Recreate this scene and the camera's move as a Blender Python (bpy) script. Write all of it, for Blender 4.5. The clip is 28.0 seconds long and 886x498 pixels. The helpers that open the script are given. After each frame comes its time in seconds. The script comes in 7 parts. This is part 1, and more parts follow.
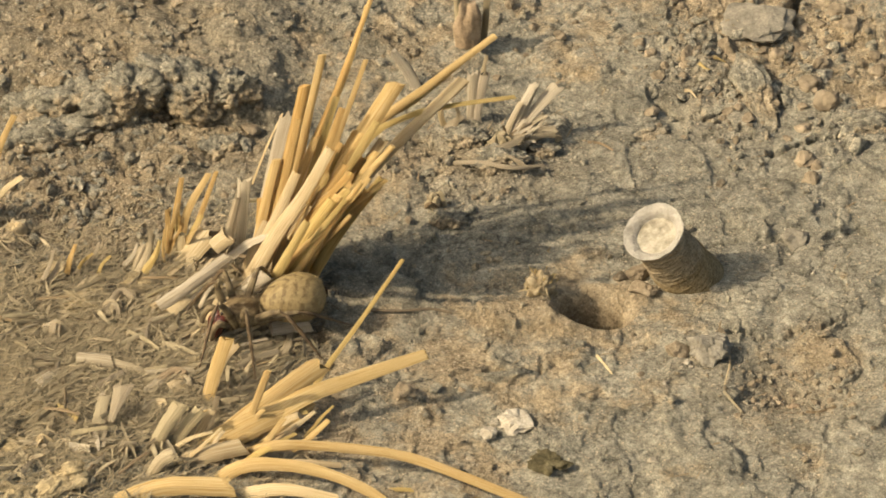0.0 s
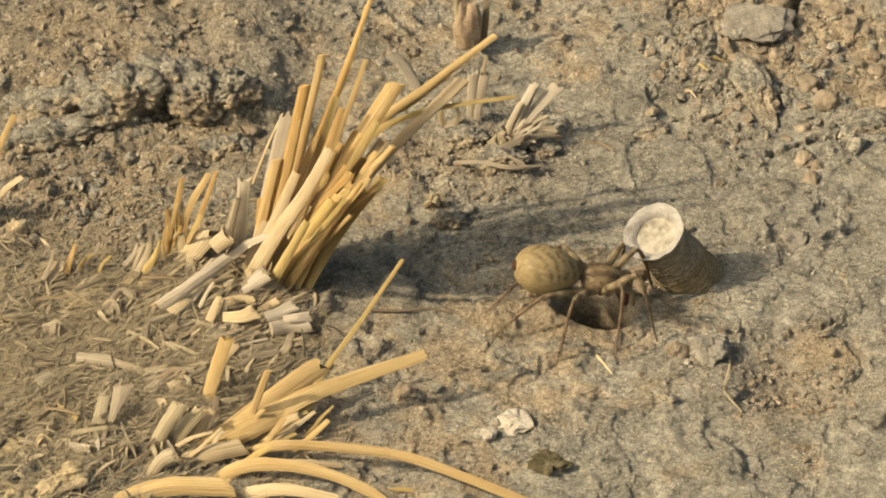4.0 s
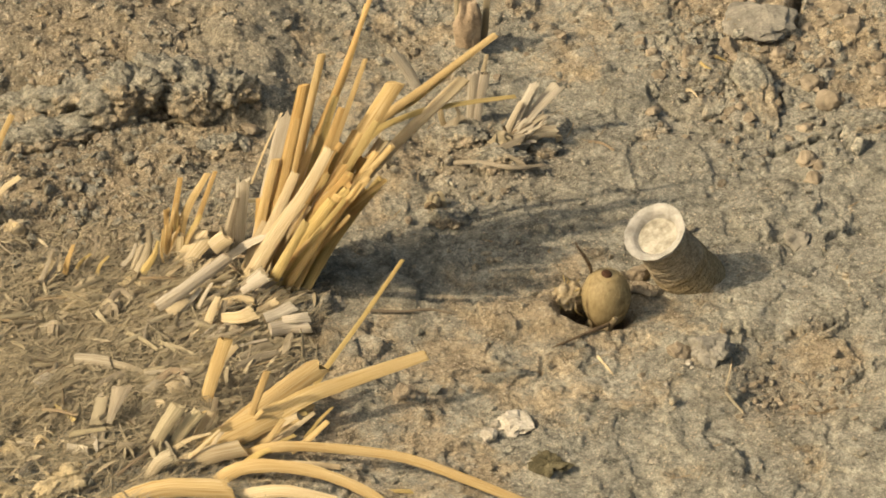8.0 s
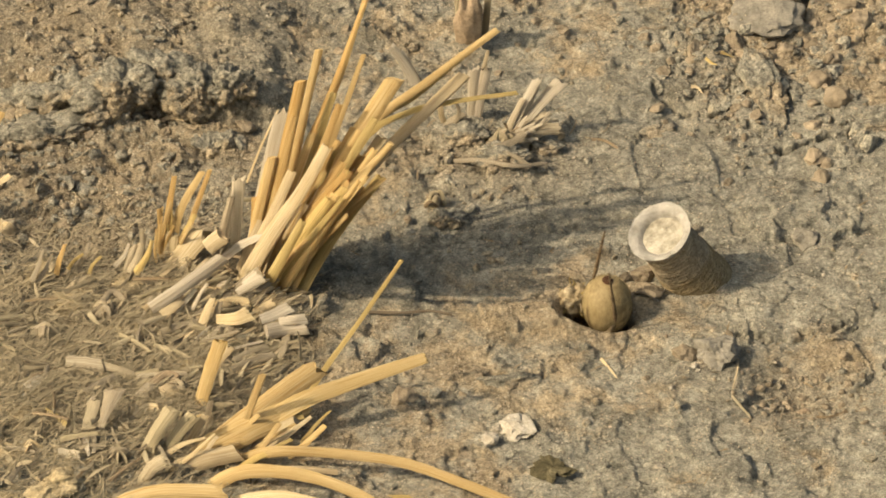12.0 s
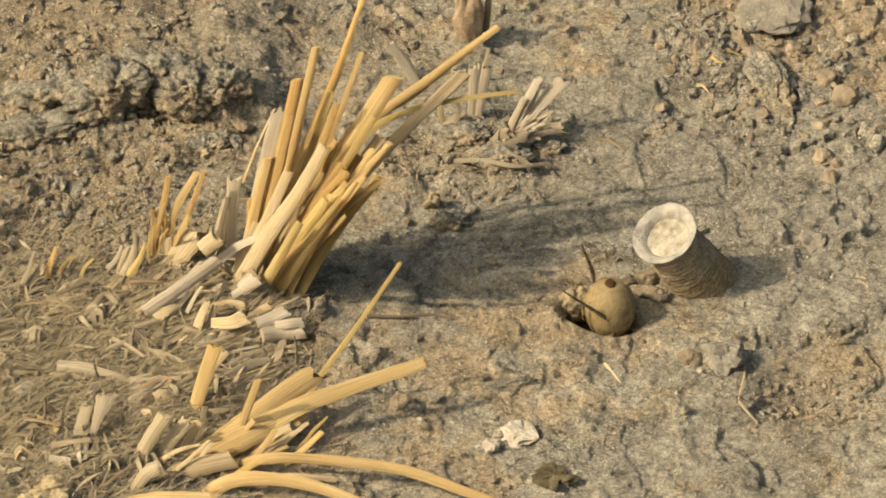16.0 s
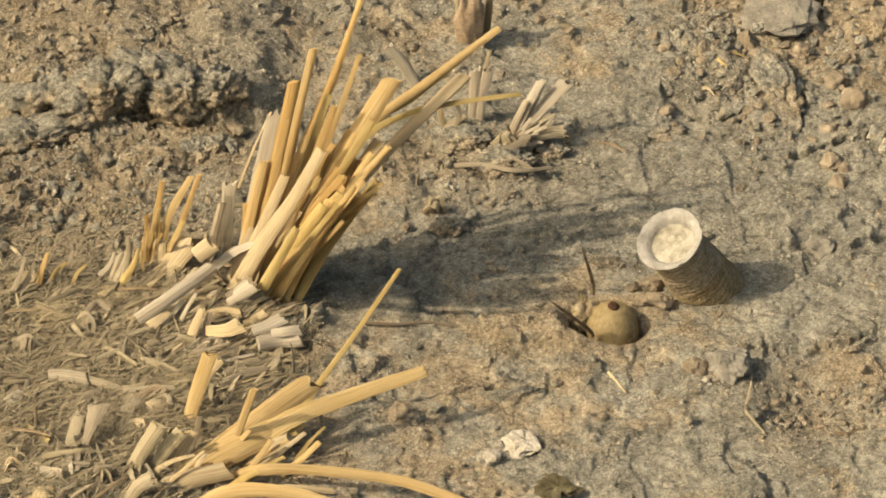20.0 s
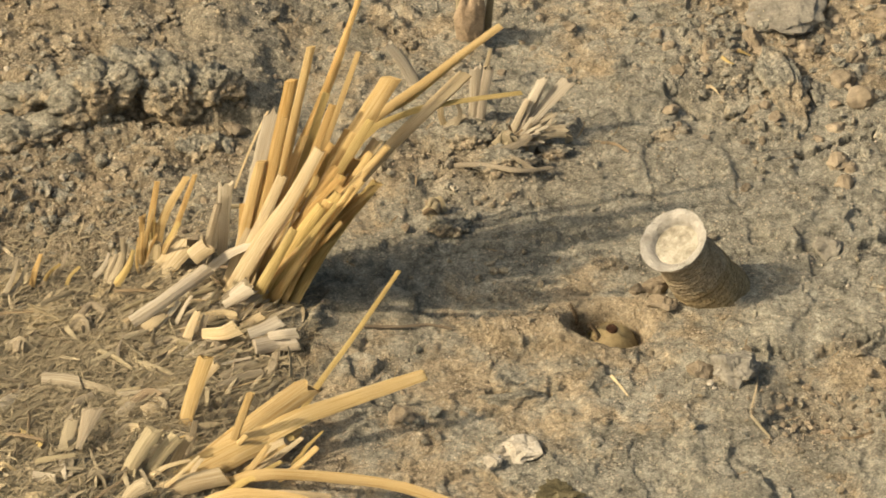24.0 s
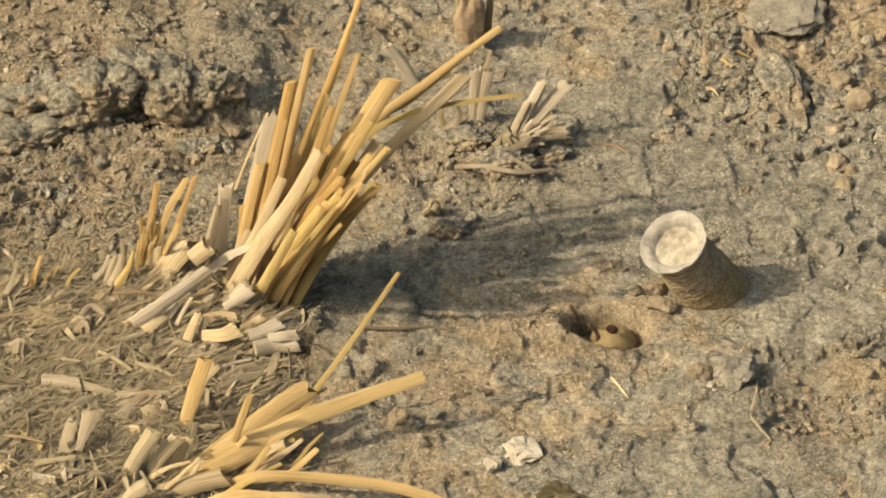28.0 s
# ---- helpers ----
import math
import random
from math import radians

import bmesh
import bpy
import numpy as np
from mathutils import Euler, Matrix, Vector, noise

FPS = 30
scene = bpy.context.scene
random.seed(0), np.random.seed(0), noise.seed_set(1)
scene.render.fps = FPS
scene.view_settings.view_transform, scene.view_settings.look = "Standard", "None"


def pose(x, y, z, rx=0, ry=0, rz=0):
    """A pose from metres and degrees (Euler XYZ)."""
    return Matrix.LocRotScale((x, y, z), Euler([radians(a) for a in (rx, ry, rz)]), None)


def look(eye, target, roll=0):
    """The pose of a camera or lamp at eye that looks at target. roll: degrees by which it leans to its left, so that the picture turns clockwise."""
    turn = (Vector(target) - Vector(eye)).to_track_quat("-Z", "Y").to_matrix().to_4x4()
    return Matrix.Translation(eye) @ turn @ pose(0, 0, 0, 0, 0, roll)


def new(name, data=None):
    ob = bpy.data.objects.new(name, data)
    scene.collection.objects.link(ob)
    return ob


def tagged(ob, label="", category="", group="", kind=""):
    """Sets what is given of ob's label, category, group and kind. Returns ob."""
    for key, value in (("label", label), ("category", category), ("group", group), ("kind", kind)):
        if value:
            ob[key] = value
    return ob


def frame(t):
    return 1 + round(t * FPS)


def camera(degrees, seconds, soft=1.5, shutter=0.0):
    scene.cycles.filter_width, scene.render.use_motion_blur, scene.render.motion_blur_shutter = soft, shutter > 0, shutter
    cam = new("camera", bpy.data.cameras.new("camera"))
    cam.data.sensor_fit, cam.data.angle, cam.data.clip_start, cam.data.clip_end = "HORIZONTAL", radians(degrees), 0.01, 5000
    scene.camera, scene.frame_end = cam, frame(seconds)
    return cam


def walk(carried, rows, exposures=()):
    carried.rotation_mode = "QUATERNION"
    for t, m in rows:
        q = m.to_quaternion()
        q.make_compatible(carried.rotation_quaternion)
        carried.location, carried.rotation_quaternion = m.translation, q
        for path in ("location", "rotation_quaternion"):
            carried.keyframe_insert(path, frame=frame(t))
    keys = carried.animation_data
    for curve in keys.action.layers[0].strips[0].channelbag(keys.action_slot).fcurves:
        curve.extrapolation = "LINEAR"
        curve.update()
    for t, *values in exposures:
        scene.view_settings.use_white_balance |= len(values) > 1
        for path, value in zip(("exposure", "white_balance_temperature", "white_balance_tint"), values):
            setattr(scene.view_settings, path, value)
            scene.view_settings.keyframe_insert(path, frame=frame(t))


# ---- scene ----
cam = camera(8.0, 28.0, soft=1.75, shutter=0.5)


def station(along, tilt):
    """The camera on its sight line, 38 degrees above the ground, moved forward by that many metres."""
    d = 1.43 - along
    return pose(0, -d * math.cos(radians(38)), d * math.sin(radians(38)), 52 + tilt)


walk(cam, [
    (0.0, station(0.0004, 0.0022)), (3.5, station(0.0004, 0.0022)), (7.0, station(0.0004, 0.0022)),
    (7.5, station(0.0042, 0.0050)), (8.0, station(0.0080, 0.0046)), (9.0, station(0.0162, 0.0040)),
    (10.0, station(0.0236, 0.0034)), (11.0, station(0.0319, 0.0054)), (12.0, station(0.0394, 0.0053)),
    (12.5, station(0.0432, 0.0050)), (14.5, station(0.0590, 0.0083)), (15.0, station(0.0626, 0.0125)),
    (15.5, station(0.0663, 0.0187)), (16.0, station(0.0701, 0.0246)), (16.5, station(0.0738, 0.0278)),
    (17.0, station(0.0776, 0.0286)), (17.5, station(0.0815, 0.0260)), (18.0, station(0.0852, 0.0322)),
    (18.5, station(0.0887, 0.0432)), (19.0, station(0.0925, 0.0518)), (19.5, station(0.0957, 0.0642)),
    (20.0, station(0.0993, 0.0810)), (20.5, station(0.1028, 0.0940)), (21.0, station(0.1060, 0.0885)),
    (21.5, station(0.1092, 0.0883)), (22.5, station(0.1166, 0.0925)), (23.0, station(0.1204, 0.0950)),
    (23.5, station(0.1217, 0.0964)), (24.5, station(0.1217, 0.0940)), (26.0, station(0.1217, 0.1017)),
    (28.0, station(0.1217, 0.1107)),
])

# ---- light: a low warm sun in a clear sky ----
SUN_UP, SUN_FROM = 41, 196  # degrees above the ground; bearing of the sun, counted from +x towards +y
world = bpy.data.worlds.new("sky")
scene.world = world
world.use_nodes = True
sky = world.node_tree.nodes.new("ShaderNodeTexSky")
sky.sky_type, sky.sun_disc = "NISHITA", False
sky.sun_elevation, sky.sun_rotation = radians(SUN_UP), radians(90 - SUN_FROM)
sky.air_density, sky.dust_density, sky.ozone_density = 1.0, 7.0, 0.3
background = world.node_tree.nodes["Background"]
background.inputs["Strength"].default_value = 0.15
haze = world.node_tree.nodes.new("ShaderNodeMix")  # the sky is veiled by yellowish dust
haze.data_type, haze.blend_type = "RGBA", "MULTIPLY"
haze.inputs[0].default_value, haze.inputs[7].default_value = 1.0, (1.0, 0.99, 0.88, 1)
world.node_tree.links.new(sky.outputs["Color"], haze.inputs[6])
world.node_tree.links.new(haze.outputs[2], background.inputs["Color"])
sun = new("sun", bpy.data.lights.new("sun", "SUN"))
sun.data.energy, sun.data.angle, sun.data.color = 4.3, radians(1.2), (1.0, 0.825, 0.605)
toward_sun = Vector((math.cos(radians(SUN_FROM)) * math.cos(radians(SUN_UP)),
                     math.sin(radians(SUN_FROM)) * math.cos(radians(SUN_UP)), math.sin(radians(SUN_UP))))
sun.matrix_world = look(toward_sun * 5, (0, 0, 0))
scene.view_settings.exposure = 0.12
MM = 0.001


# ---- materials ----
class Paint:
    """A node material with its principled shader, and short ways to add nodes."""

    def __init__(self, name):
        self.m = bpy.data.materials.new(name)
        self.m.use_nodes = True
        self.tree = self.m.node_tree
        self.bsdf = self.tree.nodes["Principled BSDF"]

    def add(self, kind, out=0, **inputs):
        n = self.tree.nodes.new("ShaderNode" + kind)
        for k, v in inputs.items():
            self.put(n.inputs[int(k[1:]) if k[0] == "i" and k[1:].isdigit() else k.replace("_", " ")], v)
        return n

    def put(self, socket, v):
        if isinstance(v, bpy.types.NodeSocket):
            self.tree.links.new(v, socket)
        elif isinstance(v, (tuple, list)) and len(v) == 3 and socket.type == "RGBA":
            socket.default_value = (*v, 1)
        else:
            socket.default_value = v

    def coords(self, kind="Object", scale=(1, 1, 1)):
        t = self.add("TexCoord")
        return self.add("Mapping", Vector=t.outputs[kind], Scale=scale).outputs[0]

    def noise(self, vec, scale, detail=4, rough=0.6):
        return self.add("TexNoise", Vector=vec, Scale=scale, Detail=detail, Roughness=rough).outputs["Fac"]

    def ramp(self, fac, *stops):
        n = self.add("ValToRGB", Fac=fac)
        while len(n.color_ramp.elements) < len(stops):
            n.color_ramp.elements.new(0.5)
        for e, (p, c) in zip(n.color_ramp.elements, stops):
            e.position, e.color = p, ((*c, 1) if isinstance(c, tuple) else (c, c, c, 1))
        return n.outputs["Color"]

    def mix(self, fac, a, b, how="MIX"):
        n = self.add("Mix")
        n.data_type, n.blend_type = "RGBA", how
        self.put(n.inputs[0], fac), self.put(n.inputs[6], a), self.put(n.inputs[7], b)
        return n.outputs[2]

    def math(self, how, a, b=0.0):
        n = self.add("Math")
        n.operation = how
        self.put(n.inputs[0], a), self.put(n.inputs[1], b)
        return n.outputs[0]

    def done(self, color, rough=0.85, bump=None, depth=0.0003, strength=0.8, gloss=0.2):
        self.put(self.bsdf.inputs["Base Color"], color)
        self.put(self.bsdf.inputs["Roughness"], rough)
        self.put(self.bsdf.inputs["Specular IOR Level"], gloss)
        if bump is not None:
            b = self.add("Bump", Height=bump, Distance=depth, Strength=strength)
            self.put(self.bsdf.inputs["Normal"], b.outputs[0])
        return self.m


def soil_material():
    """Grey-green ashy crust over tan sandy earth, with pale grains and dark specks."""
    p = Paint("dry_soil")
    c = p.coords()
    sand = p.add("Attribute")
    sand.attribute_name = "sand"
    big = p.noise(c, 48, 6, 0.7)
    mid = p.noise(c, 230, 8, 0.78)
    fine = p.noise(c, 1000, 5, 0.75)
    dust = p.noise(c, 3200, 3, 0.7)
    crust = p.ramp(mid, (0.30, (0.128, 0.118, 0.088)), (0.43, (0.236, 0.219, 0.165)), (0.56, (0.322, 0.299, 0.228)), (0.72, (0.44, 0.408, 0.318)))
    tan = p.ramp(mid, (0.28, (0.20, 0.155, 0.094)), (0.46, (0.335, 0.269, 0.171)), (0.72, (0.46, 0.380, 0.255)))
    where = p.math("ADD", p.math("MULTIPLY", p.math("SUBTRACT", big, 0.19), 2.7), sand.outputs["Fac"])
    where = p.math("ADD", where, p.math("ADD", p.math("MULTIPLY", mid, 0.45), p.math("MULTIPLY", fine, 0.30)))
    color = p.mix(p.add("MapRange", Value=where, i1=1.16, i2=1.44).outputs[0], crust, tan)
    # brown earth; at the left and back left its tone also paints hollow shade
    earth = p.add("Attribute")
    earth.attribute_name = "earth"
    brown = p.ramp(mid, (0.30, (0.105, 0.083, 0.052)), (0.46, (0.22, 0.178, 0.114)), (0.72, (0.36, 0.295, 0.195)))
    color = p.mix(p.math("MINIMUM", p.math("MULTIPLY", earth.outputs["Fac"], p.math("ADD", mid, 0.4)), 1.0), color, brown)
    color = p.mix(0.8, color, p.ramp(fine, (0.32, 0.48), (0.46, 0.97), (0.68, 1.42)), "MULTIPLY")
    color = p.mix(0.8, color, p.ramp(dust, (0.32, 0.48), (0.5, 1.0), (0.68, 1.5)), "MULTIPLY")
    speck = p.ramp(p.noise(c, 620, 6, 0.8), (0.33, 0.42), (0.42, 1.0))
    stain = p.ramp(p.noise(c, 60, 6, 0.72), (0.30, 0.66), (0.46, 1.0), (0.68, 1.16))
    color = p.mix(p.ramp(big, (0.4, 0.7), (0.6, 0.25)), color, speck, "MULTIPLY")
    color = p.mix(0.8, color, stain, "MULTIPLY")
    bent = p.add("VectorMath", i0=c, i1=p.add("VectorMath", i0=p.add("TexNoise", Vector=c, Scale=420.0, Detail=4.0).outputs["Color"], i1=(0.006, 0.006, 0.006)).outputs[0])
    bent.inputs[1].links[0].from_node.operation = "MULTIPLY"
    flake = p.add("TexVoronoi", Vector=bent.outputs[0], Scale=170.0)
    bit = p.add("TexVoronoi", Vector=bent.outputs[0], Scale=1050.0)
    edge = p.add("TexVoronoi", Vector=bent.outputs[0], Scale=170.0)
    edge.feature = "DISTANCE_TO_EDGE"
    tone = p.ramp(p.add("SeparateColor", Color=flake.outputs["Color"]).outputs[0], (0.0, 0.86), (0.5, 1.0), (1.0, 1.12))
    tone2 = p.ramp(p.add("SeparateColor", Color=bit.outputs["Color"]).outputs[1], (0.0, 0.78), (0.4, 1.0), (1.0, 1.18))
    color = p.mix(0.9, color, tone, "MULTIPLY")
    color = p.mix(0.9, color, tone2, "MULTIPLY")
    fissure = p.math("MULTIPLY", p.add("MapRange", Value=edge.outputs["Distance"], i1=0.045, i2=0.010).outputs[0], p.ramp(p.noise(c, 95, 3), (0.48, 0.0), (0.60, 1.0)))
    color = p.mix(p.math("MULTIPLY", fissure, 0.35), color, (0.085, 0.072, 0.048))
    # thin dry fibres pressed into the crust
    thread = p.add("TexNoise", Vector=p.add("Mapping", Vector=bent.outputs[0], Rotation=(0, 0, 0.5), Scale=(0.22, 1.0, 1.0)).outputs[0], Scale=900.0, Detail=3.0).outputs["Fac"]
    color = p.mix(p.math("MULTIPLY", p.ramp(thread, (0.60, 0.0), (0.66, 0.6)), p.ramp(p.noise(c, 130, 3), (0.45, 0.0), (0.6, 1.0))), color, (0.47, 0.42, 0.30))
    grain = p.add("TexVoronoi", Vector=c, Scale=900.0)
    pale = p.math("MULTIPLY", p.math("LESS_THAN", grain.outputs["Distance"], 0.25), p.math("GREATER_THAN", p.noise(c, 430, 1), 0.54))
    color = p.mix(p.math("MULTIPLY", pale, 0.6), color, (0.56, 0.50, 0.37))
    height = p.math("ADD", p.noise(c, 420, 7, 0.78), p.math("MULTIPLY", p.noise(c, 2300, 4, 0.75), 0.30))
    height = p.math("SUBTRACT", p.math("ADD", height, p.math("MULTIPLY", p.add("SeparateColor", Color=bit.outputs["Color"]).outputs[2], 0.14)), p.math("MULTIPLY", fissure, 0.3))
    return p.done(color, 0.95, height, 0.0013, 1.0, 0.1)


def clod_material(name, dark, mid, light, per="Random"):
    p = Paint(name)
    c = p.coords()
    pick = p.add("ObjectInfo").outputs["Random"] if per == "Random" else p.add("NewGeometry").outputs["Random Per Island"]
    n = p.noise(c, 260, 5, 0.7)
    color = p.ramp(n, (0.25, dark), (0.5, mid), (0.75, light))
    color = p.mix(1.0, color, p.ramp(pick, (0, 0.8), (0.5, 1.0), (1, 1.16)), "MULTIPLY")
    color = p.mix(0.7, color, p.ramp(p.noise(c, 1500, 4, 0.75), (0.3, 0.62), (0.5, 1.0), (0.7, 1.3)), "MULTIPLY")
    return p.done(color, 0.95, p.noise(c, 700, 5, 0.7), 0.0006, 0.9, 0.1)


def straw_material(name, dark, mid, pale, through_light=0.28, spot=0.5, low=0.86):
    """Dry grass: fibres along the piece, blotches and a little light passing through."""
    p = Paint(name)
    uv = p.coords("UV", (1, 1, 1))
    pick = p.add("ObjectInfo").outputs["Random"]
    isl = p.add("NewGeometry").outputs["Random Per Island"]
    fibre = p.noise(p.add("Mapping", Vector=uv, Scale=(0.7, 46, 1), Location=p.add("CombineXYZ", X=p.math("MULTIPLY", pick, 9), Y=p.math("MULTIPLY", isl, 5)).outputs[0]).outputs[0], 1.0, 5, 0.65)
    blot = p.noise(p.add("Mapping", Vector=uv, Scale=(0.16, 1.4, 1), Location=p.add("CombineXYZ", X=p.math("MULTIPLY", pick, 31)).outputs[0]).outputs[0], 1.0, 4, 0.6)
    color = p.ramp(fibre, (0.28, dark), (0.45, mid), (0.62, pale))
    color = p.mix(p.ramp(blot, (0.42, 0.0), (0.72, spot)), color, dark)
    color = p.mix(1.0, color, p.ramp(pick, (0, (0.82, 0.80, 0.78)), (0.5, (1.0, 1.0, 1.0)), (1, (1.12, 1.10, 1.02))), "MULTIPLY")
    fleck = p.noise(p.add("Mapping", Vector=uv, Scale=(9, 30, 1), Location=p.add("CombineXYZ", X=p.math("MULTIPLY", pick, 57)).outputs[0]).outputs[0], 1.0, 3, 0.6)
    color = p.mix(p.ramp(fleck, (0.64, 0.0), (0.72, 0.55)), color, dark)
    color = p.mix(0.9, color, p.ramp(isl, (0, low), (0.5, 0.5 * low + 0.52), (1, 1.12)), "MULTIPLY")
    p.done(color, 0.75, fibre, 0.0003, 0.6, 0.15)
    tl = p.add("BsdfTranslucent", Color=color)
    m = p.add("MixShader", Fac=through_light, i1=p.bsdf.outputs[0], i2=tl.outputs[0])
    p.tree.links.new(m.outputs[0], p.tree.nodes["Material Output"].inputs["Surface"])
    return p.m


def spider_material(name, base, pale, dark, chevrons=0.0, band=0.0, stripe=0.0):
    p = Paint(name)
    c = p.coords()
    hair = p.noise(p.add("Mapping", Vector=c, Scale=(500, 1100, 1100)).outputs[0], 1.0, 4, 0.7)
    blot = p.noise(c, 330, 4, 0.6)
    color = p.ramp(hair, (0.12 if chevrons else 0.22, dark), (0.40, base), (0.8, pale))
    color = p.mix(p.ramp(blot, (0.5, 0.0), (0.75, 0.15 if chevrons else 0.4)), color, dark)
    if stripe:
        xyz = p.add("SeparateXYZ", Vector=c)
        side = p.math("ADD", p.math("ABSOLUTE", xyz.outputs["Y"]), p.math("MULTIPLY", p.math("SUBTRACT", blot, 0.5), 0.0012))
        inner = p.add("MapRange", Value=side, i1=0.0006, i2=0.0011).outputs[0]
        outer = p.add("MapRange", Value=side, i1=0.0028, i2=0.0021).outputs[0]
        color = p.mix(p.math("MULTIPLY", p.math("MULTIPLY", inner, outer), stripe), color, dark)
    if chevrons:
        xyz = p.add("SeparateXYZ", Vector=c)
        side = p.math("ABSOLUTE", xyz.outputs["Y"])
        wave = p.math("SINE", p.math("MULTIPLY", p.math("ADD", p.math("SUBTRACT", xyz.outputs["X"], p.math("MULTIPLY", side, 0.8)), p.math("MULTIPLY", blot, 0.0042)), 2300.0))
        top = p.add("MapRange", Value=p.math("ADD", xyz.outputs["Z"], p.math("MULTIPLY", blot, 0.002)), i1=0.0012, i2=0.0040).outputs[0]
        broken = p.ramp(p.noise(c, 620, 4, 0.7), (0.42, 0.15), (0.54, 1.0))
        mark = p.math("MULTIPLY", p.math("MULTIPLY", p.math("MULTIPLY", p.add("MapRange", Value=wave, i1=-0.2, i2=0.7).outputs[0], broken), top), p.add("MapRange", Value=xyz.outputs["X"], i1=-0.0138, i2=-0.0105).outputs[0])
        color = p.mix(p.math("MULTIPLY", mark, chevrons), color, dark)
        # two dark bars under the belly
        under = p.add("MapRange", Value=xyz.outputs["Z"], i1=-0.0012, i2=-0.0024).outputs[0]
        bar = p.math("MULTIPLY", p.add("MapRange", Value=side, i1=0.0009, i2=0.0013).outputs[0], p.add("MapRange", Value=p.math("ADD", side, p.math("MULTIPLY", blot, 0.0010)), i1=0.0029, i2=0.0024).outputs[0])
        bar = p.math("MULTIPLY", p.math("MULTIPLY", bar, under), p.add("MapRange", Value=xyz.outputs["X"], i1=-0.0112, i2=-0.0095).outputs[0])
        color = p.mix(p.math("MULTIPLY", bar, 0.8), color, dark)
    if band:
        xyz = p.add("SeparateXYZ", Vector=c)
        wave = p.math("SINE", p.math("MULTIPLY", p.math("ADD", xyz.outputs["X"], p.math("MULTIPLY", blot, 0.002)), 1500.0))
        color = p.mix(p.math("MULTIPLY", p.add("MapRange", Value=wave, i1=0.2, i2=0.8).outputs[0], band), color, dark)
    return p.done(color, 0.65, hair, 0.0003, 0.6, 0.25)


SOIL = soil_material()
CLOD_TAN = clod_material("tan_clod", (0.13, 0.103, 0.067), (0.24, 0.194, 0.129), (0.335, 0.276, 0.188))
CLOD_GREY = clod_material("grey_clod", (0.12, 0.108, 0.081), (0.215, 0.193, 0.147), (0.31, 0.28, 0.213))
CLOD_PALE = clod_material("pale_grey_stone", (0.15, 0.136, 0.104), (0.25, 0.228, 0.178), (0.34, 0.312, 0.248))
LITTER = clod_material("matted_litter", (0.20, 0.155, 0.085), (0.36, 0.29, 0.165), (0.52, 0.43, 0.27))
GRAIN = clod_material("sand_grain", (0.30, 0.24, 0.16), (0.46, 0.38, 0.265), (0.62, 0.54, 0.40), per="Island")
CLOD_STUMP = clod_material("stump_bark", (0.19, 0.135, 0.08), (0.31, 0.235, 0.152), (0.42, 0.335, 0.228))
CLOD_DARK = clod_material("dark_clod", (0.03, 0.026, 0.014), (0.085, 0.072, 0.038), (0.17, 0.145, 0.085))
CLOD_WHITE = clod_material("white_stone", (0.27, 0.235, 0.17), (0.40, 0.355, 0.27), (0.50, 0.455, 0.36))
CRUMB = clod_material("soil_crumb", (0.14, 0.110, 0.072), (0.30, 0.240, 0.158), (0.44, 0.36, 0.25), per="Island")
STRAW_GOLD = straw_material("golden_straw", (0.44, 0.285, 0.098), (0.655, 0.475, 0.20), (0.79, 0.64, 0.355))
STRAW_PALE = straw_material("pale_straw", (0.40, 0.295, 0.15), (0.65, 0.525, 0.31), (0.79, 0.68, 0.46))
STRAW_AMBER = straw_material("amber_straw", (0.38, 0.225, 0.068), (0.59, 0.395, 0.148), (0.73, 0.55, 0.265))
STRAW_WHITE = straw_material("bleached_straw", (0.33, 0.268, 0.172), (0.64, 0.56, 0.41), (0.81, 0.74, 0.59), spot=0.6, low=0.8)
STRAW_GREY = straw_material("weathered_straw", (0.22, 0.175, 0.105), (0.43, 0.357, 0.238), (0.61, 0.535, 0.385), 0.2, low=0.7)
STRAW_OLIVE = straw_material("olive_straw", (0.32, 0.23, 0.07), (0.56, 0.425, 0.165), (0.72, 0.58, 0.28))
STRAW_BROWN = straw_material("brown_straw", (0.13, 0.09, 0.05), (0.27, 0.20, 0.118), (0.41, 0.32, 0.20), 0.08)
TWIG = straw_material("brown_twig", (0.09, 0.07, 0.045), (0.19, 0.15, 0.10), (0.29, 0.235, 0.16), 0.0)
CHAFF = straw_material("chaff", (0.30, 0.248, 0.148), (0.43, 0.362, 0.228), (0.54, 0.468, 0.313), 0.2, low=0.84)


# ---- shapes ----
def hash2(ix, iy, seed):
    h = (ix.astype(np.int64) * 374761393 + iy.astype(np.int64) * 668265263 + seed * 974634541) & 0xFFFFFFFF
    h = ((h ^ (h >> 13)) * 1274126177) & 0xFFFFFFFF
    return ((h ^ (h >> 16)) & 0xFFFFFF) / float(0xFFFFFF)


def vnoise(x, y, seed):
    ix, iy = np.floor(x), np.floor(y)
    fx, fy = x - ix, y - iy
    fx, fy = fx * fx * fx * (fx * (fx * 6 - 15) + 10), fy * fy * fy * (fy * (fy * 6 - 15) + 10)
    a, b = hash2(ix, iy, seed), hash2(ix + 1, iy, seed)
    c, d = hash2(ix, iy + 1, seed), hash2(ix + 1, iy + 1, seed)
    return a + (b - a) * fx + (c - a) * fy + (a - b - c + d) * fx * fy


def fbm(x, y, seed, octaves=4, rough=0.5):
    total, amp, norm = 0.0, 1.0, 0.0
    for i in range(octaves):
        total = total + amp * vnoise(x, y, seed + i * 17)
        norm += amp
        amp *= rough
        x, y = x * 2.03 + 5.1, y * 2.03 - 3.7
    return total / norm


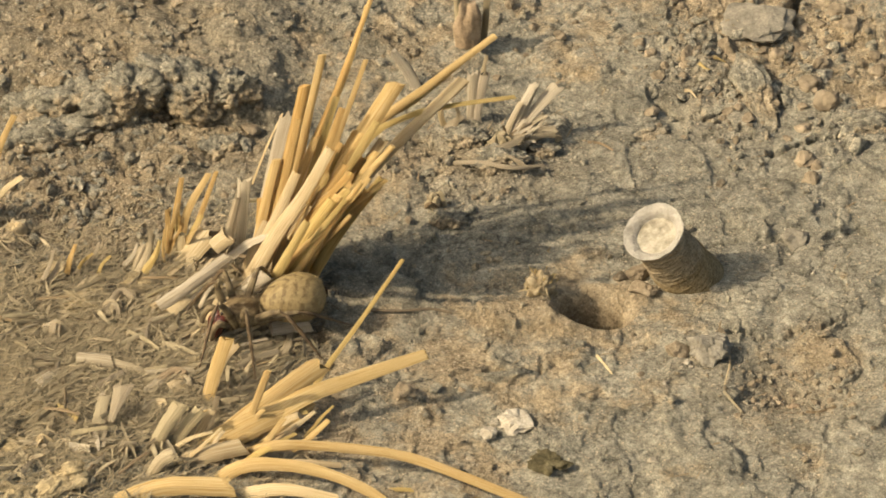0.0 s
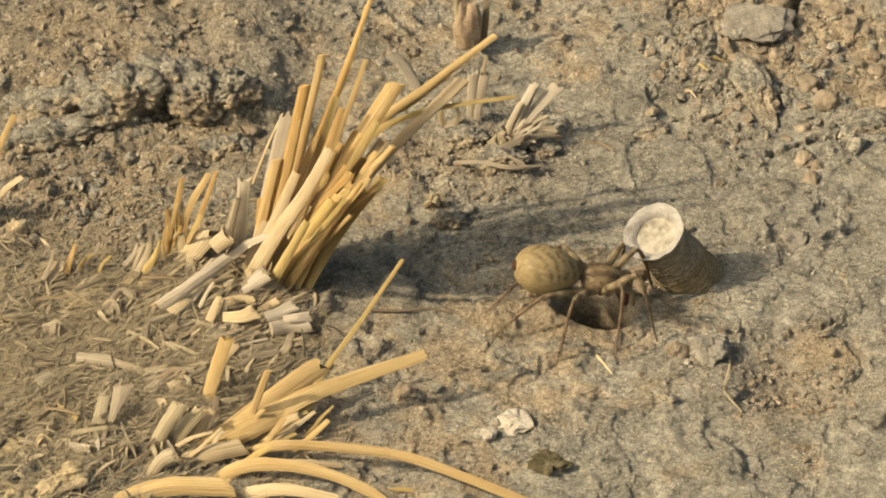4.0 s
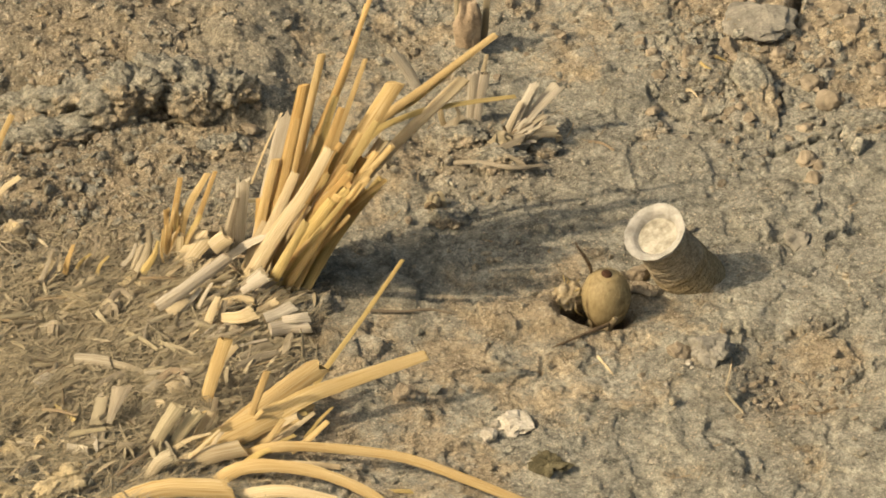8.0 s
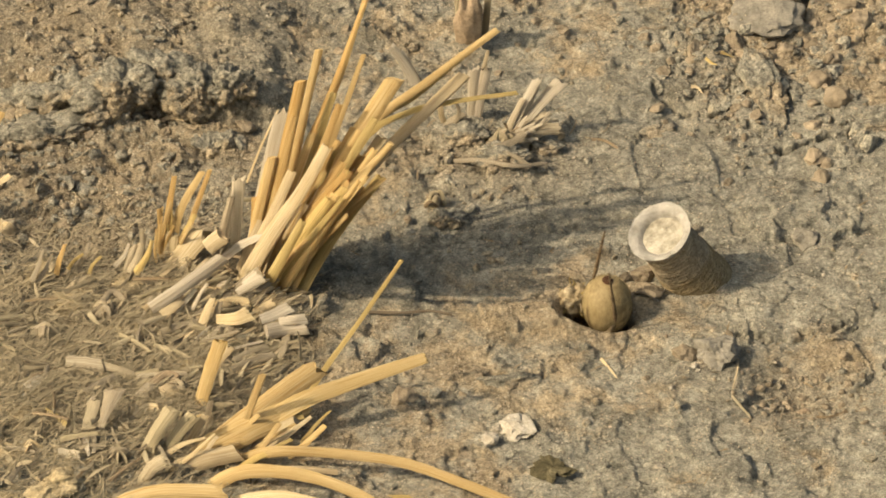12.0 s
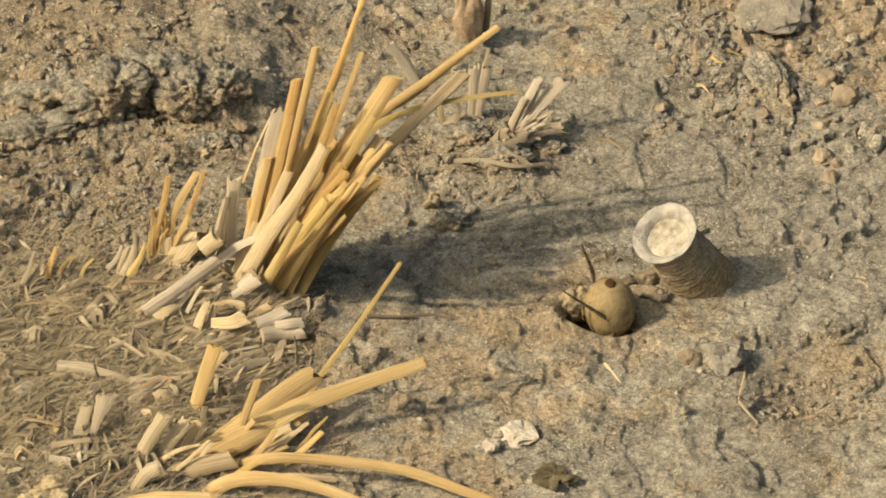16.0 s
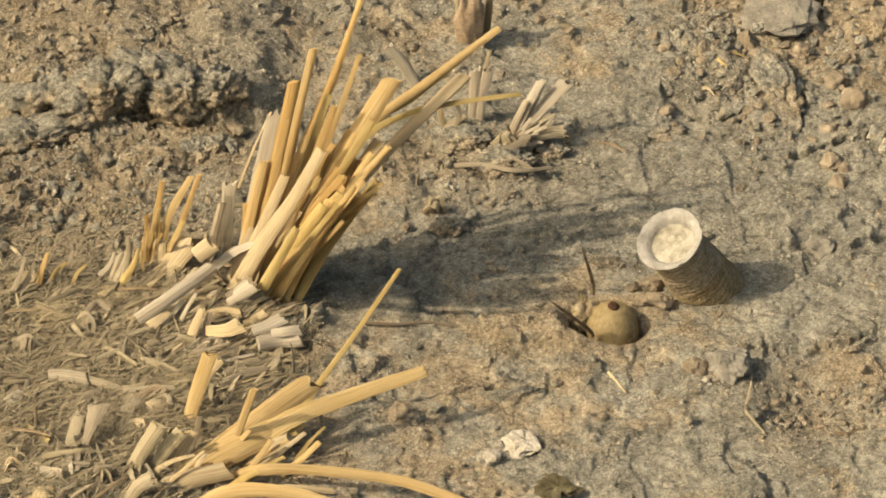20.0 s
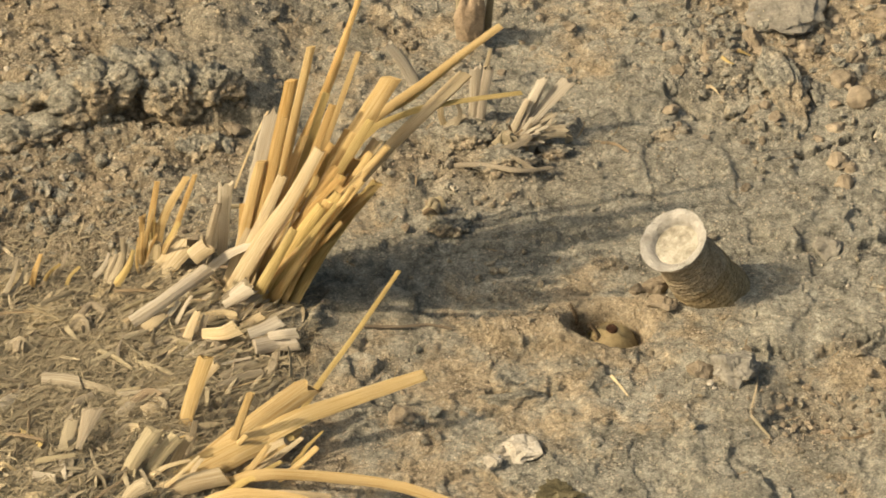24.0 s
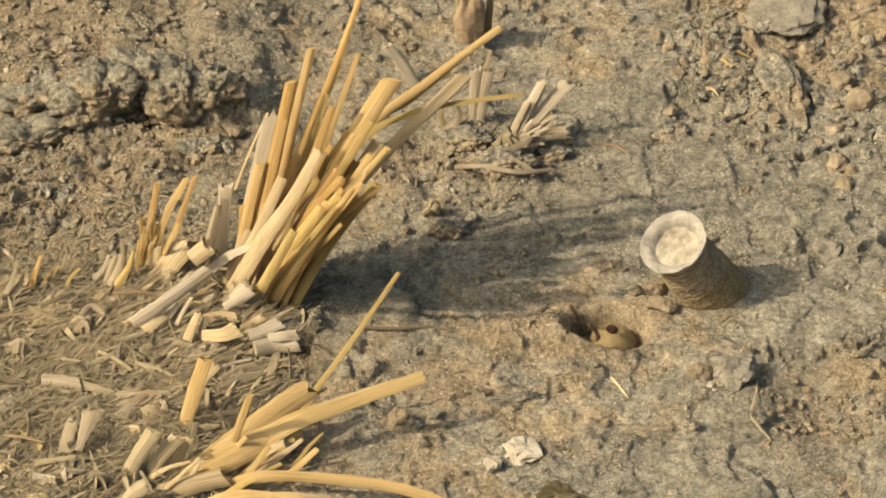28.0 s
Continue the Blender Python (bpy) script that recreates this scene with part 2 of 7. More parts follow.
def lumps(x, y, seed):
    """Domes round scattered points: broken clods, 0 in the joints and 1 on top."""
    ix, iy = np.floor(x), np.floor(y)
    best = np.full(np.shape(x), 9.0)
    tone = np.zeros(np.shape(x))
    for dx in (-1, 0, 1):
        for dy in (-1, 0, 1):
            jx, jy = ix + dx, iy + dy
            px, py = jx + 0.15 + 0.7 * hash2(jx, jy, seed), jy + 0.15 + 0.7 * hash2(jx, jy, seed + 1)
            d = (x - px) ** 2 + (y - py) ** 2
            near = d < best
            best = np.where(near, d, best)
            tone = np.where(near, hash2(jx, jy, seed + 2), tone)
    return np.clip(1 - best / 0.75, 0, 1) ** 0.8 * (0.25 + 0.75 * tone)


def flakes(x, y, seed):
    """A level for each irregular flake of crust, with a step at its edge and a slight tilt."""
    ix, iy = np.floor(x), np.floor(y)
    best = np.full(np.shape(x), 9.0)
    level = np.zeros(np.shape(x))
    for dx in (-1, 0, 1):
        for dy in (-1, 0, 1):
            jx, jy = ix + dx, iy + dy
            px, py = jx + hash2(jx, jy, seed), jy + hash2(jx, jy, seed + 1)
            d = (x - px) ** 2 + (y - py) ** 2
            tilt = (x - px) * (hash2(jx, jy, seed + 3) - 0.5) + (y - py) * (hash2(jx, jy, seed + 4) - 0.5)
            near = d < best
            best = np.where(near, d, best)
            level = np.where(near, hash2(jx, jy, seed + 2) + 0.8 * tilt, level)
    return level - 0.5


def smooth(v, lo, hi):
    v = np.clip((v - lo) / (hi - lo), 0, 1)
    return v * v * (3 - 2 * v)


def blob(x, y, cx, cy, rx, ry):
    return np.exp(-(((x - cx) / rx) ** 2 + ((y - cy) / ry) ** 2))


def groove(x, y, pts, width):
    """1 on the middle of a crack through those points, 0 beyond its width."""
    best = np.full(np.shape(x), 9.0)
    for (ax, ay), (bx, by) in zip(pts, pts[1:]):
        k = np.clip(((x - ax) * (bx - ax) + (y - ay) * (by - ay)) / ((bx - ax) ** 2 + (by - ay) ** 2), 0, 1)
        best = np.minimum(best, np.hypot(x - ax - k * (bx - ax), y - ay - k * (by - ay)))
    return np.clip(1 - best / width, 0, 1)


PIT = (0.0335, -0.0223)  # middle of the burrow's mouth


def cloddy(x, y):
    """How much the ground is broken into clods, 0 to 1."""
    m = blob(x, y, -0.0793, 0.0535, 0.046, 0.040) + 0.75 * blob(x, y, -0.0840, 0.0127, 0.040, 0.025)
    m = m + 0.9 * blob(x, y, 0.0909, 0.0713, 0.022, 0.034) + 0.8 * blob(x, y, 0.0598, 0.0713, 0.011, 0.030) + 0.45 * blob(x, y, 0.0789, -0.0502, 0.014, 0.012)
    m = m + 0.85 * blob(x, y, 0.0060, 0.0265, 0.024, 0.015) + 0.5 * blob(x, y, -0.0219, 0.0871, 0.03, 0.02)
    return np.clip(m + 0.6 * (fbm(x * 30 + 3, y * 30, 91, 3) - 0.5), 0, 1)


def sandy(x, y):
    """Where the bare tan earth shows: round the burrow, on broken ground, in worn patches."""
    s = 0.55 * blob(x, y, PIT[0], PIT[1], 0.020, 0.016) + 0.45 * blob(x, y, -0.0030, -0.0363, 0.030, 0.022)
    s = s + 0.55 * blob(x, y, -0.0833, 0.0254, 0.035, 0.035) + 0.6 * blob(x, y, 0.0846, 0.0780, 0.045, 0.035)
    s = s + 0.5 * blob(x, y, 0.0856, -0.0403, 0.012, 0.010) + 0.35 * blob(x, y, -0.0152, -0.0753, 0.04, 0.03) + 0.35 * blob(x, y, -0.0032, 0.0871, 0.03, 0.03)
    s = s + 0.4 * blob(x, y, -0.0109, 0.0297, 0.012, 0.03) - 0.35 * blob(x, y, 0.0607, 0.0383, 0.03, 0.03) - 0.3 * blob(x, y, 0.0084, 0.0002, 0.03, 0.014)
    return s - 0.25


def earth_and_shade(x, y):
    """Where darker brown crumbly earth lies open; raised on the left to paint in shaded hollows."""
    # first and fourth blobs are strengthened to imitate the shade of hollows
    e = 0.8 * blob(x, y, -0.0848, 0.0297, 0.050, 0.055) + 0.45 * blob(x, y, 0.0604, 0.0690, 0.010, 0.030) + 0.7 * blob(x, y, 0.0764, -0.0511, 0.016, 0.012)
    return e + 0.65 * blob(x, y, -0.0847, 0.0871, 0.05, 0.03) + 0.4 * blob(x, y, -0.0732, -0.0324, 0.05, 0.035) + 0.8 * blob(x, y, 0.0100, 0.0300, 0.020, 0.012)


def ground_z(x, y):
    """The height of the ground in metres."""
    x, y = np.asarray(x, float), np.asarray(y, float)
    X, Y = x * 1000, y * 1000
    wx, wy = X + 6 * fbm(X / 8, Y / 8, 11, 4, 0.6), Y + 6 * fbm(X / 8, Y / 8, 12, 4, 0.6)
    near = 1 / (1 + (np.hypot(x, y) / 0.4) ** 4)
    c = cloddy(x, y) * near
    h = 2.4 * (fbm(X / 40, Y / 40, 1, 2) - 0.5)
    vx, vy = X + 3.5 * fbm(X / 7, Y / 7, 11, 3, 0.5), Y + 3.5 * fbm(X / 7, Y / 7, 12, 3, 0.5)
    plates = 0.8 * smooth(fbm(vx / 19, vy / 16, 3, 3, 0.4), 0.46, 0.51) + 0.7 * smooth(fbm(vx / 14, vy / 12, 8, 3, 0.4), 0.49, 0.54)
    plates = plates + 0.6 * smooth(fbm(vx / 9, vy / 7, 14, 2, 0.4), 0.56, 0.60) + 0.5 * smooth(fbm(vx / 24, vy / 20, 16, 3, 0.4), 0.51, 0.56)
    h = h + plates * near * (1 - 0.6 * c)
    rugged = 0.30 + 0.95 * smooth(fbm(X / 17, Y / 17, 15, 3), 0.38, 0.62)
    qx, qy = X + 2.6 * fbm(X / 3.2, Y / 3.2, 61, 3, 0.5), Y + 2.6 * fbm(X / 3.2, Y / 3.2, 62, 3, 0.5)
    h = h + near * rugged * (1.2 * flakes(qx / 13.0, qy / 10.0, 71) + 0.4 * flakes(qx / 6.0, qy / 4.4, 72))
    h = h + near * (0.25 + 0.75 * rugged) * 0.36 * (fbm(X / 2.2, Y / 1.8, 63, 3, 0.6) - 0.5)
    h = h + near * (0.75 * (fbm(wx / 6.5, wy / 4.0, 5, 5, 0.62) - 0.5) + 0.25 * lumps(wx / 2.1, wy / 2.1, 7) * smooth(fbm(X / 14, Y / 14, 19, 2), 0.42, 0.6))
    h = h + c * (3.4 * lumps(wx / 10, wy / 10, 21) + 1.3 * lumps(wx / 4.2, wy / 4.2, 22) + 3.4 * (fbm(wx / 7, wy / 7, 23, 5, 0.62) - 0.5) - 1.2)
    # the ledge of caked earth at the back
    edge = y - (0.0465) - 0.010 * (fbm(X / 14, Y / 60, 31, 3) - 0.5) + 0.00010 * (X + 68)
    across = smooth(x, -0.0294, -0.0464)
    ledge = smooth(edge, 0.0, 0.0045) * (1 - 0.75 * smooth(edge, 0.015, 0.075)) * across
    h = h + near * ledge * (6.5 + 3.0 * (fbm(X / 10, Y / 10, 33, 3) - 0.5))
    # hollows under the ledge
    h = h - near * 4.0 * blob(x, y, -0.0634, 0.0487, 0.0062, 0.004) - near * 3.4 * blob(x, y, -0.0477, 0.0502, 0.0058, 0.0042)
    h = h - near * 2.5 * blob(x, y, -0.0714, 0.0535, 0.003, 0.004) - 2.5 * near * blob(x, y, -0.0943, 0.0379, 0.003, 0.005)
    # a bank of litter round the stubble
    h = h + near * (1.0 * blob(x, y, -0.0484, -0.0203, 0.022, 0.018) + 1.2 * blob(x, y, -0.0734, -0.0560, 0.040, 0.030))
    # cracks in the crust
    for pts, w, deep in (
            (((0.0755, 0.0346), (0.0809, 0.0379), (0.0868, 0.0387), (0.0935, 0.0426), (0.1034, 0.0448)), 0.0010, 4.5),
            (((0.0097, -0.0458), (0.0126, -0.0437), (0.0169, -0.0451), (0.0219, -0.0443)), 0.0010, 1.8),
            (((0.0635, -0.0304), (0.0697, -0.0324), (0.0823, -0.0304), (0.0912, -0.0273)), 0.0009, 1.4),
            (((0.0781, 0.0825), (0.0817, 0.0871), (0.0844, 0.0974)), 0.0022, 4.0),
            (((0.0482, 0.0579), (0.0545, 0.0481), (0.0636, 0.0481), (0.0713, 0.0426)), 0.0009, 1.3),
            (((0.0568, -0.0019), (0.0646, 0.0023), (0.0774, 0.0033)), 0.0007, 0.8)):
        jx, jy = x + 0.0018 * (fbm(X / 2, Y / 2, 41, 2) - 0.5), y + 0.0040 * (fbm(X / 2.6, Y / 4, 42, 3) - 0.5)
        h = h - 1.5 * deep * np.minimum(1.0, 1.8 * groove(jx, jy, pts, w))
    # the rubble dip beside the grey stone
    h = h - near * 3.6 * blob(x, y, 0.0764, -0.0502, 0.012, 0.008)
    # firm ground under the turret
    firm = blob(x, y, 0.0545, -0.0100, 0.011, 0.010)
    h = h * (1 - firm) + 1.8 * firm
    # the burrow: a worn lip, smooth walls and a deep shaft
    px, py = x - PIT[0], y - PIT[1]
    r = np.hypot(px / np.where(px > 0, 1.20, 1.16), py / np.where(py > 0, 0.80, 1.0)) * 1000 + 1.0 * (fbm(X / 4, Y / 4, 51, 2) - 0.5)
    calm = smooth(r, 5.0, 10.0)
    flat = 0.15 * (fbm(X / 1.5, Y / 1.5, 53, 2) - 0.5) - 0.2
    h = h * calm + flat * (1 - calm)
    h = h + 0.6 * np.exp(-((r - 8.0) / 1.5) ** 2)
    h = h - 26.0 * (1 - smooth(r, 4.3, 6.6)) ** 1.2 - 2.6 * (1 - smooth(r, 4.6, 9.6)) * smooth(px, -0.001, 0.005)
    return h * MM


def height(x, y):
    return float(ground_z(np.array([x]), np.array([y]))[0])


def mesh_of(name, verts, faces, material, smooth_faces=True, uvs=None):
    me = bpy.data.meshes.new(name)
    me.from_pydata([tuple(v) for v in verts], [], faces)
    if uvs is not None:
        layer = me.uv_layers.new(name="along")
        loop = np.empty(len(me.loops), dtype=np.int32)
        me.loops.foreach_get("vertex_index", loop)
        layer.data.foreach_set("uv", np.asarray(uvs, dtype=np.float32)[loop].ravel())
    me.polygons.foreach_set("use_smooth", [smooth_faces] * len(me.polygons))
    me.materials.append(material)
    me.validate()
    if smooth_faces:
        me.set_sharp_from_angle(angle=radians(42))
    return me


def part(name, me, parent=None, label="", at=None):
    """One mesh object, under a thing or a part where one is given."""
    ob = new(name, me)
    if parent is not None:
        ob.parent = parent
    if at is not None:
        ob.matrix_basis = at
    return tagged(ob, label)


def thing(name, label, category, at=None, group="", kind=""):
    """An empty that stands for a thing made of parts."""
    ob = new(name)
    ob.empty_display_size = 0.005
    ob.matrix_basis = at if at is not None else Matrix()
    return tagged(ob, label, category, group, kind)


def spline(pts, n):
    """A smooth line through the points, as n + 1 places."""
    p = [np.array(q, float) for q in pts]
    p = [2 * p[0] - p[1], *p, 2 * p[-1] - p[-2]]
    out, spans = [], len(p) - 3
    for i in range(n + 1):
        k = min(int(i / n * spans), spans - 1)
        f = i / n * spans - k
        a, b, c, d = p[k:k + 4]
        out.append(0.5 * (2 * b + (c - a) * f + (2 * a - 5 * b + 4 * c - d) * f * f + (3 * b - a - 3 * c + d) * f ** 3))
    return np.array(out)


def swept(name, pts, profile, width, material, turn=0.0, n=14, slant=0.0, ragged=0.0, hollow=False, twist=0.0, seed=0, wobble=0.0):
    """A closed profile (in half widths) drawn along a line. width(f): the half width in metres; slant: how far the
    tip is cut askew; hollow: the tip is an open tube."""
    rnd = random.Random(seed)
    line = spline(pts, n)
    if wobble:
        for i in range(1, n):
            line[i] += np.array([rnd.uniform(-1, 1) for _ in range(3)]) * wobble
    m, verts, uvs, faces = len(profile), [], [], []
    length = np.concatenate([[0], np.cumsum(np.linalg.norm(np.diff(line, axis=0), axis=1))])
    for i, c in enumerate(line):
        t = line[min(i + 1, n)] - line[max(i - 1, 0)]
        t = t / np.linalg.norm(t)
        face = np.array([-0.25, -0.75, 0.6])
        side = np.cross(t, face)
        side = side / (np.linalg.norm(side) + 1e-9)
        up = np.cross(side, t)
        a = radians(turn + twist * i / n)
        s, u = math.cos(a) * side + math.sin(a) * up, -math.sin(a) * side + math.cos(a) * up
        w = width(i / n) * (1 + rnd.uniform(-1, 1) * 0.05)
        for k, (pa, pb) in enumerate(profile):
            cut = (slant * pa + ragged * rnd.uniform(-1, 0.2)) * w if i == n else 0.0
            verts.append(c + w * (pa * s + pb * u) + t * cut)
            uvs.append((length[i] * 100, k / m))
    for i in range(n):
        for k in range(m):
            q = (k + 1) % m
            faces.append((i * m + k, i * m + q, (i + 1) * m + q, (i + 1) * m + k))
    faces.append(tuple(reversed(range(m))))
    if hollow:
        tip, t = n * m, line[n] - line[n - 1]
        t = t / np.linalg.norm(t)
        for depth in (0.0, 1.6):
            for k in range(m):
                v = verts[tip + k]
                verts.append(line[n] + (v - line[n]) * 0.74 - t * depth * width(1.0))
                uvs.append((length[n] * 100 - depth * 0.1, k / m))
        b = (n + 1) * m
        for o, q in ((tip, b), (b, b + m)):
            for k in range(m):
                j = (k + 1) % m
                faces.append((o + k, o + j, q + j, q + k))
        faces.append(tuple(range(b + m, b + 2 * m)))
    else:
        faces.append(tuple(range(n * m, (n + 1) * m)))
    return mesh_of(name, verts, faces, material, True, uvs)


def ring(k=9, flat=0.85):
    pad = random.Random(int(k * 100 + flat * 977))
    return [(s * math.cos(2 * math.pi * i / k), s * flat * math.sin(2 * math.pi * i / k)) for i in range(k) for s in (pad.uniform(0.84, 1.1),)]


def gutter(depth=0.3, thick=0.14, k=7):
    """The section of a folded leaf or split stalk: a ribbed arc with thickness."""
    over = [(-1 + 2 * i / (k - 1), depth * (1 - (-1 + 2 * i / (k - 1)) ** 2) + (0.05 if i % 2 else -0.03)) for i in range(k)]
    return over + [(a * 0.96, b - thick) for a, b in reversed(over)]


def taper(w0, w1, power=1.0):
    return lambda f: (w0 + (w1 - w0) * f ** power) * MM


def stalk(name, pts, w0, w1, material, parent=None, label="", seed=0, **kw):
    """A round hollow stalk with a cut end, w0 and w1 its half widths in mm."""
    kw.setdefault("hollow", True)
    return part(name, swept(name, pts, ring(10, 0.36 + 0.03 * (seed % 8)), taper(w0, w1), material, seed=seed, slant=kw.pop("slant", 0.5), ragged=0.25, **kw), parent, label)


def blade(name, pts, w0, w1, material, parent=None, label="", seed=0, depth=0.28, **kw):
    """A dry leaf or split strip, w0 and w1 its half widths in mm."""
    kw.setdefault("slant", 0.4), kw.setdefault("ragged", 0.5)
    return part(name, swept(name, pts, gutter(depth * 0.55, 0.11), taper(w0, w1), material, seed=seed, **kw), parent, label)


def rock_mesh(name, material, size, seed, cuts=2, rough=0.28, facets=6, smooth_faces=False, cut=(0.55, 0.85)):
    """A broken lump: a sphere cut by random planes and roughened, size its half extents in metres."""
    rnd = random.Random(seed)
    bm = bmesh.new()
    bmesh.ops.create_icosphere(bm, subdivisions=cuts, radius=1)
    planes = [(Vector((rnd.gauss(0, 1), rnd.gauss(0, 1), rnd.gauss(0, 1))).normalized(), rnd.uniform(*cut)) for _ in range(facets)]
    off = Vector((seed * 3.1, seed * 1.7, seed * 0.9))
    for v in bm.verts:
        for n, d in planes:
            over = v.co.dot(n) - d
            if over > 0:
                v.co -= n * over * 0.9
        v.co *= 1 + rough * (noise.fractal(v.co * 1.9 + off, 0.8, 2.0, 4))
        v.co = Vector((v.co.x * size[0], v.co.y * size[1], v.co.z * size[2]))
    me = bpy.data.meshes.new(name)
    bm.to_mesh(me)
    bm.free()
    me.polygons.foreach_set("use_smooth", [smooth_faces] * len(me.polygons))
    me.materials.append(material)
    return me


def stone(name, x, y, sx, sy, sz, material, label, category, seed, turn=0.0, sink=0.35, cuts=3, group="", **kw):
    """A stone or clod lying on the ground; half extents in mm."""
    ob = part(name, rock_mesh(name, material, (sx * MM, sy * MM, sz * MM), seed, cuts, **kw))
    ob.matrix_basis = pose(x, y, height(x, y) + sz * MM * (0.8 - 1.7 * sink), 0, 0, turn)
    return tagged(ob, label, category, group)


# ---- the ground: one sheet, fine where the view lies, out to the horizon ----
def lines_of(lo, hi, step, far=60.0):
    """Grid lines: even from lo to hi, then growing outwards."""
    core = list(np.arange(lo, hi + step / 2, step))
    grow, out, d = 1.18, [], step
    while (out[-1] if out else 0) < far:
        d *= grow
        out.append((out[-1] if out else 0) + d)
    return np.array([lo - v for v in reversed(out)] + core + [core[-1] + v for v in out])


def build_ground():
    xs, ys = lines_of(-0.116, 0.116, 0.00033), lines_of(-0.094, 0.122, 0.00042)
    gx, gy = np.meshgrid(xs, ys)
    z = np.concatenate([ground_z(a, b) for a, b in zip(np.array_split(gx.ravel(), 12), np.array_split(gy.ravel(), 12))])
    nx, ny = len(xs), len(ys)
    co = np.stack([gx.ravel(), gy.ravel(), z], 1).astype(np.float32)
    i = (np.arange(ny - 1)[:, None] * nx + np.arange(nx - 1)[None, :]).ravel()
    quads = np.stack([i, i + 1, i + nx + 1, i + nx], 1).astype(np.int32)
    me = bpy.data.meshes.new("ground")
    me.vertices.add(len(co))
    me.vertices.foreach_set("co", co.ravel())
    me.loops.add(quads.size)
    me.loops.foreach_set("vertex_index", quads.ravel())
    me.polygons.add(len(quads))
    me.polygons.foreach_set("loop_start", np.arange(0, quads.size, 4, dtype=np.int32))
    me.polygons.foreach_set("use_smooth", np.ones(len(quads), dtype=bool))
    me.update(calc_edges=True)
    sand = me.attributes.new("sand", "FLOAT", "POINT")
    r = np.hypot((gx.ravel() - PIT[0]) / 1.12, (gy.ravel() - PIT[1]) / 0.95)
    sand.data.foreach_set("value", (sandy(gx.ravel(), gy.ravel()) + 0.8 * (r < 0.0085)).astype(np.float32))
    earth = me.attributes.new("earth", "FLOAT", "POINT")
    earth.data.foreach_set("value", earth_and_shade(gx.ravel(), gy.ravel()).astype(np.float32))
    me.materials.append(SOIL)
    return tagged(new("ground", me), "dry grey-tan cracked soil with clods and a burrow hole", "ground", kind="structure")


build_ground()


# ---- crumbs and chaff that nobody could count ----
def scatter_places(count, weight, seed, box=(-0.116, 0.116, -0.094, 0.122)):
    rs = np.random.RandomState(seed)
    x, y = rs.uniform(box[0], box[1], count * 12), rs.uniform(box[2], box[3], count * 12)
    keep = rs.uniform(0, 1, count * 12) < weight(x, y)
    keep &= np.hypot(x - PIT[0], y - PIT[1]) > 0.0098
    x, y = x[keep][:count], y[keep][:count]
    return x, y, ground_z(x, y), rs


def build_crumbs():
    bm = bmesh.new()
    bmesh.ops.create_icosphere(bm, subdivisions=1, radius=1)
    base = np.array([v.co[:] for v in bm.verts])
    tri = np.array([[v.index for v in f.verts] for f in bm.faces])
    bm.free()
    x, y, z, rs = scatter_places(3000, lambda a, b: 0.10 + 0.9 * cloddy(a, b) ** 1.5, 5)
    n = len(x)
    size = 0.00022 + 0.0011 * rs.uniform(0, 1, n) ** 4 + 0.0006 * cloddy(x, y) * rs.uniform(0, 1, n) ** 2
    shape = base[None] * (1 + 0.9 * (rs.uniform(0, 1, (n, len(base), 1)) - 0.5)) * rs.uniform(0.6, 1.3, (n, 1, 3))
    a = rs.uniform(0, 6.28, n)
    ca, sa = np.cos(a)[:, None], np.sin(a)[:, None]
    v = np.stack([shape[..., 0] * ca - shape[..., 1] * sa, shape[..., 0] * sa + shape[..., 1] * ca, shape[..., 2] * 0.8], -1) * size[:, None, None]
    v = v + np.stack([x, y, z + 0.25 * size], -1)[:, None, :]
    faces = (tri[None] + (np.arange(n) * len(base))[:, None, None]).reshape(-1, 3)
    me = mesh_of("soil_crumbs", v.reshape(-1, 3), faces.tolist(), SOIL, False)
    tagged(new("soil_crumbs", me), "loose crumbs of tan and grey soil on the ground", "soil crumbs", kind="stuff")


def build_sand():
    """Single grains of sand, pale and dark, strewn over the crust."""
    x, y, z, rs = scatter_places(20000, lambda a, b: 0.35 + 0.5 * np.clip(sandy(a, b) + 0.3, 0, 1), 6)
    n = len(x)
    base = np.array([(1, 0, 0), (-1, 0, 0), (0, 1, 0), (0, -1, 0), (0, 0, 1), (0, 0, -1)], float)
    tri = np.array([(0, 2, 4), (2, 1, 4), (1, 3, 4), (3, 0, 4), (2, 0, 5), (1, 2, 5), (3, 1, 5), (0, 3, 5)])
    size = 0.00010 + 0.00022 * rs.uniform(0, 1, n) ** 2
    v = base[None] * rs.uniform(0.6, 1.3, (n, 6, 1)) * size[:, None, None]
    v = v + np.stack([x, y, z + 0.4 * size], -1)[:, None, :]
    faces = (tri[None] + (np.arange(n) * 6)[:, None, None]).reshape(-1, 3)
    me = mesh_of("sand_grains", v.reshape(-1, 3), faces.tolist(), GRAIN, False)
    tagged(new("sand_grains", me), "loose pale and dark sand grains on the crust", "sand", kind="stuff")


def litter_weight(x, y):
    w = 0.95 * blob(x, y, -0.0834, -0.0266, 0.042, 0.026) + 0.9 * blob(x, y, -0.0684, -0.0553, 0.042, 0.022)
    w = w + 0.9 * blob(x, y, -0.0482, -0.0263, 0.018, 0.018) + 0.6 * blob(x, y, -0.0886, -0.0731, 0.04, 0.025)
    return np.clip(w * 0.75, 0, 1) * smooth(x, -0.0219, -0.0356)


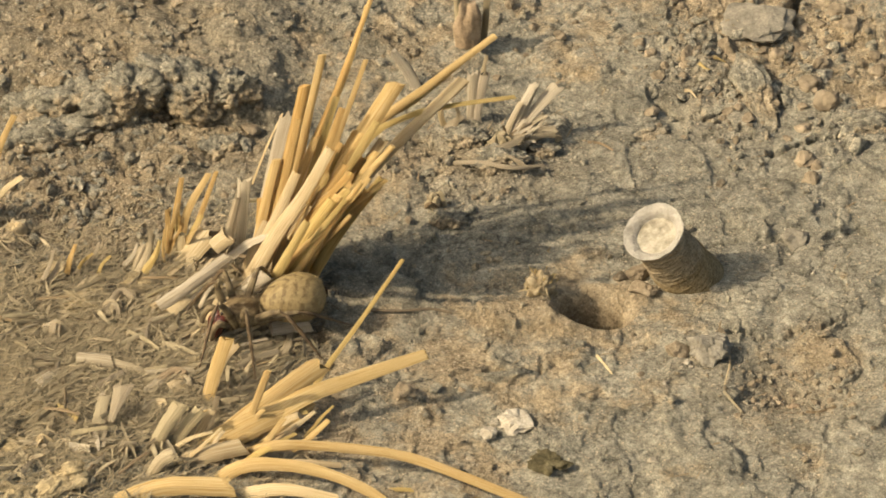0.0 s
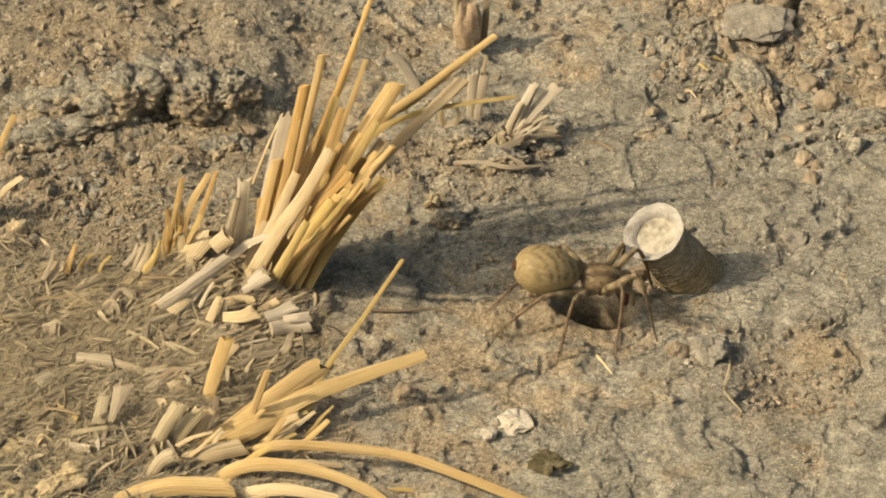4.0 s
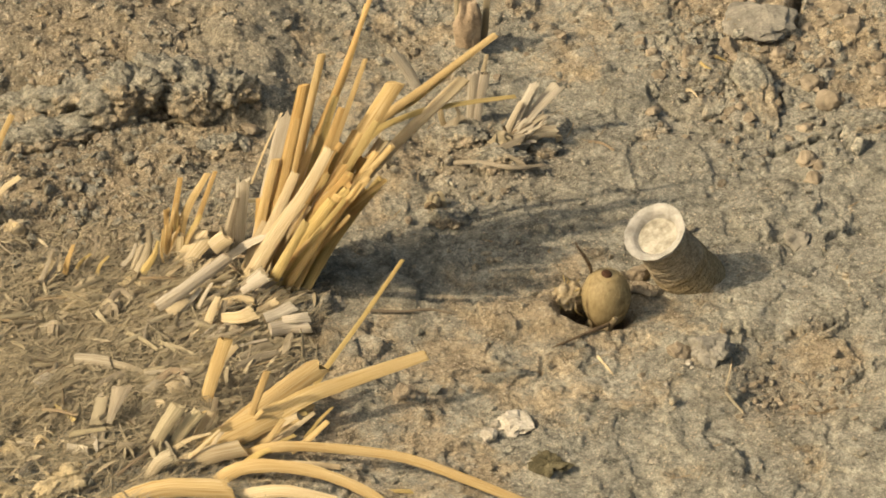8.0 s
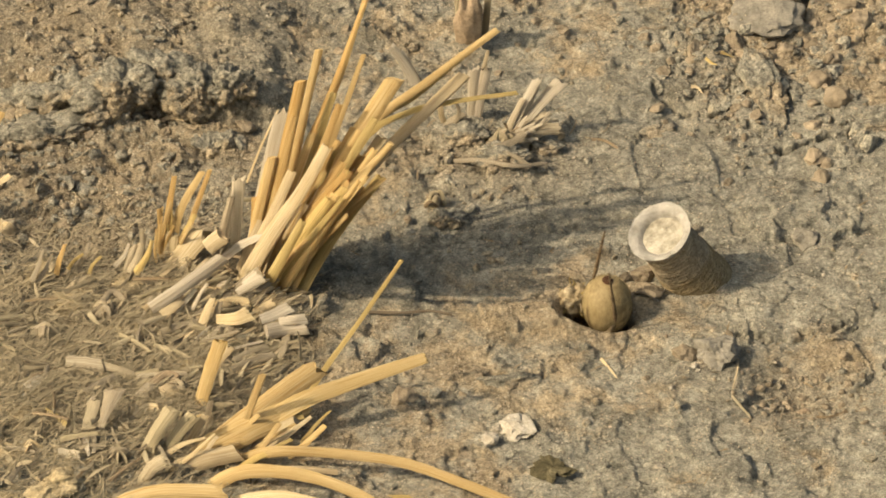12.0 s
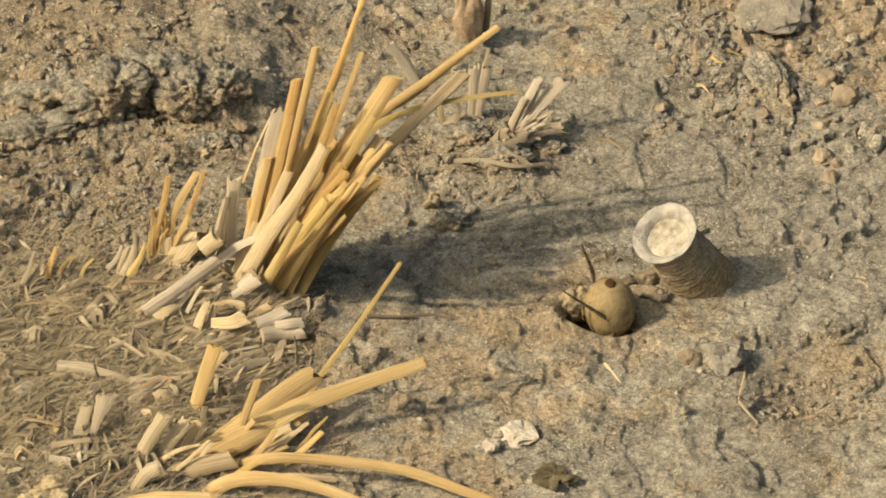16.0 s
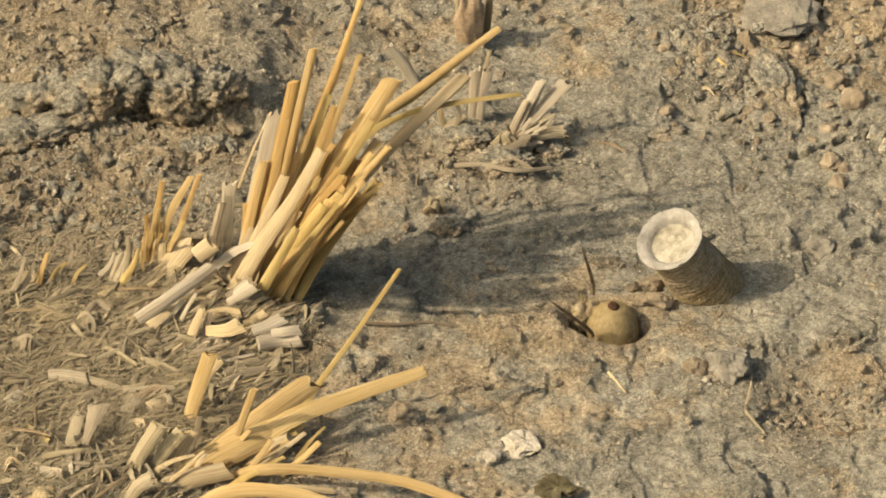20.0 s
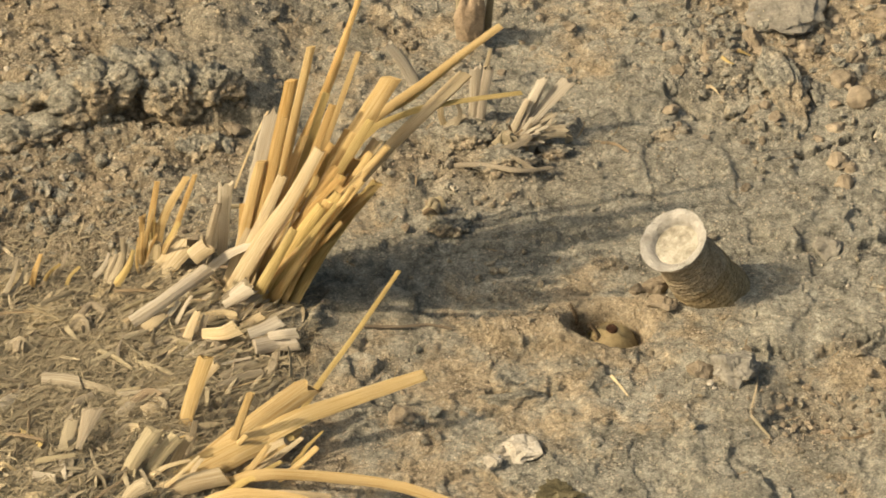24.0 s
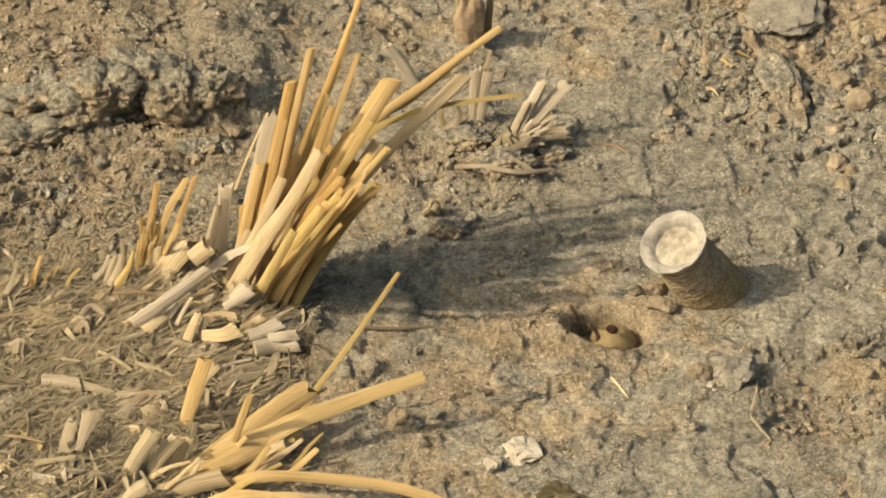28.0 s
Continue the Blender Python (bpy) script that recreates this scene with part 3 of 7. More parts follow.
def build_chaff(name, count, weight, seed, long, wide, lift, label, material, flat=0.3, curl=0.22):
    """Shreds of dry leaf: thin bent slivers, each a closed prism."""
    x, y, z, rs = scatter_places(count, weight, seed)
    verts, faces, uvs = [], [], []
    for i in range(len(x)):
        ln, w = long * rs.uniform(0.35, 1.0) ** 1.2, wide * rs.uniform(0.4, 1.1)
        a, up = rs.normal(0.6, 0.75), rs.normal(0.05, 0.22)
        d = np.array([math.cos(a), math.sin(a), math.sin(up)])
        side = np.array([-d[1], d[0], rs.normal(0, 0.5)])
        bend = rs.normal(0, curl)
        mid = np.array([x[i], y[i], z[i] + lift * rs.uniform(0, 1) ** 2 + abs(math.sin(up)) * ln * 0.3])
        b = len(verts)
        for k in range(5):
            f = k / 4 - 0.5
            c = mid + d * ln * f + side * bend * ln * (f * f) + np.array([0, 0, -abs(bend) * ln * f * f * 0.7])
            ww = w * (1 - 0.75 * abs(2 * f) ** 2.5)
            n = np.array([0, 0, 1.0])
            verts += [c - side * ww, c + n * ww * flat, c + side * ww, c - n * ww * 0.1]
            uvs += [(f * ln * 100, 0.0), (f * ln * 100, 0.25), (f * ln * 100, 0.5), (f * ln * 100, 0.75)]
        for k in range(4):
            for j in range(4):
                faces.append((b + k * 4 + j, b + k * 4 + (j + 1) % 4, b + k * 4 + 4 + (j + 1) % 4, b + k * 4 + 4 + j))
        faces += [(b + 3, b + 2, b + 1, b), (b + 16, b + 17, b + 18, b + 19)]
    me = mesh_of(name, verts, faces, material, True, uvs)
    tagged(new(name, me), label, "chaff", kind="stuff")


build_crumbs()
build_sand()
build_chaff("chaff_litter", 19000, litter_weight, 8, 0.0070, 0.00011, 0.0018, "shredded dry grass leaves matted over the soil", CHAFF, curl=0.4)
build_chaff("leaf_shreds", 900, litter_weight, 9, 0.0062, 0.00040, 0.0012, "curled flakes of dry leaf sheath on the soil", STRAW_GREY, 0.12, curl=0.3)
build_chaff("fine_fibres", 260, lambda x, y: np.clip(0.06 + 0.7 * blob(x, y, 0.0151, 0.0388, 0.014, 0.012) + 0.5 * blob(x, y, -0.0031, 0.0146, 0.01, 0.01) + 0.5 * blob(x, y, 0.0753, -0.0481, 0.014, 0.01), 0, 1), 10, 0.0050, 0.00016, 0.0008, "fine dry root hairs on the soil", STRAW_BROWN)


# ---- the tall stubble tuft ----
def build_tall_tuft():
    g = thing("stubble_tuft", "tall tuft of cut golden straw stalks standing in dry soil", "straw tuft", pose(-0.0416, -0.0138, 0), group="straw tufts")
    inv = Matrix.Translation((-g.matrix_basis.translation))
    def s(kind, pts, w0, w1, material, seed, **kw):
        local = [inv @ Vector(q) for q in pts]
        if len(local) == 3:
            local[1] = local[1].lerp(local[0].lerp(local[2], 0.5), 0.7)
        return (stalk if kind == "stalk" else blade)(kind, [tuple(q) for q in local], w0, w1, material, g, seed=seed, **kw)
    # thick cut stalks
    s("stalk", ((-0.0370, -0.0092, 0.0004), (-0.0262, -0.0086, 0.0252), (-0.0104, -0.0077, 0.0524)), 1.8, 1.95, STRAW_GOLD, 1, slant=0.7, hollow=False)
    s("stalk", ((-0.0404, -0.0110, 0.0009), (-0.0349, -0.0110, 0.0310), (-0.0302, -0.0110, 0.0543)), 1.6, 1.45, STRAW_AMBER, 2, slant=0.6, hollow=False)
    s("stalk", ((-0.0384, -0.0102, 0.0002), (-0.0325, -0.0074, 0.0298), (-0.0264, -0.0046, 0.0578)), 1.0, 0.9, STRAW_GOLD, 3, hollow=False)
    s("stalk", ((-0.0429, -0.0124, 0.0020), (-0.0396, -0.0114, 0.0234), (-0.0367, -0.0109, 0.0337)), 1.3, 1.1, STRAW_GOLD, 4, hollow=False)
    s("stalk", ((-0.0359, -0.0131, -0.0003), (-0.0241, -0.0224, 0.0326), (-0.0109, -0.0276, 0.0501)), 1.3, 0.8, STRAW_GOLD, 5, hollow=False)
    s("stalk", ((-0.0359, -0.0164, 0.0003), (-0.0279, -0.0262, 0.0238), (-0.0176, -0.0367, 0.0472)), 1.3, 0.6, STRAW_GOLD, 6, hollow=False)
    s("stalk", ((-0.0355, -0.0095, -0.0003), (-0.0106, 0.0007, 0.0355), (0.0048, 0.0036, 0.0451)), 1.2, 1.4, STRAW_PALE, 7)
    # long narrow leaves
    s("blade", ((-0.0390, -0.0105, 0.0004), (-0.0300, -0.0071, 0.0304), (-0.0229, -0.0048, 0.0497), (-0.0153, -0.0020, 0.0725)), 1.1, 0.55, STRAW_AMBER, 8, depth=0.8)
    s("blade", ((-0.0374, -0.0100, 0.0001), (-0.0281, -0.0056, 0.0316), (-0.0204, -0.0022, 0.0540), (-0.0168, -0.0001, 0.0681)), 0.8, 0.35, STRAW_GOLD, 9, depth=0.8)
    s("blade", ((-0.0344, -0.0094, -0.0004), (-0.0243, -0.0062, 0.0344), (-0.0169, -0.0040, 0.0561)), 0.8, 0.55, STRAW_GOLD, 10)
    s("blade", ((-0.0360, -0.0097, -0.0002), (-0.0181, 0.0014, 0.0294), (-0.0030, 0.0063, 0.0415), (0.0118, 0.0105, 0.0521)), 1.1, 0.75, STRAW_GOLD, 11, depth=0.7)
    s("blade", ((-0.0342, -0.0094, -0.0004), (-0.0169, 0.0024, 0.0295), (-0.0055, 0.0059, 0.0379), (0.0068, 0.0099, 0.0474)), 0.9, 0.35, STRAW_OLIVE, 12, depth=0.7)
    s("blade", ((-0.0336, -0.0094, -0.0004), (-0.0181, -0.0010, 0.0293), (-0.0080, 0.0012, 0.0364), (0.0020, 0.0019, 0.0390), (0.0161, 0.0025, 0.0410)), 0.9, 0.45, STRAW_OLIVE, 13)
    s("blade", ((-0.0335, -0.0094, -0.0004), (-0.0200, -0.0081, 0.0256), (-0.0118, -0.0077, 0.0344)), 0.9, 0.6, STRAW_GOLD, 14)
    s("blade", ((-0.0354, -0.0084, 0.0001), (-0.0244, -0.0084, 0.0243), (-0.0155, -0.0084, 0.0314)), 0.8, 0.4, STRAW_OLIVE, 15)
    # pale split leaves in front
    s("blade", ((-0.0440, -0.0145, 0.0013), (-0.0368, -0.0195, 0.0198), (-0.0303, -0.0238, 0.0342), (-0.0244, -0.0286, 0.0503)), 1.9, 1.2, STRAW_PALE, 16, depth=0.35)
    s("blade", ((-0.0435, -0.0121, 0.0022), (-0.0372, -0.0160, 0.0198), (-0.0321, -0.0204, 0.0374)), 1.5, 1.1, STRAW_PALE, 17, depth=0.4)
    s("blade", ((-0.0457, -0.0016, 0.0004), (-0.0449, -0.0016, 0.0127), (-0.0444, -0.0016, 0.0214)), 1.1, 1.6, STRAW_WHITE, 18, ragged=1.0)
    s("blade", ((-0.0479, 0.0005, -0.0004), (-0.0476, 0.0013, 0.0088), (-0.0451, 0.0021, 0.0175)), 0.8, 0.8, STRAW_GREY, 19)
    s("blade", ((-0.0429, -0.0124, 0.0020), (-0.0388, -0.0055, 0.0268), (-0.0341, -0.0015, 0.0402)), 1.3, 1.9, STRAW_WHITE, 20, depth=0.25, ragged=1.2)
    s("blade", ((-0.0443, 0.0209, 0.0001), (-0.0404, 0.0240, 0.0124), (-0.0364, 0.0260, 0.0189)), 0.25, 0.25, STRAW_PALE, 21)
    s("blade", ((-0.0411, -0.0097, 0.0011), (-0.0415, -0.0097, 0.0117), (-0.0405, -0.0097, 0.0221)), 0.9, 0.9, STRAW_AMBER, 22)
    s("blade", ((-0.0398, -0.0095, 0.0010), (-0.0390, -0.0095, 0.0108), (-0.0332, -0.0095, 0.0235)), 1.0, 0.7, STRAW_GOLD, 23)
    # more stems crowded behind the front ones
    s("blade", ((-0.0356, -0.0095, -0.0003), (-0.0281, -0.0095, 0.0220), (-0.0230, -0.0095, 0.0346)), 1.1, 0.5, STRAW_OLIVE, 230)
    s("blade", ((-0.0335, -0.0094, -0.0004), (-0.0244, -0.0123, 0.0209), (-0.0167, -0.0144, 0.0351)), 1.1, 0.5, STRAW_GOLD, 231)
    s("blade", ((-0.0417, -0.0122, 0.0018), (-0.0356, -0.0122, 0.0256), (-0.0329, -0.0122, 0.0397)), 1.1, 0.6, STRAW_AMBER, 232)
    s("blade", ((-0.0359, -0.0096, -0.0002), (-0.0282, -0.0087, 0.0198), (-0.0192, -0.0077, 0.0395)), 1.3, 0.7, STRAW_AMBER, 233)
    s("blade", ((-0.0328, -0.0097, -0.0005), (-0.0230, -0.0142, 0.0240), (-0.0144, -0.0176, 0.0410)), 1.2, 0.7, STRAW_GOLD, 234)
    s("blade", ((-0.0401, -0.0108, 0.0007), (-0.0331, -0.0108, 0.0277), (-0.0279, -0.0108, 0.0402)), 1.2, 0.8, STRAW_GOLD, 235)
    s("blade", ((-0.0376, -0.0102, 0.0002), (-0.0294, -0.0102, 0.0240), (-0.0242, -0.0102, 0.0363)), 1.4, 1.0, STRAW_AMBER, 236)
    s("sheath", ((-0.0378, -0.0144, 0.0008), (-0.0317, -0.0214, 0.0201), (-0.0240, -0.0276, 0.0355)), 1.7, 1.2, STRAW_OLIVE, 237, depth=0.6)
    s("sheath", ((-0.0359, -0.0159, 0.0004), (-0.0299, -0.0217, 0.0187), (-0.0227, -0.0281, 0.0370)), 1.5, 1.1, STRAW_GOLD, 238, depth=0.6)
    s("sheath", ((-0.0417, -0.0101, 0.0014), (-0.0383, -0.0101, 0.0128), (-0.0357, -0.0101, 0.0232)), 1.5, 1.1, STRAW_AMBER, 239, depth=0.6)
    for k, (a, lean) in enumerate((((((-0.0371, -0.0153, 0.0007), (-0.0304, -0.0245, 0.0209), (-0.0211, -0.0345, 0.0408))), 0), ((((-0.0353, -0.0113, -0.0008), (-0.0255, -0.0206, 0.0242), (-0.0153, -0.0287, 0.0445))), 0), ((((-0.0341, -0.0089, -0.0003), (-0.0270, -0.0102, 0.0145), (-0.0179, -0.0125, 0.0381))), 0), ((((-0.0375, -0.0101, 0.0001), (-0.0306, -0.0101, 0.0224), (-0.0254, -0.0101, 0.0436))), 0), ((((-0.0347, -0.0126, -0.0006), (-0.0280, -0.0211, 0.0183), (-0.0203, -0.0276, 0.0311))), 0))):
        s("blade", a, 1.1, 0.45, (STRAW_OLIVE, STRAW_GOLD, STRAW_AMBER)[k % 3], 240 + k)
    rnd = random.Random(17)
    for k in range(16):
        f = rnd.uniform(0, 1)
        foot = Vector((rnd.uniform(-1, 9), rnd.uniform(-3, 4), -1)) * MM
        top = foot + Vector((rnd.uniform(4, 17), rnd.uniform(-8, 8), rnd.uniform(20, 38))) * MM
        blade("fibre", [tuple(foot), tuple(foot.lerp(top, 0.5) + Vector((-0.0012, 0, 0.001))), tuple(top)], rnd.uniform(0.25, 0.55), 0.15, rnd.choice([STRAW_GOLD, STRAW_PALE, STRAW_AMBER]), g, seed=760 + k, n=10)
    for k in range(15):
        foot = Vector((rnd.uniform(1, 9), rnd.uniform(-4, 5), -1.5)) * MM
        z = rnd.uniform(22, 44)
        top = foot + Vector((z * rnd.uniform(0.36, 0.62), z * rnd.uniform(-0.42, 0.06), z)) * MM
        kind = ("blade", "blade", "sheath")[k % 3]
        blade(kind, [tuple(foot), tuple(foot.lerp(top, 0.5) + Vector((-0.001, 0, 0.0012))), tuple(top)], rnd.uniform(0.8, 1.3), rnd.uniform(0.3, 0.8), rnd.choice([STRAW_GOLD, STRAW_AMBER, STRAW_OLIVE, STRAW_GOLD]), g, seed=780 + k)
    # stems crowded in the depth of the tuft, added to close gaps in its shadow
    for k in range(30):
        foot = Vector((rnd.uniform(1, 10), rnd.uniform(-4, 5), -1.5)) * MM
        z = rnd.uniform(24, 41)
        top = foot + Vector((z * rnd.uniform(0.34, 0.60), z * rnd.uniform(-0.28, 0.12), z)) * MM
        blade(("blade", "sheath")[k % 2], [tuple(foot), tuple(foot.lerp(top, 0.5) + Vector((-0.0008, 0, 0.0006))), tuple(top)], rnd.uniform(1.0, 1.6), rnd.uniform(0.6, 1.2), rnd.choice([STRAW_GOLD, STRAW_AMBER, STRAW_OLIVE, STRAW_PALE]), g, seed=850 + k)
    # stems behind and before the main ones, leaning differently to thicken the cast shadow
    s("blade", ((-0.0376, -0.0102, 0.0002), (-0.0269, -0.0065, 0.0220), (-0.0153, -0.0032, 0.0407)), 1.3, 0.6, STRAW_GOLD, 260)
    s("blade", ((-0.0360, -0.0100, -0.0003), (-0.0271, -0.0128, 0.0253), (-0.0179, -0.0151, 0.0442)), 1.3, 0.6, STRAW_GOLD, 261)
    s("blade", ((-0.0395, -0.0106, 0.0005), (-0.0347, -0.0054, 0.0259), (-0.0315, -0.0022, 0.0408)), 1.3, 0.8, STRAW_AMBER, 262)
    s("blade", ((-0.0401, -0.0108, 0.0007), (-0.0354, -0.0151, 0.0309), (-0.0316, -0.0180, 0.0502)), 1.3, 0.8, STRAW_AMBER, 263)
    s("blade", ((-0.0374, -0.0100, 0.0001), (-0.0322, -0.0035, 0.0253), (-0.0281, 0.0020, 0.0447)), 1.0, 0.6, STRAW_GOLD, 264)
    s("blade", ((-0.0369, -0.0099, 0.0000), (-0.0290, -0.0099, 0.0302), (-0.0233, -0.0099, 0.0504)), 1.2, 0.8, STRAW_OLIVE, 265)
    s("blade", ((-0.0369, -0.0099, 0.0000), (-0.0284, -0.0152, 0.0310), (-0.0219, -0.0194, 0.0544)), 1.2, 0.8, STRAW_AMBER, 266)
    s("blade", ((-0.0429, -0.0124, 0.0020), (-0.0395, -0.0081, 0.0209), (-0.0372, -0.0061, 0.0289)), 1.4, 1.2, STRAW_GOLD, 267)
    s("blade", ((-0.0373, -0.0100, 0.0001), (-0.0231, -0.0069, 0.0278), (-0.0117, -0.0047, 0.0458)), 1.2, 0.9, STRAW_GOLD, 268)
    s("blade", ((-0.0361, -0.0097, -0.0002), (-0.0243, -0.0117, 0.0268), (-0.0144, -0.0132, 0.0459)), 1.3, 0.9, STRAW_OLIVE, 269)
    # torn sheaths at the foot
    s("sheath", ((-0.0469, -0.0203, 0.0011), (-0.0426, -0.0203, 0.0064), (-0.0389, -0.0203, 0.0093)), 1.5, 1.8, STRAW_WHITE, 24, depth=0.8, ragged=0.9)
    s("sheath", ((-0.0599, -0.0116, 0.0025), (-0.0556, -0.0094, 0.007), (-0.0521, -0.0071, 0.011)), 2.0, 2.7, STRAW_PALE, 25, depth=0.45, ragged=0.8)
    s("sheath", ((-0.0524, -0.0032, -0.0004), (-0.0501, -0.0032, 0.0033), (-0.0485, -0.0032, 0.0062)), 1.5, 1.5, STRAW_GOLD, 26, depth=0.9)
    s("sheath", ((-0.0494, -0.0063, 0.0009), (-0.0480, -0.0055, 0.0109), (-0.0459, -0.0048, 0.0183)), 1.3, 0.8, STRAW_GREY, 27, depth=0.8, ragged=1.0)
    s("sheath", ((-0.0434, -0.0157, 0.0010), (-0.0396, -0.0157, 0.0076), (-0.0350, -0.0157, 0.0188)), 1.6, 1.0, STRAW_PALE, 28, depth=0.6)
    s("sheath", ((-0.0396, -0.0168, 0.0006), (-0.0349, -0.0221, 0.0143), (-0.0296, -0.0298, 0.0313)), 1.5, 0.9, STRAW_OLIVE, 29, depth=0.6)
    s("sheath", ((-0.0448, -0.0130, 0.0021), (-0.0434, -0.0130, 0.0103), (-0.0394, -0.0130, 0.0183)), 1.0, 0.7, STRAW_PALE, 30, depth=0.3)


def build_short_tuft():
    g = thing("stubble_tuft", "short stub of amber straw blades standing in dry soil", "straw tuft", pose(-0.0602, -0.0063, 0), group="straw tufts")
    inv = Matrix.Translation((-g.matrix_basis.translation))
    def s(pts, w0, w1, material, seed, **kw):
        blade("blade", [tuple(inv @ Vector(q)) for q in pts], w0, w1, material, g, seed=seed, **kw)
    s(((-0.0611, -0.0063, 0.0009), (-0.0600, -0.0053, 0.0123), (-0.0582, -0.0042, 0.0236)), 1.0, 0.6, STRAW_AMBER, 31)
    s(((-0.0595, -0.0062, 0.0008), (-0.0574, -0.0051, 0.0138), (-0.0521, -0.0040, 0.0247)), 1.2, 0.7, STRAW_GOLD, 32)
    s(((-0.0584, -0.0039, -0.0002), (-0.0544, -0.0024, 0.0116), (-0.0506, -0.0007, 0.0227)), 0.8, 0.5, STRAW_AMBER, 33)
    s(((-0.0617, -0.0063, 0.0004), (-0.0616, -0.0063, 0.0099), (-0.0617, -0.0063, 0.0163)), 0.7, 0.5, STRAW_AMBER, 34)
    s(((-0.0628, -0.0047, -0.0004), (-0.0626, -0.0047, 0.0054), (-0.0623, -0.0047, 0.0095)), 0.6, 0.4, STRAW_GOLD, 35)
    s(((-0.0601, -0.0074, 0.0009), (-0.0568, -0.0074, 0.0091), (-0.0538, -0.0074, 0.0155)), 0.9, 0.5, STRAW_OLIVE, 36)
    s(((-0.0608, -0.0077, 0.0008), (-0.0594, -0.0077, 0.0062), (-0.0589, -0.0077, 0.0110)), 1.3, 1.5, STRAW_PALE, 37, ragged=1.0)
    s(((-0.0645, -0.0094, 0.0009), (-0.0653, -0.0094, 0.0075), (-0.0654, -0.0094, 0.0131)), 0.7, 0.5, STRAW_GREY, 38)
    rnd = random.Random(38)
    for k in range(16):
        foot = Vector((rnd.uniform(-2.5, 3.5), rnd.uniform(-2.5, 2.5), -0.5)) * MM
        top = foot + Vector((rnd.uniform(-1.5, 7), rnd.uniform(-4, 3), rnd.uniform(7, 20))) * MM
        blade("fibre", [tuple(foot), tuple(foot.lerp(top, 0.5) + Vector((-0.0006, 0, 0.0006))), tuple(top)], rnd.uniform(0.35, 0.75), rnd.uniform(0.15, 0.4), rnd.choice([STRAW_AMBER, STRAW_GOLD, STRAW_OLIVE, STRAW_PALE]), g, seed=720 + k, n=8)


def build_low_clump():
    g = thing("stubble_tuft", "low sprawling clump of bright yellow bent straw", "straw tuft", pose(-0.0556, -0.0721, 0), group="straw tufts")
    inv = Matrix.Translation((-g.matrix_basis.translation))
    def s(kind, pts, w0, w1, material, seed, **kw):
        local = [tuple(inv @ Vector(q)) for q in pts]
        return (stalk if kind == "stalk" else blade)(kind, local, w0, w1, material, g, seed=seed, **kw)
    s("blade", ((-0.0495, -0.0708, -0.0015), (-0.0323, -0.0658, 0.0093), (-0.0201, -0.0605, 0.0113), (-0.0034, -0.0540, 0.0133)), 2.2, 1.25, STRAW_GOLD, 41, depth=0.12, slant=0.1)
    s("blade", ((-0.0302, -0.0549, -0.0003), (-0.0258, -0.0536, 0.0084), (-0.0177, -0.0511, 0.0206), (-0.0086, -0.0482, 0.0350)), 0.7, 0.45, STRAW_OLIVE, 42)
    s("blade", ((-0.0532, -0.0716, -0.0014), (-0.0385, -0.0653, 0.0084), (-0.0261, -0.0560, 0.0124)), 2.4, 2.3, STRAW_GOLD, 43, depth=0.5, ragged=0.9)
    s("stalk", ((-0.0435, -0.0676, -0.0010), (-0.0408, -0.0676, 0.0095), (-0.0377, -0.0676, 0.0197)), 0.9, 0.8, STRAW_GOLD, 44)
    s("blade", ((-0.0521, -0.0570, 0.0003), (-0.0497, -0.0570, 0.0103), (-0.0468, -0.0570, 0.0203)), 1.5, 1.6, STRAW_GOLD, 45, depth=0.3)
    s("blade", ((-0.0509, -0.0533, 0.0007), (-0.0483, -0.0533, 0.0105), (-0.0450, -0.0533, 0.0159)), 1.0, 1.2, STRAW_PALE, 46)
    s("sheath", ((-0.0556, -0.0727, -0.0012), (-0.0421, -0.0695, 0.0056), (-0.0293, -0.0637, 0.0086)), 3.4, 2.6, STRAW_GOLD, 47, depth=0.5, ragged=0.8)
    s("stalk", ((-0.0591, -0.0762, -0.0013), (-0.0511, -0.0762, 0.0030), (-0.0425, -0.0749, 0.0045)), 2.2, 2.0, STRAW_PALE, 48, hollow=False)
    s("blade", ((-0.0446, -0.0717, -0.0011), (-0.0370, -0.0763, 0.0057), (-0.0273, -0.0773, 0.0067), (-0.0102, -0.0802, 0.0067), (0.0019, -0.0850, 0.0057), (0.0189, -0.0920, 0.0027)), 1.2, 1.0, STRAW_GOLD, 49, depth=0.6)
    s("blade", ((-0.0504, -0.0814, -0.0015), (-0.0442, -0.0820, 0.0043), (-0.0369, -0.0830, 0.0063), (-0.0272, -0.0851, 0.0063), (-0.0174, -0.0884, 0.0043), (-0.0102, -0.0919, 0.0013)), 1.7, 1.0, STRAW_GOLD, 50, depth=0.6)
    s("blade", ((-0.0454, -0.0866, 0.0001), (-0.0344, -0.0897, 0.0049), (-0.0222, -0.0931, 0.0049)), 1.6, 1.0, STRAW_PALE, 51, depth=0.5)
    rnd = random.Random(64)
    for k in range(14):
        x, y = rnd.uniform(-0.060, -0.030), rnd.uniform(-0.078, -0.062)
        a, ln = rnd.gauss(0.45, 0.35), rnd.uniform(7, 15) * MM
        s("fibre", ((x, y, 0.001), (x + 0.5 * ln * math.cos(a), y + 0.3 * ln * math.sin(a), 0.005), (x + ln * math.cos(a), y + 0.6 * ln * math.sin(a), rnd.uniform(0.006, 0.010))), rnd.uniform(0.4, 0.9), rnd.uniform(0.2, 0.6), rnd.choice([STRAW_GOLD, STRAW_PALE, STRAW_OLIVE]), 640 + k)
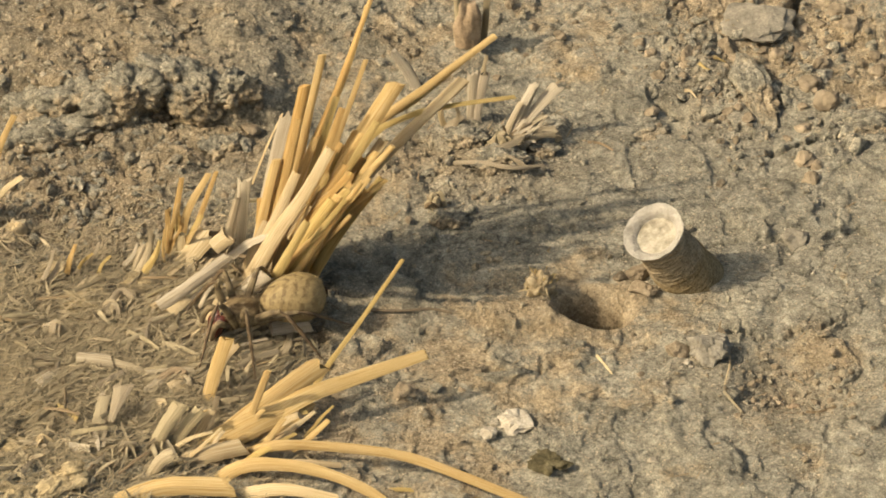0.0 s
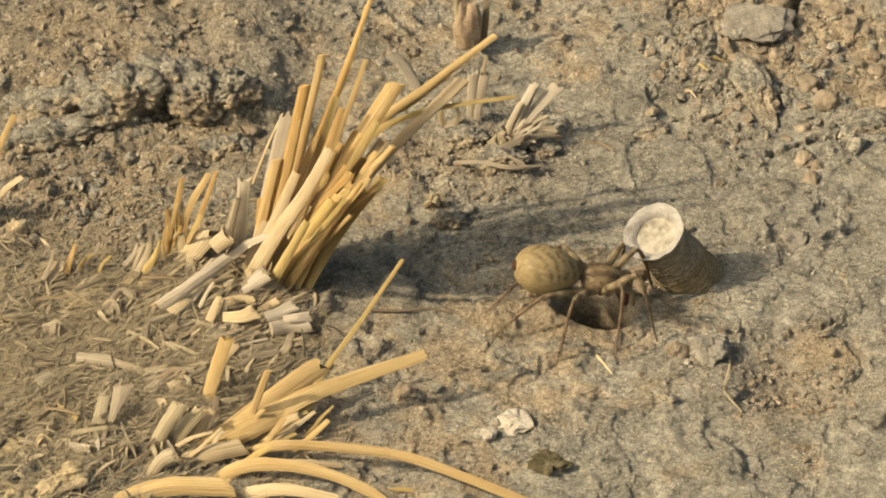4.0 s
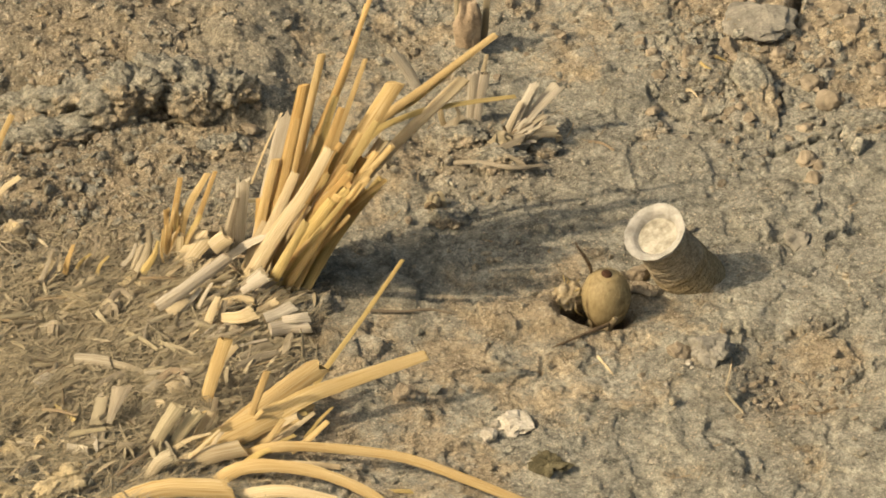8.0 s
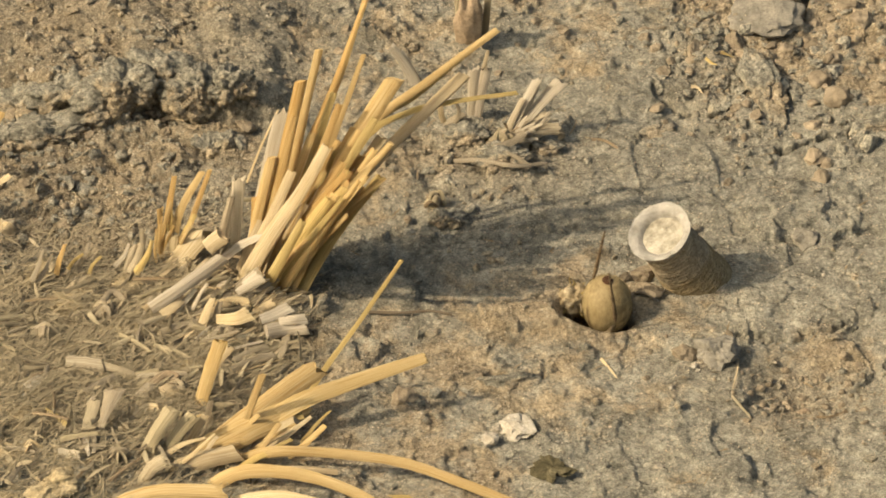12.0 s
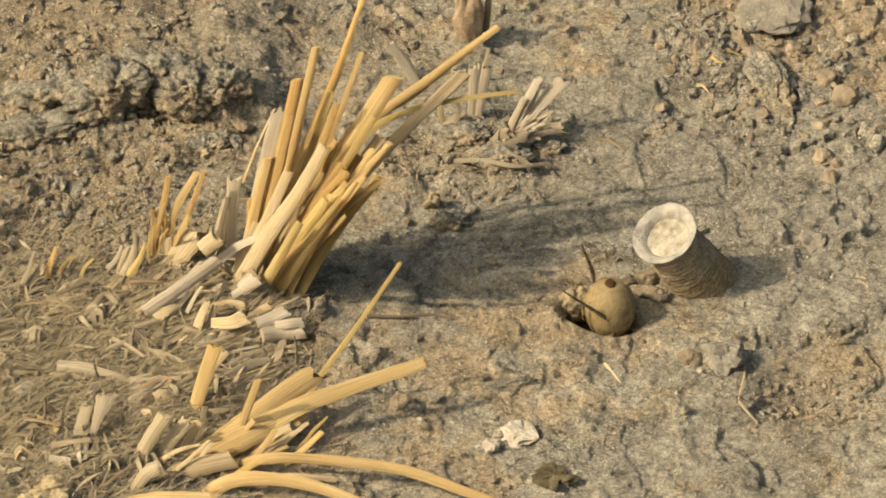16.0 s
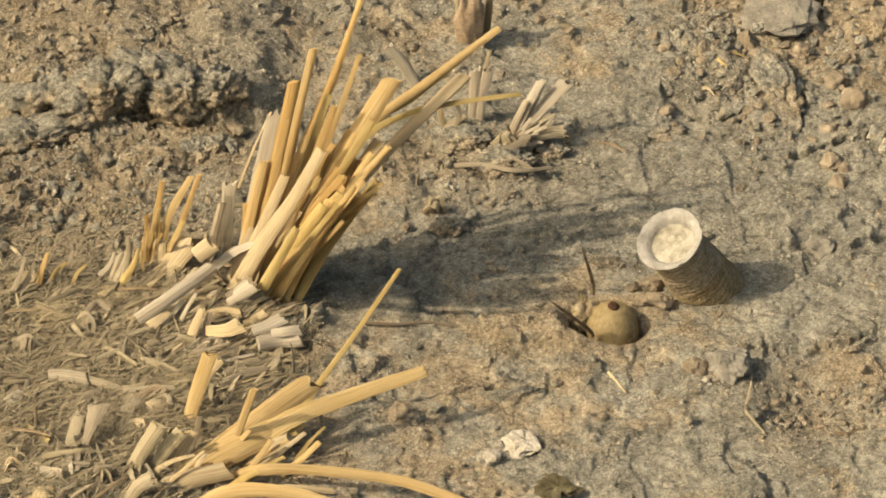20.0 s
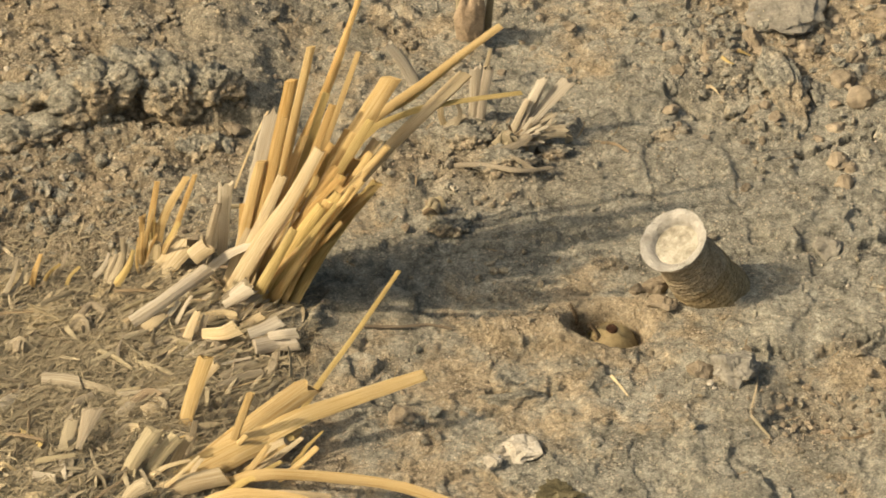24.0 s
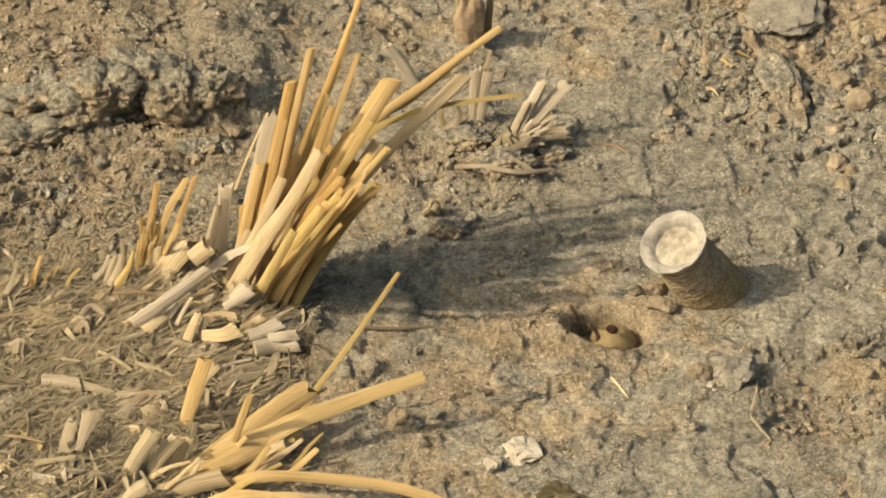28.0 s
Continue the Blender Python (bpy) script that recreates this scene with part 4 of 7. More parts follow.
    s("sheath", ((-0.0721, -0.0883, -0.0011), (-0.0599, -0.0876, 0.0037), (-0.0450, -0.0888, 0.0047)), 1.9, 2.1, STRAW_GOLD, 52, depth=0.8, ragged=0.9)
    s("sheath", ((-0.0632, -0.0714, 0.0005), (-0.0597, -0.0714, 0.0079), (-0.0563, -0.0714, 0.0139)), 1.4, 1.8, CHAFF, 53, depth=0.9)
    s("sheath", ((-0.0593, -0.0710, -0.0006), (-0.0555, -0.0710, 0.0068), (-0.0519, -0.0710, 0.0120)), 1.2, 1.5, CHAFF, 54, depth=0.9)
    s("sheath", ((-0.0550, -0.0698, -0.0008), (-0.0516, -0.0698, 0.0069), (-0.0498, -0.0698, 0.0106)), 0.9, 0.9, STRAW_PALE, 55)
    s("blade", ((-0.0421, -0.0708, -0.0008), (-0.0360, -0.0694, 0.0050), (-0.0304, -0.0676, 0.0070)), 1.6, 1.4, STRAW_PALE, 56, ragged=0.9)
    s("blade", ((-0.0351, -0.0577, -0.0004), (-0.0315, -0.0577, 0.0061), (-0.0275, -0.0577, 0.0117)), 1.3, 1.0, STRAW_AMBER, 57)
    s("blade", ((-0.0403, -0.0693, -0.0012), (-0.0348, -0.0671, 0.0056), (-0.0293, -0.0663, 0.0076)), 1.2, 0.8, STRAW_OLIVE, 58)
    s("blade", ((-0.0432, -0.0758, -0.0010), (-0.0321, -0.0794, 0.0038), (-0.0219, -0.0805, 0.0038)), 0.7, 0.6, STRAW_PALE, 59)
    s("blade", ((-0.0175, -0.0834, -0.0017), (-0.0078, -0.0859, 0.0016), (0.0080, -0.0887, 0.0011)), 0.45, 0.4, STRAW_OLIVE, 60)
    s("blade", ((-0.0533, -0.0672, -0.0006), (-0.0501, -0.0672, 0.0060), (-0.0487, -0.0672, 0.0123)), 0.9, 0.6, STRAW_GREY, 61)
    s("sheath", ((-0.0636, -0.0799, -0.0003), (-0.0607, -0.0799, 0.0047), (-0.0574, -0.0799, 0.0070)), 1.2, 1.6, STRAW_GREY, 62, depth=0.9, ragged=1.0)


def build_back_stubs():
    g = thing("straw_stub", "bleached frayed straw stub with torn grey leaves", "straw stub", pose(0.0151, 0.0373, 0), group="straw stubs")
    inv = Matrix.Translation((-g.matrix_basis.translation))
    def s(pts, w0, w1, material, seed, parent=g, **kw):
        blade("blade", [tuple(inv @ Vector(q)) for q in pts], w0, w1, material, parent, seed=seed, **kw)
    s(((0.0140, 0.0376, 0.0001), (0.0164, 0.0386, 0.0071), (0.0211, 0.0405, 0.0168)), 1.3, 0.9, STRAW_WHITE, 71, ragged=1.0)
    s(((0.0148, 0.0383, -0.0005), (0.0183, 0.0396, 0.0080), (0.0215, 0.0411, 0.0157)), 1.1, 0.5, STRAW_WHITE, 72)
    s(((0.0144, 0.0370, -0.0005), (0.0190, 0.0387, 0.0070), (0.0228, 0.0401, 0.0116), (0.0264, 0.0413, 0.0156)), 0.7, 1.6, STRAW_WHITE, 73)
    s(((0.0151, 0.0371, -0.0009), (0.0196, 0.0381, 0.0059), (0.0235, 0.0386, 0.0087)), 0.6, 0.35, STRAW_WHITE, 74)
    s(((0.0151, 0.0368, -0.0010), (0.0203, 0.0375, 0.0039), (0.0239, 0.0385, 0.0091)), 0.55, 0.3, STRAW_WHITE, 75)
    s(((0.0138, 0.0378, 0.0002), (0.0151, 0.0382, 0.0058), (0.0179, 0.0389, 0.0125)), 1.0, 0.6, STRAW_WHITE, 76)
    s(((0.0125, 0.0336, 0.0005), (0.0157, 0.0336, 0.0049), (0.0189, 0.0336, 0.0060)), 1.0, 1.4, STRAW_GREY, 77, depth=0.2)
    s(((0.0085, 0.0281, 0.0013), (0.0137, 0.0276, 0.0056), (0.0195, 0.0246, 0.0043)), 0.5, 0.4, STRAW_GREY, 79, depth=0.4)
    s(((0.0183, 0.0371, -0.0001), (0.0222, 0.0371, 0.0048), (0.0265, 0.0371, 0.0054)), 1.0, 1.3, STRAW_GREY, 80, depth=0.9, ragged=1.0)
    s(((0.0099, 0.0337, 0.0000), (0.0124, 0.0337, 0.0054), (0.0141, 0.0337, 0.0080)), 0.8, 0.5, STRAW_GREY, 81)
    s(((0.0158, 0.0404, -0.0009), (0.0184, 0.0404, 0.0025), (0.0210, 0.0404, 0.0033)), 0.9, 1.2, STRAW_PALE, 82, depth=0.2, ragged=1.2)
    rnd = random.Random(31)
    for k in range(34):
        a, ln = rnd.gauss(0.6, 0.4), rnd.uniform(5, 13)
        foot = Vector((rnd.uniform(-2, 1.5), rnd.uniform(-2, 1), 0.3)) * MM
        tip = foot + Vector((ln * math.sin(a), rnd.uniform(-3, 4), ln * math.cos(a) * 0.85)) * MM
        blade("fibre", [tuple(foot), tuple(foot.lerp(tip, 0.55) + Vector((0, 0, 0.0012))), tuple(tip)], rnd.uniform(0.3, 0.6), rnd.uniform(0.1, 0.35), rnd.choice([STRAW_WHITE, STRAW_WHITE, STRAW_GREY, STRAW_BROWN]), g, seed=700 + k, n=8)
    g = thing("straw_stub", "pale split straw stub cut short", "straw stub", pose(0.0065, 0.0461, 0), group="straw stubs")
    inv = Matrix.Translation((-g.matrix_basis.translation))
    s(((0.0063, 0.0457, -0.0002), (0.0069, 0.0464, 0.0086), (0.0070, 0.0471, 0.0152)), 1.3, 1.5, STRAW_WHITE, 83, g, depth=0.7, ragged=0.8)
    s(((0.0071, 0.0456, -0.0001), (0.0081, 0.0463, 0.0087), (0.0094, 0.0470, 0.0156)), 1.5, 1.7, STRAW_WHITE, 84, g, depth=0.7, ragged=0.8)
    s(((0.0084, 0.0590, 0.0007), (0.0095, 0.0594, 0.0071), (0.0102, 0.0598, 0.0104)), 0.6, 0.4, STRAW_GREY, 85, g)
    s(((0.0008, 0.0445, -0.0003), (-0.0005, 0.0445, 0.0043), (-0.0003, 0.0445, 0.0087)), 0.8, 0.6, STRAW_PALE, 86, g)
    s(((0.0021, 0.0433, 0.0001), (0.0036, 0.0433, 0.0052), (0.0029, 0.0433, 0.0080)), 0.6, 0.4, STRAW_GREY, 87, g)
    s(((-0.0012, 0.0442, -0.0000), (0.0021, 0.0442, 0.0024), (0.0050, 0.0442, 0.0041)), 0.8, 0.7, STRAW_GREY, 88, g)
    g = thing("straw_stub", "leaning pale straw stub, split along its length", "straw stub", pose(-0.0061, 0.0598, 0), group="straw stubs")
    inv = Matrix.Translation((-g.matrix_basis.translation))
    s(((-0.0051, 0.0589, -0.0009), (-0.0084, 0.0595, 0.0062), (-0.0118, 0.0600, 0.0115)), 1.3, 1.0, STRAW_WHITE, 89, g, depth=0.3, ragged=1.2)
    s(((-0.0047, 0.0594, -0.0009), (-0.0068, 0.0598, 0.0051), (-0.0094, 0.0603, 0.0100)), 0.6, 0.4, STRAW_WHITE, 90, g)
    g = thing("straw_stub", "brown weathered stalk stump standing in the soil", "straw stub", pose(0.0061, 0.0753, 0), group="straw stubs")
    inv = Matrix.Translation((-g.matrix_basis.translation))
    core = part("stump", rock_mesh("stump", CLOD_STUMP, (3.5 * MM, 3.2 * MM, 11 * MM), 95, 4, 0.20, 3, True), g)
    core.matrix_basis = pose(0, 0, 6 * MM, 4, -3, 0)
    s(((0.0041, 0.0752, -0.0011), (0.0037, 0.0746, 0.0074), (0.0032, 0.0735, 0.0180)), 1.0, 0.8, CHAFF, 92, g, depth=0.9)
    s(((0.0088, 0.0767, -0.0022), (0.0098, 0.0761, 0.0063), (0.0103, 0.0750, 0.0169)), 1.0, 0.8, CHAFF, 93, g)
    g = thing("straw_stub", "golden straw blades leaning in from the side", "straw stub", pose(-0.1029, 0.0268, 0), group="straw stubs")
    inv = Matrix.Translation((-g.matrix_basis.translation))
    s(((-0.1037, 0.0214, -0.0003), (-0.1006, 0.0214, 0.0128), (-0.0969, 0.0214, 0.0219)), 0.9, 0.7, STRAW_GOLD, 94, g)
    s(((-0.1042, 0.0077, -0.0011), (-0.1000, 0.0077, 0.0095), (-0.0947, 0.0077, 0.0148)), 0.8, 0.6, STRAW_PALE, 95, g)
    s(((-0.1016, 0.0054, -0.0013), (-0.0977, 0.0054, 0.0016), (-0.0935, 0.0054, 0.0027)), 1.6, 1.6, STRAW_GREY, 96, g, depth=0.9, ragged=1.0)
    # unseen blades past the left edge of view, added to shade the soil there
    for k in range(7):
        x, y, z = -0.1125 + 0.0010 * k, 0.0045 + 0.0013 * (k % 4), 0.0125 + 0.0011 * (k * 5 % 4)
        s(((x, y, -0.001), (x + 0.0008, y, z * 0.5), (x + 0.0022, y, z)), 1.3, 1.0, STRAW_GREY, 960 + k, g)
    g = thing("straw_stub", "small stub of ragged amber leaf shreds", "straw stub", pose(-0.0831, -0.0078, 0), group="straw stubs")
    inv = Matrix.Translation((-g.matrix_basis.translation))
    s(((-0.0845, -0.0088, -0.0020), (-0.0839, -0.0088, 0.0035), (-0.0825, -0.0088, 0.0071)), 0.6, 0.4, STRAW_AMBER, 97, g)
    s(((-0.0830, -0.0089, -0.0020), (-0.0810, -0.0089, 0.0031), (-0.0784, -0.0089, 0.0058)), 0.5, 0.3, STRAW_OLIVE, 98, g)
    s(((-0.0856, -0.0076, -0.0022), (-0.0868, -0.0076, 0.0029), (-0.0880, -0.0076, 0.0048)), 0.5, 0.3, STRAW_GREY, 99, g)
    s(((-0.0778, -0.0107, -0.0013), (-0.0765, -0.0107, 0.0037), (-0.0743, -0.0107, 0.0066)), 0.5, 0.3, STRAW_OLIVE, 100, g)


build_tall_tuft()
build_short_tuft()
build_low_clump()
build_back_stubs()


# ---- loose straw lying on the ground ----
def lying(pts, w0, w1, material, label, seed, kind="blade", name="straw_fragment", category="straw", group="loose straw", **kw):
    x, y = pts[0][0], pts[0][1]
    local = [(a - x, b - y, c) for a, b, c in pts]
    ob = (stalk if kind == "stalk" else blade)(name, local, w0, w1, material, seed=seed, **kw)
    ob.matrix_basis = pose(x, y, 0)
    return tagged(ob, label, category, group)


def on_ground(*plan, up=0.6):
    """Places just above the soil, from plan positions."""
    (ax, ay), (bx, by) = plan[0], plan[-1]
    za, zb = height(ax, ay), height(bx, by)
    line = []
    for x, y in plan:
        f = math.hypot(x - ax, y - ay) / (math.hypot(bx - ax, by - ay) + 1e-9)
        line.append((x, y, za + (zb - za) * f))
    lift = max(0.0, max(height(x, y) - z for x, y, z in line)) * 0.7
    return [(x, y, z + lift + up * MM) for x, y, z in line]


lying(((-0.063, -0.0284, 0.0061), (-0.0565, -0.0254, 0.0093), (-0.0474, -0.0176, 0.0117)), 1.3, 1.5, STRAW_WHITE, "bleached straw lying against the tuft", 101, "blade", depth=0.9)
lying(((-0.0512, -0.0139, 0.0115), (-0.0496, -0.0137, 0.013), (-0.0478, -0.0138, 0.0146)), 1.8, 1.8, STRAW_PALE, "short cut straw tube propped on the heap", 3001, "stalk")
lying(((-0.0475, -0.0138, 0.0086), (-0.0431, -0.0134, 0.0122), (-0.0373, -0.0172, 0.018)), 1.0, 1.1, STRAW_WHITE, "twisted pale leaf strip leaning on the tuft", 3002, "blade", twist=50)
lying(((-0.0442, -0.0215, 0.0059), (-0.0418, -0.0191, 0.0068), (-0.0392, -0.021, 0.0106)), 1.3, 1.3, STRAW_GREY, "grey split sheath leaning on the tuft", 3003, "blade")
lying(((-0.0445, -0.0232, 0.0064), (-0.0417, -0.0232, 0.0085), (-0.0385, -0.0231, 0.0104)), 0.8, 0.9, STRAW_WHITE, "white split straw beside the tuft", 3004, "blade")
lying(((-0.0423, -0.0239, 0.0055), (-0.0393, -0.0206, 0.0056), (-0.0355, -0.02, 0.0076)), 0.7, 0.4, STRAW_GREY, "thin grey straw beside the tuft", 3005, "blade")
lying(((-0.0487, -0.032, 0.006), (-0.0446, -0.0331, 0.007), (-0.0415, -0.0322, 0.0078)), 1.0, 1.7, STRAW_PALE, "torn white leaf sheath on the heap", 3006, "blade", ragged=1.2, depth=0.2)
lying(((-0.038, -0.0341, 0.0044), (-0.0338, -0.0324, 0.004), (-0.0293, -0.0325, 0.0046)), 1.8, 1.9, STRAW_WHITE, "short pale straw piece with cut ends", 102, "stalk")
lying(((-0.0392, -0.0327, 0.0065), (-0.0359, -0.031, 0.0067), (-0.0327, -0.0295, 0.0075)), 1.1, 1.3, STRAW_WHITE, "short pale straw piece with cut ends", 103, "blade")
lying(((-0.0353, -0.0323, 0.0055), (-0.0322, -0.0327, 0.0064), (-0.0292, -0.0321, 0.0063)), 0.9, 1.1, STRAW_WHITE, "short pale straw piece with cut ends", 104, "blade")
lying(((-0.0394, -0.0301, 0.007), (-0.0381, -0.0287, 0.0071), (-0.0364, -0.0293, 0.0087)), 0.8, 0.8, STRAW_PALE, "short pale straw piece with cut ends", 3007, "blade")
lying(((-0.0517, -0.0323, 0.0049), (-0.0507, -0.0313, 0.0077), (-0.0494, -0.0299, 0.0103)), 1.1, 0.6, STRAW_PALE, "upright torn leaf in the heap", 3008, "blade")
lying(((-0.0487, -0.0316, 0.005), (-0.0485, -0.0307, 0.0071), (-0.0478, -0.03, 0.0094)), 0.9, 0.6, STRAW_GREY, "upright torn leaf in the heap", 3009, "blade")
lying(((-0.0605, -0.0298, 0.0053), (-0.0584, -0.0287, 0.0064), (-0.0563, -0.0267, 0.0071)), 1.2, 0.9, STRAW_PALE, "broken pale sheath in the litter", 3010, "blade")
lying(((-0.0578, -0.0287, 0.0054), (-0.0556, -0.0266, 0.0065), (-0.0534, -0.0244, 0.0083)), 0.6, 0.5, STRAW_WHITE, "thin pale strip in the litter", 3011, "blade")
lying(((-0.0541, -0.0274, 0.005), (-0.0526, -0.0263, 0.0078), (-0.0509, -0.0238, 0.0094)), 0.5, 0.35, STRAW_WHITE, "thin pale strip in the litter", 3012, "blade")
lying(((-0.0805, -0.0442, 0.0038), (-0.0764, -0.0448, 0.0042), (-0.0724, -0.0458, 0.0043)), 1.6, 1.4, STRAW_GREY, "long weathered straw lying flat on litter", 107, "stalk")
lying(((-0.0727, -0.0455, 0.0041), (-0.0693, -0.0469, 0.0043), (-0.0656, -0.0482, 0.0039)), 0.9, 0.6, STRAW_GREY, "long weathered straw lying flat on litter", 108, "blade")
lying(((-0.0652, -0.049, 0.0037), (-0.0599, -0.0487, 0.0043), (-0.0544, -0.0488, 0.0047)), 0.9, 0.7, STRAW_GREY, "long weathered straw lying flat on litter", 3013, "stalk")
lying(((-0.076, -0.0544, 0.0039), (-0.0731, -0.0515, 0.0041), (-0.0698, -0.0494, 0.0045)), 0.8, 0.7, STRAW_GREY, "short weathered straw piece", 111, "blade")
lying(((-0.0721, -0.0678, 0.0054), (-0.0706, -0.0638, 0.008), (-0.0693, -0.0606, 0.0098)), 0.6, 2.2, STRAW_GREY, "grey curled flake of leaf", 110, "blade", depth=0.5)
lying(((-0.0748, -0.0676, 0.0048), (-0.0742, -0.0641, 0.0062), (-0.0733, -0.0618, 0.0082)), 1.5, 1.2, CHAFF, "matted tan leaf in the litter", 3014, "blade")
lying(((-0.0884, -0.0537, 0.0046), (-0.0868, -0.0515, 0.0045), (-0.0854, -0.0488, 0.0037)), 1.2, 1.1, STRAW_WHITE, "short pale chip of straw", 109, "blade")
lying(((-0.0808, -0.075, 0.0046), (-0.0785, -0.0752, 0.0044), (-0.076, -0.0763, 0.0049)), 1.0, 0.9, STRAW_WHITE, "short pale straw piece with cut ends", 112, "blade")
lying(((-0.0756, -0.0689, 0.0037), (-0.0748, -0.0731, 0.0045), (-0.0743, -0.0753, 0.0036)), 0.9, 0.3, STRAW_WHITE, "thin pale chip of leaf", 113, "blade")
lying(((-0.0594, -0.0554, 0.0044), (-0.0579, -0.0544, 0.005), (-0.0562, -0.0523, 0.005)), 1.7, 1.2, STRAW_PALE, "flat tan flake of leaf sheath", 3015, "blade")
lying(((-0.0646, -0.0551, 0.0032), (-0.0634, -0.0541, 0.004), (-0.0618, -0.0523, 0.0046)), 1.3, 1.0, STRAW_GREY, "flat grey flake of leaf sheath", 3016, "blade")
lying(((-0.0678, -0.0117, 0.0026), (-0.066, -0.0096, 0.0066), (-0.0648, -0.0089, 0.0113)), 1.3, 0.5, STRAW_GREY, "upright curl of withered leaf", 3017, "blade", depth=0.9)
lying(((-0.0669, -0.0121, 0.0029), (-0.0643, -0.0116, 0.0073), (-0.0631, -0.0115, 0.0116)), 1.0, 0.4, STRAW_OLIVE, "upright curl of withered leaf", 3018, "blade", depth=0.9)
lying(((-0.069, -0.0103, 0.0021), (-0.0681, -0.0097, 0.0054), (-0.0669, -0.0084, 0.008)), 0.9, 0.4, STRAW_GREY, "upright curl of withered leaf", 3019, "blade", depth=0.9)
lying(((-0.0843, -0.0111, 0.0017), (-0.0834, -0.0107, 0.0056), (-0.0823, -0.0082, 0.0079)), 0.7, 0.4, STRAW_AMBER, "short amber leaf stub in the litter", 3023, "blade")
lying(((-0.0897, -0.0147, 0.0021), (-0.088, -0.0127, 0.0053), (-0.0869, -0.0106, 0.0085)), 0.7, 0.3, STRAW_GREY, "upright withered leaf in the litter", 3024, "blade")
lying(((-0.0883, -0.0143, 0.0018), (-0.0863, -0.012, 0.0045), (-0.085, -0.0106, 0.0072)), 0.6, 0.3, STRAW_GREY, "upright withered leaf in the litter", 3025, "blade")
lying(((-0.08, -0.0074, 0.0011), (-0.078, -0.008, 0.0049), (-0.0772, -0.0056, 0.0065)), 0.6, 0.3, STRAW_GREY, "upright withered leaf in the litter", 3026, "blade")
lying(((-0.0718, -0.0081, 0.0017), (-0.0695, -0.0092, 0.0054), (-0.0684, -0.0081, 0.008)), 0.6, 0.3, STRAW_WHITE, "upright withered leaf in the litter", 3027, "blade")
lying(((0.0024, 0.0276, 0.0034), (0.0085, 0.0264, 0.0046), (0.0159, 0.0236, 0.0052), (0.0229, 0.0276, 0.0029)), 0.5, 0.7, STRAW_GREY, "long withered leaf lying on the crust", 3028, "blade", depth=0.7, twist=60)
lying(((0.0182, 0.0351, 0.002), (0.0214, 0.036, 0.0048), (0.026, 0.0372, 0.0044), (0.0266, 0.0372, 0.0023)), 0.7, 0.9, STRAW_GREY, "curled withered leaf beside the frayed stub", 3029, "blade", depth=0.7)
lying(((0.0111, 0.0295, 0.0054), (0.0156, 0.0314, 0.006), (0.0185, 0.0334, 0.0069)), 0.9, 0.6, STRAW_GREY, "torn withered leaf beside the frayed stub", 3030, "blade", depth=0.3)
lying(on_ground((-0.0492, -0.0275), (-0.0451, -0.0253), (-0.0417, -0.0255), up=2.0), 1.0, 0.9, STRAW_PALE, "bleached curl of leaf sheath", 105, depth=0.9)
lying(on_ground((-0.0482, -0.0292), (-0.0473, -0.0245), (-0.0461, -0.0216), up=1.5), 0.8, 1.0, STRAW_GREY, "grey curl of leaf sheath", 106, depth=0.9)
lying(on_ground((-0.0843, -0.0599), (-0.0817, -0.0628), (-0.0793, -0.0665), up=1.2), 0.6, 0.6, STRAW_OLIVE, "thin olive straw sliver", 115)
lying(on_ground((-0.0738, -0.0746), (-0.0738, -0.0680), (-0.0748, -0.0570), up=1.2), 0.9, 1.1, STRAW_GREY, "upright grey leaf base", 116)
lying(on_ground((-0.0651, -0.0620), (-0.0627, -0.0598), (-0.0599, -0.0606), up=1.2), 1.1, 1.2, STRAW_PALE, "short pale straw piece with cut ends", 117, "stalk")
lying(on_ground((-0.0624, -0.0527), (-0.0588, -0.0491), (-0.0562, -0.0509), up=1.2), 1.4, 1.2, STRAW_BROWN, "brown curled leaf base", 118, depth=0.8)
lying(on_ground((-0.0452, -0.0459), (-0.0403, -0.0424), (-0.0360, -0.0408), up=1.4), 0.9, 0.9, STRAW_GREY, "weathered straw piece in the litter", 119, "stalk")
lying(on_ground((-0.0446, -0.0433), (-0.0404, -0.0390), (-0.0373, -0.0375), up=1.6), 0.8, 0.8, STRAW_GREY, "weathered straw piece in the litter", 120)
lying(on_ground((-0.0605, -0.0346), (-0.0556, -0.0319), (-0.0505, -0.0337), up=1.2), 0.8, 0.6, STRAW_GREY, "bent strip of dry leaf in the litter", 121)
lying(on_ground((-0.0747, -0.0253), (-0.0718, -0.0193), (-0.0685, -0.0225), up=1.2), 0.9, 0.6, STRAW_GREY, "curled strip of dry leaf in the litter", 122, depth=0.7)
lying(on_ground((-0.0383, -0.0197), (-0.0359, -0.0164), (-0.0334, -0.0126), up=1.4), 0.6, 0.5, STRAW_GREY, "thin straw beside the tuft", 123, "stalk")
lying(on_ground((-0.0347, -0.0421), (-0.0340, -0.0363), (-0.0331, -0.0314), up=1.2), 0.8, 0.9, STRAW_GREY, "grey chip leaning on the litter", 124)
lying(on_ground((-0.0162, -0.0232), (-0.0093, -0.0237), (-0.0030, -0.0231), (0.0020, -0.0246), up=0.4), 0.42, 0.3, TWIG, "thin brown twig lying on the soil", 125, "stalk", "twig", "twig", "twigs", hollow=False)
lying(on_ground((-0.0633, 0.0455), (-0.0613, 0.0456), (-0.0582, 0.0430), up=0.8), 0.5, 0.5, STRAW_PALE, "short pale straw bit under the ledge", 127)
